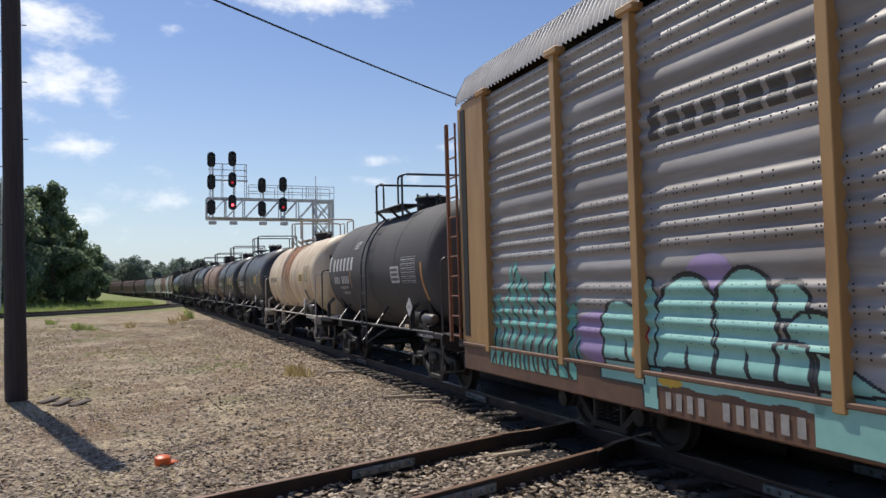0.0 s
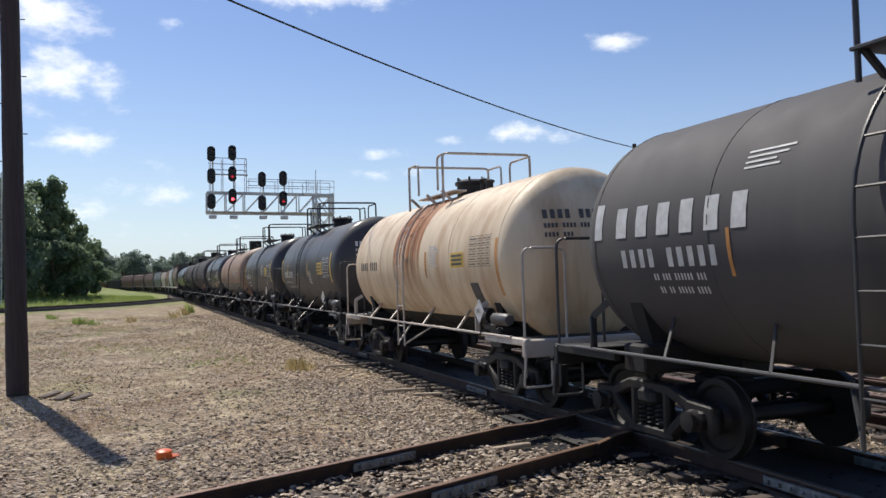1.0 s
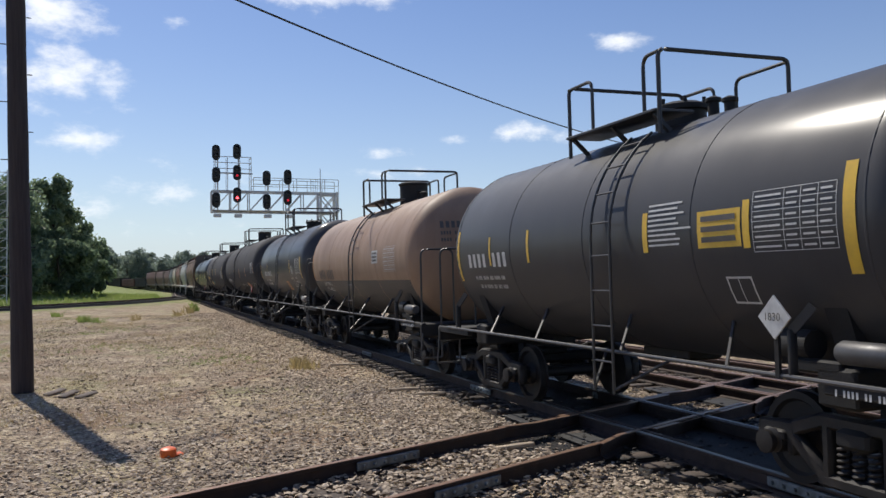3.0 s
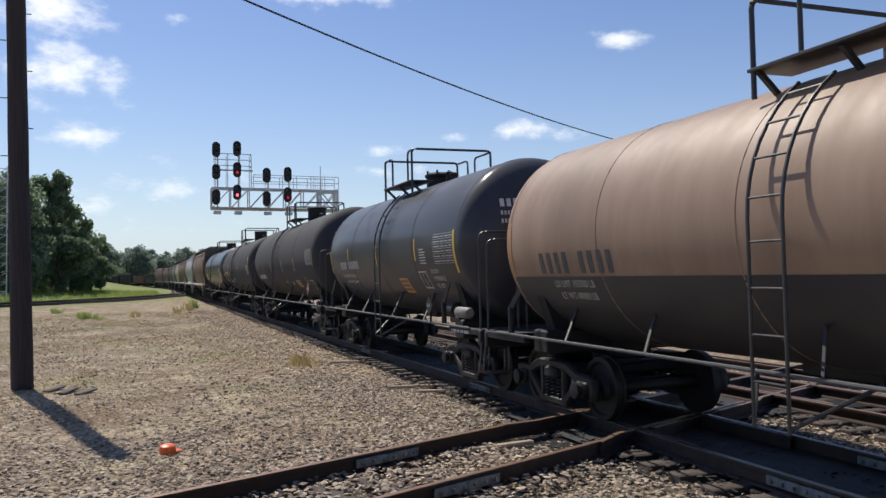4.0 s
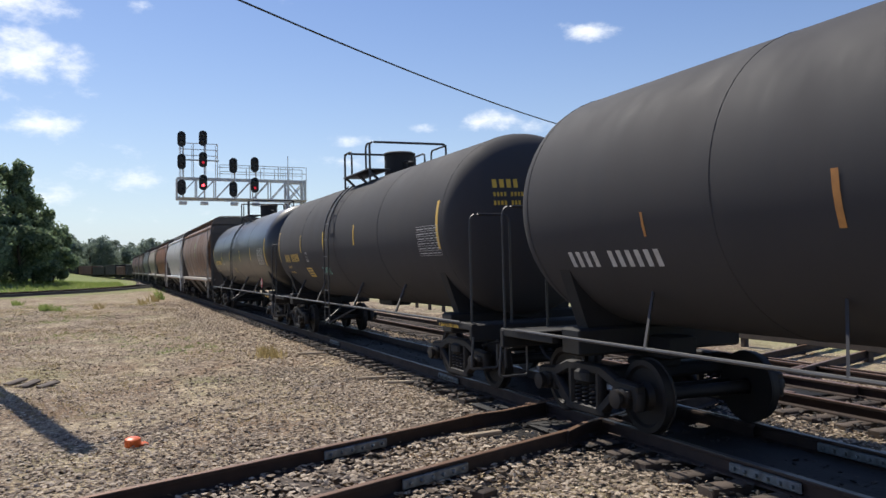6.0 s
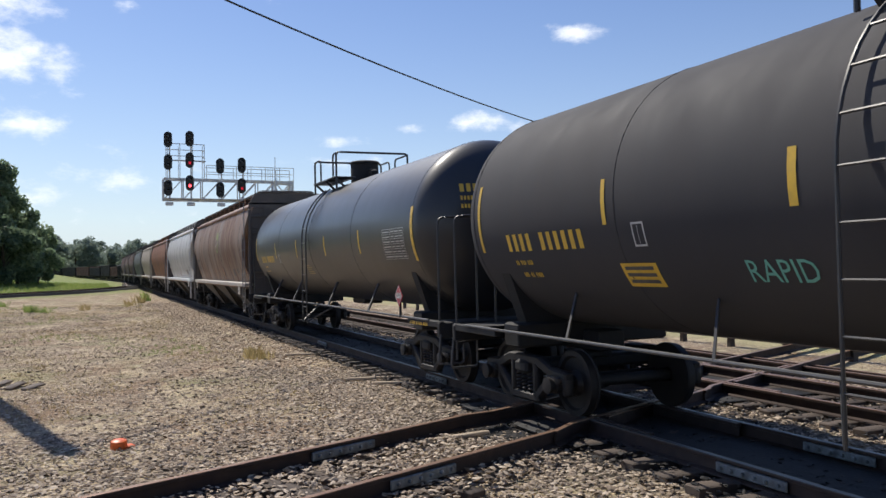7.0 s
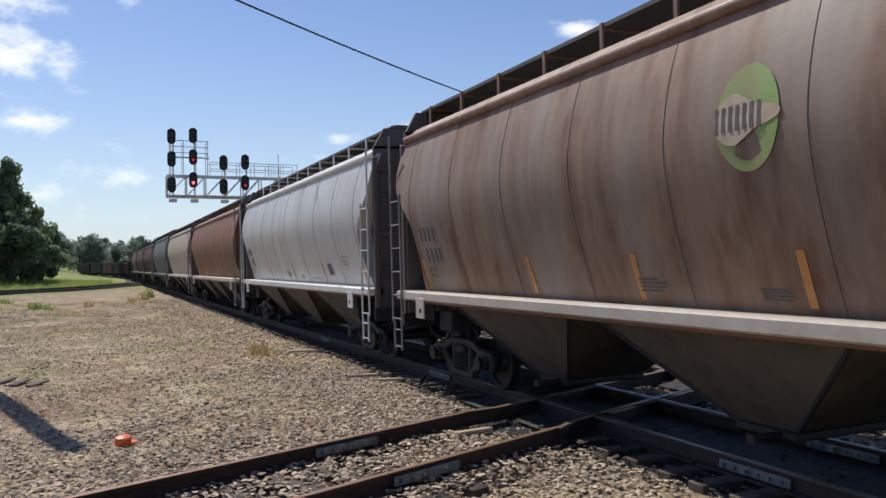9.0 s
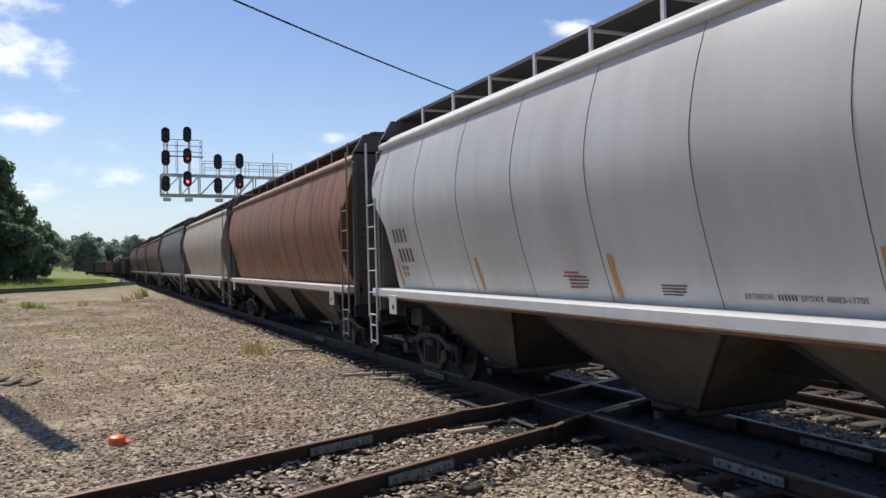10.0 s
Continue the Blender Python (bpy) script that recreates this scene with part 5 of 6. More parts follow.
def auto_rack(u0, u1):
    mid, half = (u0 + u1) / 2, (u1 - u0) / 2
    car = thing("auto_rack_car", "tan and galvanised covered auto rack car with turquoise graffiti", "auto rack", "train cars")
    CARS.append((car, mid, half - 4.4))
    posts = [u - mid for u in (11.45, 9.15, 7.45, 4.80)] + [4.80 - mid - 2.35 * k for k in range(1, 9)]
    zs, z = [], RACK_LOW
    while z < RACK_TOP:
        zs.append(z)
        z += 0.02
    for side in (-1, 1):
        for a, b in zip(posts[1:], posts):
            sh = Shape()
            verts = []
            for z in zs:
                x = side * (abs(RACK_X) + rack_wave(z))
                verts += [(x, a + 0.05, z), (x, b - 0.05, z)]
            sh.add(verts, [(2 * i, 2 * i + 1, 2 * i + 3, 2 * i + 2) for i in range(len(zs) - 1)])
            p = part("side_panel", sh, "galv", car, "corrugated galvanised side panel")
            if side < 0:
                # rows of small round perforations along the ridges
                h = Shape()
                yy = a + 0.16
                while yy < b - 0.12:
                    for k in range(4):
                        for q in range(4):
                            z = RACK_LOW + 0.97 * k + 0.29 + 0.68 * (q + 0.5) / 4
                            if random.random() < 0.8:
                                for dz in (-0.024, 0.024):
                                    h.add([(-abs(RACK_X) - rack_wave(z + dz) - 0.003, yy - 0.010, z + dz - 0.009), (-abs(RACK_X) - rack_wave(z + dz) - 0.003, yy + 0.010, z + dz - 0.009),
                                           (-abs(RACK_X) - rack_wave(z + dz) - 0.003, yy + 0.010, z + dz + 0.009), (-abs(RACK_X) - rack_wave(z + dz) - 0.003, yy - 0.010, z + dz + 0.009)], [(0, 1, 2, 3)])
                    yy += 0.13 if int(yy * 10) % 3 else 0.05
                part("perforations", h, "hole", p, "rows of small dark holes")
        for y in posts:
            ps = Shape().box(side * 1.555, y, (0.95 + 4.96) / 2, 0.12, 0.13, 4.0, c=0.012)
            ps.box(side * 1.56, y, 4.93, 0.15, 0.34, 0.10, c=0.02)
            part("side_post", ps, "tan_post", car, "tan steel side post")
        ss = Shape().box(side * 1.52, -0.4, 0.83, 0.12, 2 * half - 1.0, 0.42, c=0.02)
        ss.box(side * 1.585, -0.4, 1.03, 0.05, 2 * half - 1.0, 0.05, c=0.01)
        part("side_sill", ss, "brown_sill", car, "deep brown side sill")
    # deck and frame
    fr = Shape().box(0, 0, 0.98, 2.9, 2 * half - 0.6, 0.12, c=0.02).box(0, 0, 0.85, 0.6, 2 * half - 0.3, 0.3, c=0.02)
    fr.box(0, 0, 2.4, 2.9, 2 * half - 3.0, 0.06).box(0, 0, 3.75, 2.9, 2 * half - 3.0, 0.06)
    part("deck", fr, "under", car, "decks and centre sill")
    # roof with transverse corrugations
    rf = Shape()
    prof = [(-1.56, 4.95), (-1.53, 5.10), (-1.36, 5.42), (-1.05, 5.66), (-0.55, 5.80), (0, 5.84), (0.55, 5.80), (1.05, 5.66), (1.36, 5.42), (1.53, 5.10), (1.56, 4.95)]
    verts, ys = [], []
    y, k = -half + 0.9, 0
    while y < half - 0.75:
        ys.append((y, 0.0 if k % 4 in (0, 1) else 0.03))
        y += 0.03
        k += 1
    for y, lift in ys:
        verts += [(x * (1 + lift * 0.3), y, z + lift) for x, z in prof]
    n = len(prof)
    rf.add(verts, [(i * n + j, i * n + j + 1, (i + 1) * n + j + 1, (i + 1) * n + j) for i in range(len(ys) - 1) for j in range(n - 1)])
    part("roof", rf, "galv_roof", car, "ribbed galvanised roof")
    # end door structure
    for s in (-1, 1):
        en = Shape()
        for x in (-1.38, 1.38):
            en.box(x, s * (half - 1.35), 3.0, 0.32, 0.9, 3.95, c=0.03)
            en.box(x, s * (half - 0.75), 3.0, 0.10, 0.55, 3.95, c=0.02)
        en.prism([(-1.5, 4.95), (-1.34, 5.38), (-1.0, 5.62), (0, 5.78), (1.0, 5.62), (1.34, 5.38), (1.5, 4.95), (1.3, 4.85), (-1.3, 4.85)], "y", s * (half - 1.2) - 0.15, s * (half - 1.2) + 0.15)
        part("end_frame", en, "tan_post", car, "tan end door frame")
        part("door_gap", Shape().box(-1.543, s * (half - 0.98), 3.0, 0.014, 0.2, 3.7, c=0.004), "under", car, "dark gap beside the end door")
        dr = Shape()
        for i in range(14):
            dr.box(-1.2 + 2.4 * i / 13, s * (half - 0.95), 3.0, 0.17, 0.05 + 0.03 * (i % 2), 3.8, c=0.01)
        part("end_door", dr, "tan_post", car, "folding end door")
        ld = ladder_shape(-1.46, s * (half - 0.22), 1.05, 4.75, 0.42, 0.34, 0.016)
        ld.box(-1.46, s * (half - 0.02), 2.9, 0.06, 0.07, 3.8, c=0.01)
        part("ladder", ld, "rustpost", car, "rusty brown end ladder")
        part("coupler", coupler(s * (half - 0.1), s), "cast", car, "cast knuckle coupler with air hose")
        add_truck(car, s * (half - 4.4), True)
    # the owner's mark, as plain bars, and sprayed graffiti
    b0, b1 = posts[3], posts[2]
    letters = []
    for k in range(8):
        letters.append((b1 - 0.24 - k * 0.288, 3.46, 0.17 if k in (0, 2, 3) else 0.21, 0.34 if k == 0 else 0.25))
    part("owner_mark_bars", drape(lambda y, z: any(ly - lw < y < ly and lz < z < lz + lh for ly, lz, lw, lh in letters),
                                  b0, b1, 3.40, 3.88, 0.0135, 0.004), "greyletter", car, "plain dark grey bars of the owner's mark")
    st = Shape()
    bars([("XXXX", 0.17, 0.70, b1 - 0.44, 0.17), ("XXXXXX", 0.17, 0.70, b1 - 1.30, 0.18)], on_side(-1.588), st)
    part("number_bars", st, "faded_letter", car, "white number bars on the sill")

    def ell(y, z, cy, cz, ry, rz):
        return ((y - cy) / ry) ** 2 + ((z - cz) / rz) ** 2 < 1
    # bubble letters: rounded tops on straight bodies
    # (middle, height where the round top begins, half width, top, foot, lean)
    blobs = [(-0.72, 1.60, 0.47, 2.05, 1.09, -0.10), (-1.55, 1.66, 0.41, 2.09, 1.09, -0.06), (-2.12, 1.86, 0.18, 1.97, 1.66, 0.0), (-2.33, 1.56, 0.26, 1.72, 1.40, 0.0),
             (-2.11, 1.42, 0.19, 1.46, 1.09, 0.0), (0.42, 1.42, 0.43, 1.78, 0.90, 0.10), (-0.13, 1.78, 0.12, 2.01, 0.68, 0.06)]

    def bubble(grow):
        def f(y, z):
            for cy, cz, ry, zt, zf, lean in blobs:
                d = y - b1 - cy + lean * (1.6 - z)
                if z >= cz and (d / (ry + grow)) ** 2 + ((z - cz) / (zt - cz + grow)) ** 2 < 1:
                    return True
                if abs(d) < ry + grow and zf - grow < z < cz:
                    return True
            # the long foot that sweeps down over the sill
            d = y - b1
            return -3.6 < d < -2.38 + grow and 0.62 < z < 1.40 + grow + 0.42 * (d + 2.38)
        return f
    inner, outer = bubble(0.0), bubble(0.03)

    def cut(y, z):
        """Outlines between the letters."""
        for cy, cz, ry, zt, zf, lean in blobs[:6]:
            w = 0.017 + 0.006 * math.sin(z * 9 + cy * 5)
            d = y - b1 - cy + lean * (1.6 - z)
            if abs(abs(d) - ry) < w and zf < z < cz + 0.02:
                return True
            if z >= cz and (d / (ry - w)) ** 2 + ((z - cz) / (zt - cz - w)) ** 2 > 1 > (d / (ry + w)) ** 2 + ((z - cz) / (zt - cz + w)) ** 2:
                return True
            # short inner strokes
            if ry > 0.4 and abs(d + 0.12 - 0.10 * math.sin(z * 6)) < 0.028 * smooth(1.45, 1.2, z) and 1.10 < z < 1.36:
                return True
        return abs(z - 1.10 - 0.012 * math.sin(5 * y)) < 0.014

    def on_paint(y, z):
        """Where the paint runs down over the sill."""
        d = y - b1
        return z > 1.05 or (-0.30 < d < 0.90 and z > 0.66 + 0.22 * smooth(-0.2, 0.9, d)) or (d < -2.38)
    stripe = drape(lambda y, z: z > 0.93 + 0.02 * math.sin(y * 9), b1 - 2.5, b1 - 0.3, 0.92, 1.02, 0.0135, 0.005)
    part("graffiti_stripe", stripe, "pale_teal", car, "turquoise paint along the sill")
    part("graffiti_patch", drape(lambda y, z: ell(y, z, b1 - 0.52, 0.97, 0.20, 0.05), b1 - 0.8, b1 - 0.3, 0.9, 1.02, 0.0135, 0.008), "yellow", car, "orange paint patch")
    lo, hi = b1 - 3.6, b1 + 0.95
    part("graffiti_fill", drape(lambda y, z: inner(y, z) and on_paint(y, z) and not cut(y, z), lo, hi, 0.66, 2.40, 0.0135, 0.005), "pale_teal", car, "turquoise bubble letter graffiti")
    part("graffiti_outline", drape(lambda y, z: outer(y, z) and on_paint(y, z) and (cut(y, z) or not inner(y, z)), lo, hi, 0.66, 2.46, 0.0135, 0.007), "ink", car, "black graffiti outline")
    part("graffiti_spot", drape(lambda y, z: ell(y, z, b1 - 0.03, 1.42, 0.08, 0.12), b1 - 0.2, b1 + 0.2, 1.2, 1.65, 0.0135, 0.009), "red", car, "red graffiti spot")
    c0, c1 = posts[1], posts[0]

    def tag(y, z):
        t = (y - c0) / (c1 - c0)
        top_ = 2.0 + 0.28 * math.sin(t * 13) + 0.1 * math.sin(t * 31)
        return 0.80 < z < top_ and math.sin(y * 23 + 2.2 * math.sin(z * 5)) > -0.72
    part("graffiti_tag", drape(tag, c0 - 0.35, c1 - 0.08, 0.72, 2.4, 0.0135, 0.005), "teal", car, "teal spray-painted tag")
    part("graffiti_tag_lines", drape(lambda y, z: tag(y, z) and abs(math.sin(y * 11.5 + 1.9 * math.sin(z * 6.5 + y))) < 0.30, c0 - 0.35, c1 - 0.08, 0.72, 2.4, 0.0135, 0.008), "ink", car, "dark strokes of the tag")
    part("graffiti_violet", drape(lambda y, z: ell(y, z, b1 - 1.10, 2.05, 0.34, 0.20) and not outer(y, z), b1 - 1.6, b1 - 0.6, 1.8, 2.3, 0.0135, 0.004), "violet", car, "violet graffiti shading")
    part("graffiti_violet", drape(lambda y, z: ell(y, z, b1 + 0.95, 1.35, 0.5, 0.30) and not outer(y, z), b1 + 0.4, b1 + 1.5, 1.05, 1.7, 0.0135, 0.004), "violet", car, "violet graffiti shading")
    part("graffiti_pupil", drape(lambda y, z: ell(y, z, b1 + 0.10, 1.25, 0.13, 0.15), b1 - 0.1, b1 + 0.3, 1.08, 1.45, 0.0135, 0.0085), "tan_post", car, "buff graffiti spot")
    return car


def gondola(label, u0, u1, paint, height, load=False):
    mid, half = (u0 + u1) / 2, (u1 - u0) / 2
    car = thing("gondola_car", label, "gondola", "train cars")
    CARS.append((car, mid, half - 1.8))
    b = Shape()
    for x in (-1.5, 1.5):
        b.box(x, 0, (1.0 + height) / 2, 0.08, 2 * half - 0.4, height - 1.0)
        for k in range(11):
            b.box(x * 1.04, -half + 0.6 + (2 * half - 1.2) * k / 10, (1.0 + height) / 2, 0.10, 0.14, height - 1.0, c=0.01)
        b.box(x * 1.03, 0, height, 0.16, 2 * half - 0.3, 0.14, c=0.02)
    for s in (-1, 1):
        b.box(0, s * (half - 0.2), (1.0 + height) / 2, 3.0, 0.1, height - 1.0)
    part("body", b, paint, car)
    part("floor_frame", Shape().box(0, 0, 1.0, 2.9, 2 * half - 0.4, 0.14, c=0.02).box(0, 0, 0.86, 0.5, 2 * half - 0.1, 0.26, c=0.02), "under", car)
    for s in (-1, 1):
        part("coupler", coupler(s * (half - 0.1), s), "cast", car)
        add_truck(car, s * (half - 1.8), False)
    return car


# ---------- the train, front to back ----------
auto_rack(-15.6, 13.35)
tank_car("dull dark grey tank car with white owner's mark bars", 14.75, 23.2, 3.78, 1.40, 19.05, "charcoal", trim="darkpipe", rail_h=0.66, plat_shift=0.45,
         marks=(("XXXXXX", 0.34, 0.02, 0.88, 0.39), ("XXXX XXXXX", 0.20, -0.32, 0.86, 0.17), ("X", 0.42, 0.02, 0.99)),
         text_rows=(("XX XXX XXXXXX XXX", 0.07, -0.46, 0.73), ("XX XX XXXXX XXXX", 0.07, -0.60, 0.72)),
         stripes=((0.43, -0.43, 0.03, 0.05), (-0.92, -0.69, 0.06, 0.10)), tape="orange_tape", panels=(("table", -0.61, -0.34, 0.96, 0.53), ("whiteletter", -0.43, -0.34, 0.60, 0.36), ("lines", 0.40, 0.55, 0.62, 0.2)),
         placard=("1830", -3.4, 1.55, "whiteletter", "greyletter"))
# lower: a near-black sheet along the bottom of the cream barrel
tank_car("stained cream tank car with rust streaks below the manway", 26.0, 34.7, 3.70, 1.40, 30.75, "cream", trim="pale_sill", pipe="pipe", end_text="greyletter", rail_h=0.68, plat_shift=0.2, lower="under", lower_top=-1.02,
         marks=(("XXXX XXXX", 0.19, -0.10, 0.885, 0.163),), stripes=((-0.215, -0.3, 0.2, 0.09), (-0.98, -0.6, 0.3, 0.10)), tape="orange_tape",
         panels=(("greytable", -0.72, -0.13, 0.9, 0.5), ("yellow", -0.525, -0.13, 0.62, 0.26), ("lines", -0.26, -0.1, 0.6, 0.42), ("greyletter", -0.70, -0.75, 0.35, 0.35)),
         bands=((0.95, "rust_wash"), (0.62, "rust_wash"), (0.05, "rust_wash"), (-0.30, "rust_wash")), placard=("1830", -3.75, 1.45, "whiteletter", "greyletter"))
car3 = tank_car("glossy black tank car with yellow reflective stripes", 37.35, 46.0, 3.80, 1.42, 42.2, "black", rail_h=0.68, plat_shift=0.11,
                marks=(("XXXX XXXXX", 0.22, -0.26, 0.86, 0.172),), stripes=((1.0, -0.45, 0.44, 0.09), (0.70, -0.27, 0.2, 0.07), (0.28, -0.2, 0.24, 0.08), (-0.14, -0.21, 0.23, 0.08), (-0.646, -0.22, 0.19, 0.08), (-0.925, -0.45, 0.43, 0.11)),
                panels=(("table", -0.667, -0.3, 0.93, 0.6), ("yellow", -0.488, -0.2, 0.6, 0.36), ("lines", -0.178, -0.48, 0.45, 0.42)), placard=("1830", -3.3, 1.5, "whiteletter", "greyletter"))
part("stencil_words", words("LD LMT 208800 LBS 93800 KGS", 0.105, (3.70, car3[3] - 0.47), car3[4]), "whiteletter", car3[1], "white weight lettering")
part("stencil_words", words("LT WT 56200 LBS 25600 KGS   NEW 12-88", 0.105, (3.66, car3[3] - 0.62), car3[4]), "whiteletter", car3[1], "white weight lettering")
tank_car("black tank car with yellow reflective stripes and notices", 48.8, 57.4, 3.85, 1.43, 52.5, "black", rail_h=0.68, plat_shift=-0.6,
         marks=(("XXXX XXX", 0.22, -0.28, 0.88, 0.196),), text_rows=(("XX XXX XXXXX XXX XXXXX XXX", 0.06, -0.48, 0.84), ("XX XX XXXXX XXX XXX XXXX", 0.06, -0.62, 0.82)),
         stripes=((0.985, -0.5, 0.35, 0.09), (0.672, -0.26, 0.19, 0.06), (0.357, -0.24, 0.22, 0.07), (-0.32, -0.2, 0.23, 0.09), (-0.69, -0.21, 0.23, 0.09), (-0.96, -0.46, 0.43, 0.12)),
         panels=(("lines", -0.335, -0.15, 0.78, 0.48), ("yellow", -0.529, -0.19, 0.62, 0.36), ("table", -0.71, -0.25, 0.95, 0.54), ("frame", -0.60, -0.73, 0.35, 0.26)), placard=("1830", -3.35, 1.60, "whiteletter", "greyletter"))
car5 = tank_car("faded orange-brown tank car with dark lower half", 60.3, 70.2, 3.90, 1.45, 64.75, "ochre", dome="tall", rail_h=0.68, end_text="greyletter", plat_shift=0.3, lower="black",
                marks=(("XXXX XXXX", 0.28, -0.46, 0.81, 0.215),), stripes=((0.99, -0.5, 0.3, 0.06),), tape="orange_tape", panels=(("table", -0.65, -0.3, 0.9, 0.55), ("whiteletter", -0.45, -0.1, 0.5, 0.3)))
part("stencil_words", words("LD LMT 193700 LB", 0.13, (3.76, car5[3] - 0.64), car5[4]), "whiteletter", car5[1], "white weight lettering")
part("stencil_words", words("LT WT 69300 LB", 0.13, (3.70, car5[3] - 0.80), car5[4]), "whiteletter", car5[1], "white weight lettering")
car6 = tank_car("blue-black tank car with long white data table", 72.3, 82.4, 4.06, 1.47, 77.1, "blueblack", dome="low", rail_h=0.68, plat_shift=-0.22,
                marks=(("XXXX XXXXXX", 0.20, -0.41, 0.77, 0.176),), stripes=((0.99, -0.5, 0.1, 0.06), (0.585, -0.18, 0.12, 0.05), (0.045, -0.31, 0.14, 0.06), (-0.53, -0.31, 0.14, 0.07), (-0.967, -0.56, 0.2, 0.09)),
                panels=(("table", -0.751, -0.38, 1.05, 0.54), ("orange_tape", -0.226, -0.97, 0.58, 0.32), ("frame", -0.523, -0.86, 0.47, 0.34), ("lines", -0.583, -0.38, 0.38, 0.32)),
                placard=("1824", -3.6, 1.42, "under", "whiteletter"))
part("stencil_words", words("LD LMT 201200 LB 91250 KG", 0.11, (3.85, car6[3] - 0.62), car6[4]), "whiteletter", car6[1], "white weight lettering")
part("stencil_words", words("LT WT 61800 LB 28050 KG", 0.11, (3.80, car6[3] - 0.78), car6[4]), "whiteletter", car6[1], "white weight lettering")
for k, word in enumerate(("SODIUM", "HYDROXIDE", "SOLUTION")):
    part("stencil_words", words(word, 0.115, (-3.42, car6[3] - 0.56 - 0.14 * k), car6[4]), "whiteletter", car6[1], "white stencilled cargo name")
tank_car("long dull black tank car with orange reflective stripes", 85.0, 98.9, 4.24, 1.53, 92.6, "dull", dome="tall", rail_h=0.60, tank_box=False, plat_shift=0.7,
         marks=(("XXXX XXXXXX", 0.18, -0.76, 0.88, 0.165),), stripes=((0.649, -0.45, -0.2, 0.04), (0.30, -0.48, -0.03, 0.07), (-0.11, -0.52, -0.07, 0.07), (-0.497, -0.5, -0.06, 0.09), (-0.995, -0.38, 0.1, 0.08)), tape="orange_tape",
         panels=(("orange_tape", -0.381, -1.08, 0.80, 0.25), ("lines", -0.245, -1.0, 0.38, 0.12), ("lines", -0.03, -0.94, 0.5, 0.07), ("frame", -0.774, -1.13, 0.6, 0.3), ("ring", -0.678, -1.0, 0.26, 0.26), ("table", -0.837, -0.32, 0.97, 0.5)), placard=("1267", -6.1, 1.6, "red", "greyletter"))
car8 = tank_car("long dull black tank car with yellow notice and small graffiti", 101.8, 115.55, 4.20, 1.53, 109.0, "dull", dome="tall", rail_h=0.60, end_text="yellow", tank_box=False, plat_shift=0.5,
                marks=(("XXXX XXXXXX", 0.22, -0.50, 0.86, 0.171),), text_rows=(("XX XXX XXX", 0.06, -0.68, 0.85), ("XXX XX XXXX", 0.06, -0.84, 0.84)),
                stripes=((0.97, -0.5, 0.43, 0.07), (0.527, -0.26, 0.23, 0.07), (0.151, -0.25, 0.22, 0.09), (-0.25, -0.2, 0.25, 0.08), (-0.97, -0.4, 0.4, 0.1)),
                panels=(("yellow", 0.517, -0.93, 0.60, 0.25), ("frame", 0.461, -0.51, 0.2, 0.25), ("table", -0.83, -0.5, 1.0, 0.5)))
part("graffiti_tag", words("RAPID", 0.28, (1.75, car8[3] - 0.86), car8[4]), "teal", car8[1], "small teal spray-painted word")
tank_car("glossy long black tank car with yellow reflective stripes", 118.0, 132.55, 4.22, 1.53, 125.4, "glossy", dome="tall", rail_h=0.60, end_text="yellow", tank_box=False, plat_shift=-0.27,
         marks=(("XXXX XXXXXX", 0.20, -0.50, 0.88, 0.17),), text_rows=(("XX XXX XXX", 0.05, -0.66, 0.86), ("XXX XX XXXX", 0.05, -0.78, 0.86)),
         stripes=((0.985, -0.4, 0.3, 0.06), (0.57, -0.39, 0.06, 0.07), (0.20, -0.40, 0.07, 0.07), (-0.20, -0.4, 0.05, 0.08), (-0.575, -0.41, 0.07, 0.08), (-0.995, -0.6, 0.34, 0.11)),
         panels=(("table", -0.783, -0.55, 1.14, 0.55), ("lines", 0.12, -0.85, 0.6, 0.25), ("frame", 0.527, -0.53, 0.18, 0.25)), placard=("3475", -6.45, 1.47, "red", "greyletter"))
hopper_car("rust-streaked grey covered hopper car with a green round mark", 134.45, 150.2, "rust_hopper", "pale_sill", logo=True, lettered=False, rim="rust_rim", tape=(3.22, 0.95, -1.27))
hopper_car("pale grey covered hopper car with white sill", 151.75, 167.1, "white_hopper", "white_sill")
hopper_car("brick-red covered hopper car", 168.6, 184.7, "red_hopper", "pale_sill", lettered=False, rim="rust_rim")
hopper_car("tan covered hopper car", 186.1, 201.6, "tan_hopper", "pale_sill", detail=False, spin=False)
hopper_car("tall grey-green covered hopper car", 203.0, 219.2, "green_hopper", "green_hopper", detail=False, spin=False, eave=4.35, boxy=True)
u = 220.6
for k in range(3):
    hopper_car("dull dark red covered hopper car", u, u + 15.6, "dark_red", "end_dark", detail=False, spin=False)
    u += 17.0
for k, (paint, h, lab) in enumerate((("under", 3.2, "sooty black gondola car"), ("dark_red", 2.9, "sooty dark red gondola car"), ("under", 3.4, "sooty black gondola car"), ("under", 3.0, "sooty black gondola car"),
                                     ("dark_red", 3.3, "sooty dark red gondola car"), ("under", 3.2, "sooty black gondola car"), ("under", 3.3, "sooty black gondola car"))):
    gondola(lab, u, u + 16.2, paint, h)
    u += 17.6


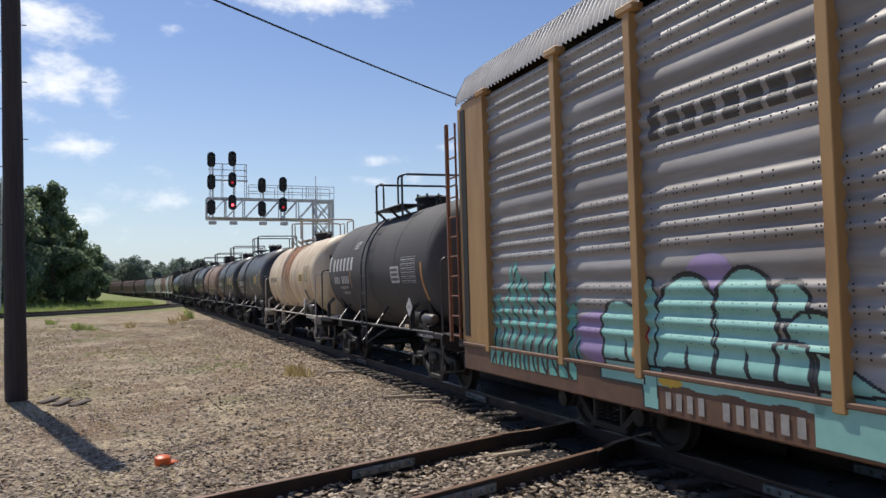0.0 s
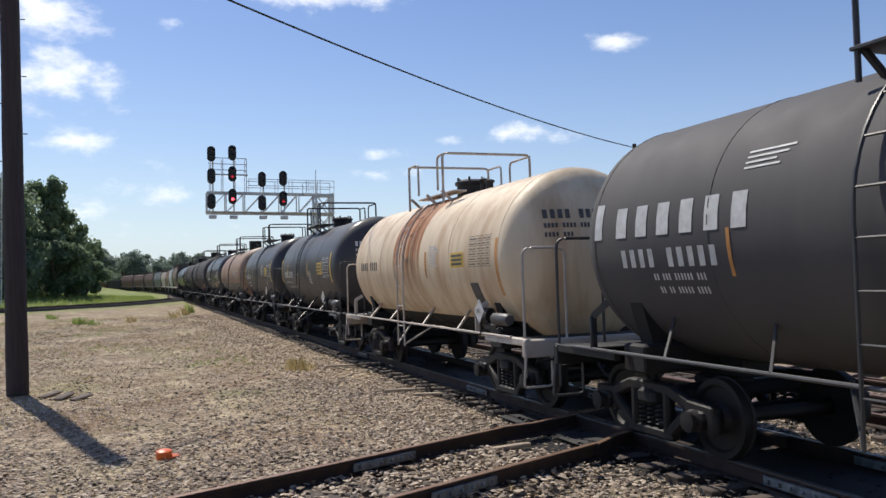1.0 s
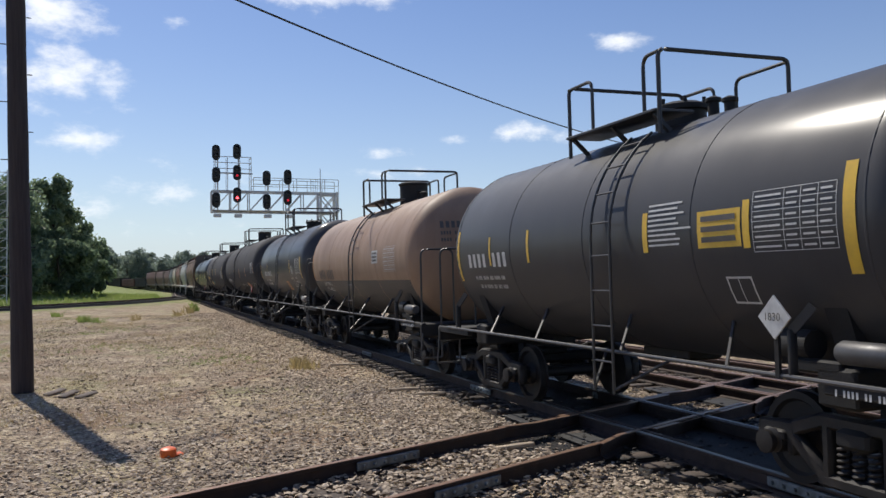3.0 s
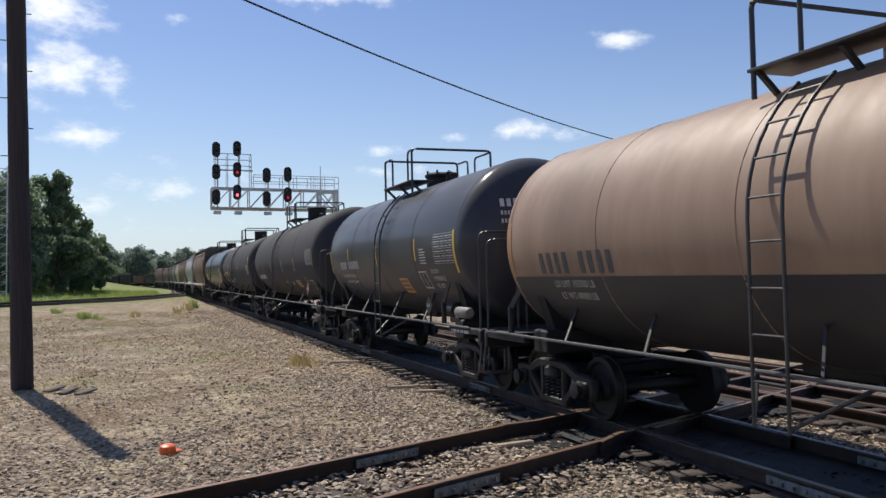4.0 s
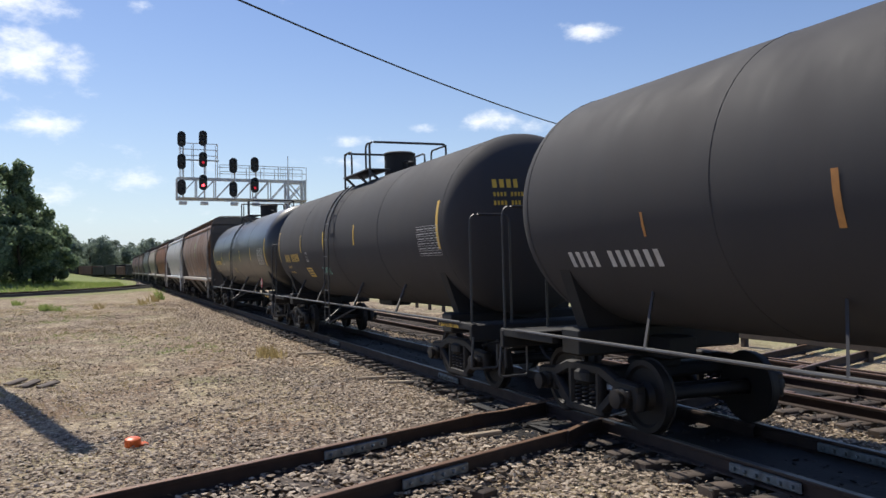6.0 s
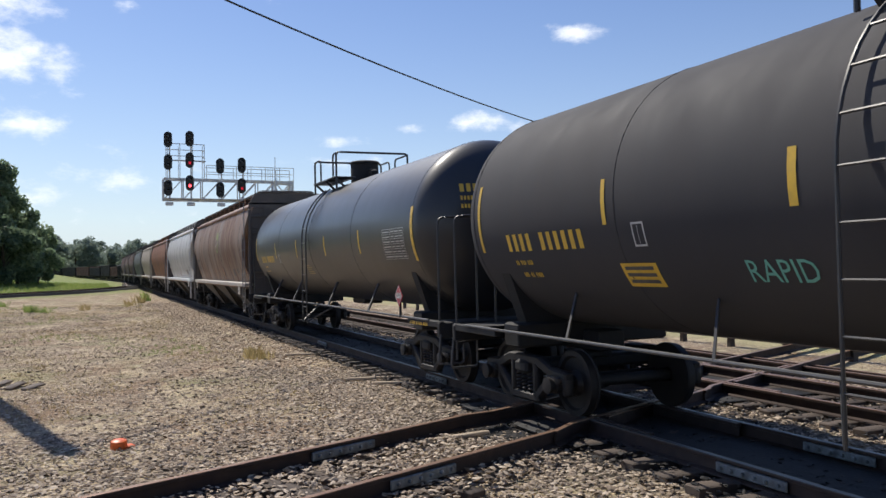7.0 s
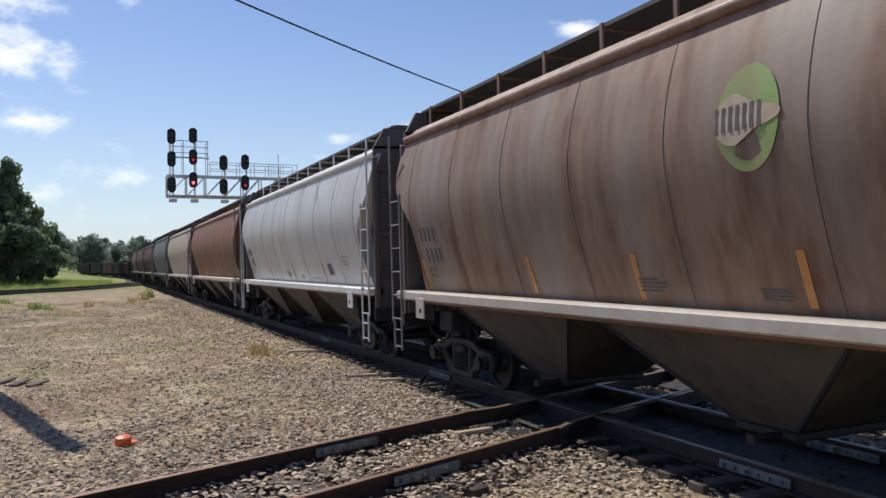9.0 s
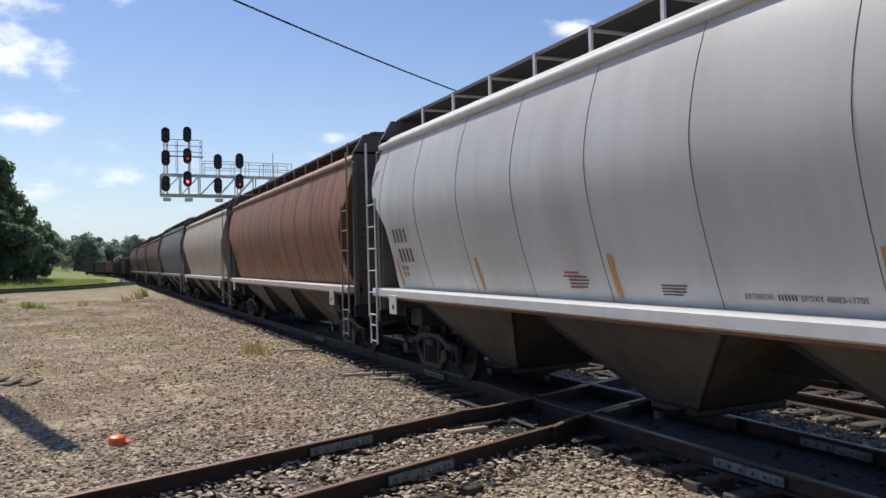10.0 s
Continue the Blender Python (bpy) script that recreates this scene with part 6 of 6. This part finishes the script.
# ---------- signal bridge ----------
def signal_bridge(y=64.0):
    g = thing("signal_bridge", "galvanised cantilever signal bridge with red signals", "signal bridge", m=pose(0, y, 0))
    zb, zt, x0, x1 = 7.25, 8.80, 4.85, 14.5
    tr = Shape()
    for dy in (-0.55, 0.55):
        tr.beam((x0, dy, zt), (x1, dy, zt), 0.12)
        tr.beam((x0, dy, zb), (x1, dy, zb), 0.12)
        n = 7
        for k in range(n + 1):
            x = x0 + (x1 - x0) * k / n
            tr.beam((x, dy, zb), (x, dy, zt), 0.08)
            if k < n:
                xn = x0 + (x1 - x0) * (k + 1) / n
                tr.beam((x, dy, zb), (xn, dy, zt), 0.07)
    for k in range(15):
        x = x0 + (x1 - x0) * k / 14
        tr.beam((x, -0.55, zb), (x, 0.55, zb), 0.06)
        tr.beam((x, -0.55, zt), (x, 0.55, zt), 0.05)
    part("truss", tr, "gantry", g, "lattice steel truss")
    part("walkway", Shape().box((x0 + x1) / 2, -0.75, zb + 0.05, x1 - x0, 0.6, 0.05), "gantry", g, "steel walkway")
    mast = Shape()
    for dx in (13.1, 14.4):
        for dy in (-0.6, 0.6):
            mast.beam((dx, dy, -0.5), (dx, dy, zt + 0.1), 0.16)
    for k in range(6):
        z0, z1 = -0.3 + k * 1.5, 1.2 + k * 1.5
        for dy in (-0.6, 0.6):
            mast.beam((13.1, dy, z0), (14.4, dy, z1), 0.08)
            mast.beam((14.4, dy, z0), (13.1, dy, z1), 0.08)
            mast.beam((13.1, dy, z1), (14.4, dy, z1), 0.08)
        mast.beam((13.1, -0.6, z0), (13.1, 0.6, z1), 0.08)
    part("mast", mast, "gantry", g, "braced lattice mast")
    rl = Shape()
    for xa, xb in ((7.9, 14.5),):
        for z in (zt + 0.55, zt + 1.05):
            rl.tube([(xa, -0.75, z), (xb, -0.75, z)], 0.025, 6)
            rl.tube([(xa, 0.75, z), (xb, 0.75, z)], 0.025, 6)
        k = xa
        while k < xb + 0.1:
            for dy in (-0.75, 0.75):
                rl.tube([(k, dy, zt), (k, dy, zt + 1.05)], 0.025, 6)
            k += 1.1
    # raised cage behind the tall signals
    for z in (zt + 1.35, zt + 1.7, zt + 2.15, zt + 2.6):
        rl.tube([(4.95, -0.6, z), (7.75, -0.6, z)], 0.03, 6)
        rl.tube([(7.75, -0.6, z), (7.75, 0.6, z)], 0.025, 6)
    for x in (5.1, 6.0, 6.9, 7.75):
        rl.tube([(x, -0.6, zt), (x, -0.6, zt + 2.6)], 0.03, 6)
        rl.tube([(x, 0.6, zt), (x, 0.6, zt + 2.6)], 0.025, 6)
    for k in range(6):
        rl.tube([(12.6 + 0.18 * k, 0.7, zt), (12.6 + 0.18 * k, 0.7, zt + 1.2)], 0.02, 5)
    rl.tube([(13.2, 0, zt), (13.2, 0, zt + 2.0)], 0.03, 6)
    part("guard_rail", rl, "gantry", g, "pipe guard rails and cage")
    fr = Shape().box(6.4, -0.6, zt + 1.35, 2.9, 0.12, 0.10)
    part("signal_platform", fr, "gantry", g)
    heads = [(5.12, 11.62, 0), (6.65, 11.75, 0), (5.12, 9.95, 0), (6.65, 10.15, 1), (5.12, 8.05, 0), (6.65, 8.45, 2),
             (8.85, 9.80, 0), (10.45, 9.92, 0), (8.85, 8.0, 0), (10.45, 8.35, 1)]
    for x, z, lit in heads:
        h = part("signal_head", signal_head(), "signal_black", g, "black signal head with oval backplate", pose(x, -1.05, z))
        for dz, state in ((0.26, 0), (-0.22, lit)):
            part("lens", Shape().lathe([(0.001, -0.012), (0.09, -0.008), (0.10, 0.01), (0.001, 0.012)], 14, pose(0, -0.135, dz)),
                 "lamp_red" if state == 2 else "lamp_dim" if state == 1 else "lens_dark", h, "lit red lens" if state else "dark lens")
    poles = Shape()
    for x in (5.12, 6.65):
        poles.tube([(x + 0.12, -0.9, zb), (x + 0.12, -0.9, 12.0)], 0.06, 8)
    for x in (8.85, 10.45):
        poles.tube([(x + 0.12, -0.9, zb), (x + 0.12, -0.9, 10.2)], 0.06, 8)
    for x in (5.12, 6.65, 8.85, 10.45):
        poles.box(x + 0.1, -0.85, zb - 0.35, 0.55, 0.4, 0.25, c=0.03)
    part("signal_mast", poles, "gantry", g, "signal posts")
    return g


_head = []


def signal_head():
    if not _head:
        s = Shape()
        o = []
        for i in range(28):
            a = 2 * math.pi * i / 28
            o.append((0.30 * math.cos(a), (0.28 if math.sin(a) > 0 else -0.28) * (1 if abs(math.sin(a)) > 0.01 else 0) + 0.30 * math.sin(a)))
        s.prism(o, "y", -0.03, 0.03)
        s.box(0, 0.16, 0, 0.34, 0.26, 0.9, c=0.04)
        for dz in (0.26, -0.22):
            n = 12
            verts, faces = [], []
            for i in range(n + 1):
                a = math.pi * (-0.15 + 1.3 * i / n)
                for r, y in ((0.125, -0.03), (0.125, -0.36), (0.14, -0.36), (0.14, -0.03)):
                    verts.append((r * math.cos(a), y, dz + r * math.sin(a)))
            for i in range(n):
                faces += [(4 * i + k, 4 * i + 4 + k, 4 * i + 4 + (k + 1) % 4, 4 * i + (k + 1) % 4) for k in range(4)]
            s.add(verts, faces)
        _head.append(s.mesh("signal_head", M["signal_black"]))
    return _head[0]


signal_bridge()

# ---------- pole and cable ----------
pole = thing("utility_pole", "dark creosoted timber utility pole, leaning slightly", "utility pole", m=pose(-2.42, 19.6, -0.36, 0, -1.2, 0))
sh = Shape()
sh.lathe([(0.225 - 0.045 * i / 12 + 0.004 * math.sin(i * 2.3), i * 10.9 / 12) for i in range(13)], 20, pose(0, 0, 0, 90, 0, 0))
part("pole_shaft", sh, "pole", pole)
st = Shape()
for k in range(5):
    st.tube([(-0.2, 0, 2.5 + k * 1.25), (-0.34, 0, 2.5 + k * 1.25)], 0.012, 5)
    st.tube([(0.2, 0, 3.1 + k * 1.25), (0.30, 0, 3.1 + k * 1.25)], 0.012, 5)
part("pole_steps", st, "pole", pole, "steel pole steps")


def cable_line():
    a, b = Vector((-2.62, 19.6, 10.25)), Vector((30.5, 45.5, 10.36))
    s = Shape()
    pts = []
    for i in range(25):
        t = i / 24
        p = a.lerp(b, t)
        p.z -= 0.56 * 4 * t * (1 - t)
        pts.append(p)
    s.tube(pts, 0.03, 6)
    return tagged(part("overhead_cable", s, "wire"), "black overhead cable between poles", "cable")


cable_line()
far_pole = thing("utility_pole", "dark timber utility pole beyond the tracks", "utility pole", m=pose(30.5, 45.5, -0.3))
part("pole_shaft", Shape().lathe([(0.20, 0), (0.13, 10.9)], 14, pose(0, 0, 0, 90, 0, 0)), "pole", far_pole)


# ---------- trees ----------
def tree(height, width, seed, leaves, leaf, material, trunk=True):
    """A tapered trunk with limbs and a crown of many small leaf clumps, with gaps."""
    rng = random.Random(seed)
    ob = thing("tree", "leafy green broadleaf tree", "tree", "trees")
    tk = Shape()
    tk.tube([(0, 0, -1.5), (0.05, 0, height * 0.2), (rng.uniform(-0.3, 0.3), rng.uniform(-0.3, 0.3), height * 0.55), (0, 0, height * 0.8)], height * 0.018, 8)
    centres = []
    for k in range(int(10 + height * 1.6)):
        a, q = rng.uniform(0, 6.283), rng.random() ** 0.6
        z = height * rng.uniform(0.12, 0.97)
        env = width * 0.5 * math.sin(math.pi * min(1, (z / height * 0.86 + 0.14))) ** 0.6 * rng.uniform(0.75, 1.1)
        c = Vector((math.cos(a) * env * q, math.sin(a) * env * q, z))
        centres.append((c, width * rng.uniform(0.10, 0.19)))
        if k % 3 == 0:
            tk.tube([(0, 0, max(0.5, z * 0.6)), tuple(c * 0.6 + Vector((0, 0, z * 0.32))), tuple(c)], height * 0.006, 5)
    part("trunk", tk, "bark", ob)
    cr = Shape()
    per = max(4, leaves // len(centres))
    for c, r in centres:
        for _ in range(per):
            d = Vector((rng.gauss(0, 1), rng.gauss(0, 1), rng.gauss(0, 0.8)))
            d.normalize()
            p = c + d * r * rng.uniform(0.45, 1.1)
            u_ = Vector((rng.gauss(0, 1), rng.gauss(0, 1), rng.gauss(0, 1))).normalized()
            v_ = u_.cross(Vector((rng.gauss(0, 1), rng.gauss(0, 1), rng.gauss(0, 1)))).normalized()
            s = leaf * rng.uniform(0.6, 1.3)
            cr.add([p - u_ * s, p + v_ * s * 0.55, p + u_ * s, p - v_ * s * 0.55], [(0, 1, 2, 3)])
    me = bpy.data.meshes.new("crown")
    me.from_pydata(cr.v, [], cr.f)
    me.materials.append(M[material])
    part("crown", me, material, ob)
    return ob


def stand(ob, x, y, turn=0.0, size=1.0, low=0.0):
    ob.matrix_basis = Matrix.Translation((x, y, ground_z(x, y) - low)) @ pose(0, 0, 0, 0, 0, turn) @ Matrix.Scale(size, 4)


near_trees = [(-11.0, 118, 16.0, 7.5), (-15.0, 110, 13.5, 10), (-9.2, 122, 11.0, 8.5), (-11.5, 128, 12, 9), (-20, 114, 13.5, 11), (-7.2, 131, 8.0, 7), (-14, 105, 9.0, 8), (-25, 111, 13.0, 10), (-31, 116, 13, 11), (-9.8, 112, 8.5, 7), (-17.5, 120, 14.5, 9), (-8.2, 126, 9.0, 6)]
for i, (x, y, h, w) in enumerate(near_trees):
    stand(tree(h, w, 40 + i, 9500, 0.27, "leaf"), x, y)
# far trees wear the leaf colour with haze mixed in
far_kinds = [tree(12, 9, 90 + k, 2600, 0.42, "leaf_haze") for k in range(3)]
rows = [(-70 + k * 5.0 + random.uniform(-2, 2), 330 + 30 * math.sin(k * 1.7) + random.uniform(-15, 15), random.uniform(0.8, 1.12)) for k in range(46)]
rows += [(-60 + k * 6.0 + random.uniform(-2, 2), 295 + random.uniform(-12, 12), random.uniform(0.75, 1.05)) for k in range(14)]
rows += [(20 + k * 5.0, 215 + k * 3 + random.uniform(-8, 8), random.uniform(0.65, 1.0)) for k in range(12)]
rows += [(19 + k * 4.0, 165 + k * 2 + random.uniform(-5, 5), random.uniform(0.55, 0.8)) for k in range(6)]
rows += [(45 + k * 9.0, 150 - k * 5 + random.uniform(-8, 8), random.uniform(0.7, 1.0)) for k in range(14)]
rows += [(-95 + k * 5.5 + random.uniform(-2, 2), 400 + random.uniform(-20, 20), random.uniform(0.95, 1.4)) for k in range(52)]
for i, (x, y, s) in enumerate(rows):
    src = far_kinds[i % 3]
    if i < 3:
        stand(src, x, y, 0, 1)
        src.scale = (s, s, s)
    else:
        c = copy_thing(src, Matrix.Translation((x, y, ground_z(x, y) - 0.3)) @ pose(0, 0, 0, 0, 0, random.uniform(0, 360)))
        c.scale = (s, s, s)


# ---------- ballast stones, grass and weeds ----------
def scatter_stones(name, label, spots, size, material, squash=0.6):
    """Angular stones, one mesh; spots: places with the ground's height."""
    base = np.array([(1, 0, 0), (-1, 0, 0), (0, 1, 0), (0, -1, 0), (0, 0, 1), (0, 0, -1), (0.62, 0.62, 0.5), (-0.62, -0.6, 0.45)], float)
    faces = np.array([(6, 4, 0), (0, 2, 6), (6, 2, 4), (4, 2, 1), (1, 3, 7), (7, 3, 4), (4, 1, 7), (4, 3, 0), (2, 0, 5), (1, 2, 5), (3, 1, 5), (0, 3, 5)])
    n = len(spots)
    rng = np.random.default_rng(7)
    v = base[None] * (1 + rng.uniform(-0.35, 0.35, (n, 8, 1))) * rng.uniform(0.5, 1.25, (n, 1, 1)) * size
    v = v * np.stack([np.ones(n), rng.uniform(0.5, 1, n), rng.uniform(0.2, 0.45, n)], 1)[:, None]
    ang = rng.uniform(0, 2 * np.pi, n)
    tilt = rng.normal(0, 0.24, n)
    c, s = np.cos(tilt), np.sin(tilt)
    v = np.stack([v[..., 0] * c[:, None] - v[..., 2] * s[:, None], v[..., 1], v[..., 0] * s[:, None] + v[..., 2] * c[:, None]], -1)
    c, s = np.cos(ang), np.sin(ang)
    v = np.stack([v[..., 0] * c[:, None] - v[..., 1] * s[:, None], v[..., 0] * s[:, None] + v[..., 1] * c[:, None], v[..., 2]], -1)
    v += np.asarray(spots)[:, None]
    f = (faces[None] + (np.arange(n) * 8)[:, None, None]).reshape(-1, 3)
    me = bpy.data.meshes.new(name)
    me.from_pydata(v.reshape(-1, 3).tolist(), [], f.tolist())
    me.materials.append(M[material])
    return tagged(new(name, me), label, "stones", kind="stuff")


def ballast_spots(count, x0, x1, y0, y1, keep, lift=0.0):
    out = []
    while len(out) < count:
        x, y = random.uniform(x0, x1), random.uniform(y0, y1)
        if random.random() < keep(x, y):
            out.append((x, y, ground_z(x, y) + random.uniform(-0.01, 0.025) + lift))
    return out


def dist_b(x, y):
    return (Vector((x, y, 0)) - B_MID).dot(B_SIDE)


def near_keep(x, y):
    d = dist_b(x, y)
    k = 0.12 + 0.45 * smooth(14, 10, y) + 0.9 * math.exp(-max(0, abs(d) - 1.4) / 0.9) + 0.9 * smooth(2.3, 4.2, x - 0.02 * (y - 10))
    k *= 0.55 + 0.9 * (0.5 + 0.5 * noise.noise(Vector((x * 0.6, y * 0.6, 9))))
    k *= 1 - 0.93 * max(smooth(1.5, 1.1, abs(x - XA)), smooth(2.6, 1.7, math.hypot(x - XA, (y - 9.6) * 0.85)))
    return min(1, k)


random.seed(5)
scatter_stones("ballast_stones", "tan and grey crushed ballast stones round the tracks", ballast_spots(58000, -4, 13, 5.2, 18, near_keep, 0.004), 0.036, "stone")
scatter_stones("ballast_stones", "crushed ballast stones along the main line", ballast_spots(24000, 1.0, 14, 18, 60, lambda x, y: smooth(2.0, 4.6, x) * (1 - 0.95 * smooth(1.5, 1.1, abs(x - XA))), 0.01), 0.05, "stone_far")
scatter_stones("gravel", "scattered gravel on dry dirt", ballast_spots(34000, -8, 4, 9, 45, lambda x, y: 0.06 + 0.94 * smooth(-0.25, 0.4, noise.noise(Vector((x * 0.5, y * 0.4, 4)))), -0.006), 0.03, "stone_far")
scatter_stones("gravel", "dark grit and coarse gravel on dry dirt", ballast_spots(12000, -9, 4, 10, 58, lambda x, y: 0.15 + 0.85 * smooth(-0.2, 0.5, noise.noise(Vector((x * 0.4, y * 0.25, 9)))), 0.0), 0.042, "stone_grit")
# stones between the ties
# these stones carry oil and the train's shade in their colour
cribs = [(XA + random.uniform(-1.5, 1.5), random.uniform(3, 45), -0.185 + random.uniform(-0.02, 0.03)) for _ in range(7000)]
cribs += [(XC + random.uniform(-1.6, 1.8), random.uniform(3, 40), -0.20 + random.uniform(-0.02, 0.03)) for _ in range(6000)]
scatter_b = []
for _ in range(5000):
    p = B_MID + B_DIR * random.uniform(-9, -1.3) + B_SIDE * random.uniform(-1.2, 1.2)
    scatter_b.append((p.x, p.y, -0.17 + random.uniform(-0.03, 0.03)))
scatter_stones("ballast_stones", "tan ballast between the rails of the crossing track", scatter_b, 0.042, "stone")
scatter_stones("ballast_stones", "oily ballast between the ties, train's shade in its colour", cribs, 0.045, "stone_oil_shade")


def grass(name, label, spots, height, material):
    """Tufts of narrow blades in one mesh."""
    rng = random.Random(3)
    s = Shape()
    for x, y, k in spots:
        z = ground_z(x, y)
        for _ in range(k):
            a, r = rng.uniform(0, 6.283), rng.uniform(0, 0.14)
            h, w = height * rng.uniform(0.4, 1.2), height * 0.05
            bx, by = x + r * math.cos(a), y + r * math.sin(a)
            lx, ly = rng.gauss(0, 0.35) * h, rng.gauss(0, 0.35) * h
            s.add([(bx - w, by, z - 0.02), (bx + w, by, z - 0.02), (bx + lx * 0.5 + w * 0.6, by + ly * 0.5, z + h * 0.6), (bx + lx, by + ly, z + h)], [(0, 1, 2, 3)])
    me = bpy.data.meshes.new(name)
    me.from_pydata(s.v, [], s.f)
    me.materials.append(M[material])
    return tagged(new(name, me), label, "grass", kind="stuff")


spots = []
while len(spots) < 5200:
    x, y = random.uniform(-40, 5), random.uniform(62, 150)
    if beyond_branch(x, y) > 2.5:
        spots.append((x, y, 5))
grass("grass_bank", "sunlit green grass on the bank before the trees", spots, 0.45, "grass")
spots = []
while len(spots) < 3600:
    x, y = random.uniform(-9, 3.5), random.uniform(12, 60)
    if noise.noise(Vector((x * 0.35, y * 0.2, 2))) > -0.02 * 1 + 0.1 * random.random():
        spots.append((x, y, 5))
grass("dry_tufts", "short dry grass tufts on the dirt", spots, 0.07, "straw")
spots = []
while len(spots) < 520:
    x, y = random.uniform(-9, 3), random.uniform(14, 58)
    if noise.noise(Vector((x * 0.3, y * 0.15, 8))) > 0.2:
        spots.append((x, y, 6))
grass("green_tufts", "short green weeds in the dirt", spots, 0.08, "grass")
for x, y, n, h, mname, lab in ((-3.2, 51.5, 40, 0.42, "grass", "tall green weed clump"), (-2.4, 50.8, 12, 0.32, "grass", "green weed clump"), (3.75, 20.6, 30, 0.30, "straw", "dry brown weed clump"), (3.0, 60.0, 9, 0.6, "straw", "tall dry weed clump"),
                              (3.6, 64.0, 8, 0.8, "grass", "tall weed clump"), (-0.4, 52.0, 10, 0.4, "straw", "small dry weed"), (-5.5, 60, 24, 0.35, "grass", "green weed clump"), (2.2, 57.0, 12, 0.4, "straw", "dry weed clump")):
    sp = [(x + random.gauss(0, 0.16), y + random.gauss(0, 0.3), 4) for _ in range(n)]
    tagged(grass("weed_clump", lab, sp, h, mname), lab, "weeds")

# ---------- small things ----------
mk = thing("survey_marker", "bright orange plastic marker cap lying on gravel", "marker", m=pose(0.31, 11.45, ground_z(0.31, 11.45) + 0.0, 4, -3, 20))
part("cap", Shape().lathe([(0.10, 0.0), (0.105, 0.02), (0.10, 0.10), (0.075, 0.115), (0.001, 0.118)], 18, pose(0, 0, 0.01, 90, 0, 0)), "orange_marker", mk)
part("flange", Shape().box(0.07, -0.03, 0.025, 0.22, 0.12, 0.03, c=0.01), "orange_marker", mk)
for x, y, r, ln in ((-1.75, 19.1, 20, 0.75), (-1.45, 18.7, 28, 0.8), (-1.1, 18.4, 15, 0.7)):
    b = thing("timber_offcut", "grey weathered timber offcut on the dirt", "timber", "offcuts by the pole", m=pose(x, y, ground_z(x, y) + 0.05, 5, 4, r - 50))
    part("board", Shape().box(0, 0, 0, 0.17, ln * 0.75, 0.045, c=0.01), "weathered_board", b)
for x, y, r, ln in ((5.0, 15.4, 82, 1.0), (5.2, 14.6, 75, 0.7), (4.9, 20.5, 80, 0.9), (4.2, 9.45, 100, 1.0)):
    b = thing("timber_offcut", "splintered pale timber beside the track", "timber", m=pose(x, y, ground_z(x, y) + 0.06, 0, 3, r))
    part("board", Shape().box(0, 0, 0, 0.10, ln, 0.05, c=0.008), "pale_timber", b)


# low timber fence beyond the second track
fence = thing("post_and_rail_fence", "low dark post and rail fence beyond the tracks", "fence")
for k in range(24):
    part("post", Shape().box(15.6, -2 + k * 1.9, 0.25, 0.15, 0.15, 1.1, c=0.015), "fence", fence)
for k in range(3):
    part("fence_rail", Shape().box(15.52, 4.5 + 12 * k, 0.06, 0.05, 9.0, 0.16, c=0.01), "fence", fence)
# loose rails laid beside the second track
for k, (x, z) in enumerate(((12.6, -0.05), (13.1, -0.08))):
    r = thing("stored_rail", "rusty rail laid beside the second track", "rail", "stored rails")
    put_rail(r, [(Vector((x, 2, z)), Vector((1, 0, 0))), (Vector((x + 0.3, 26, z)), Vector((1, 0, 0)))], "railtop_rusty", "rail_bar")

# white lattice mast behind the pole
lm = thing("lattice_mast", "slim grey lattice mast among the trees", "mast", m=pose(-13.35, 92, 0))
s = Shape()
for dx in (-0.9, 0.5):
    s.beam((dx, 0, -0.5), (dx, 0, 13.5), 0.10)
for k in range(14):
    s.beam((-0.9, 0, k * 0.95), (0.5, 0, k * 0.95 + 0.9), 0.06)
    s.beam((-0.9, 0, k * 0.95 + 0.9), (0.5, 0, k * 0.95 + 0.9), 0.06)
part("lattice", s, "gantry", lm)


# ---------- movement ----------
def run(t):
    """How far the train has come by the time t."""
    return 14.5 * t + 0.07 * t * t


LEAN = -0.8  # the cars lean with the track's cant


def motions():
    for car, mid, arm in CARS:
        rows = []
        for k in range(41):
            t = k * 0.25
            s = mid - run(t)
            a, b = main_line(s - arm)[0], main_line(s + arm)[0]
            d = b - a
            p = (a + b) / 2
            rows.append((t, pose(p.x, p.y, p.z, 0, LEAN, -math.degrees(math.atan2(d.x, d.y)))))
        walk(car, rows)
    for wheelset, y in SPINNERS:
        walk(wheelset, [(k / 30, pose(0, y, WHEEL_R, math.degrees(run(k / 30) / WHEEL_R) % 360)) for k in range(301)])


motions()
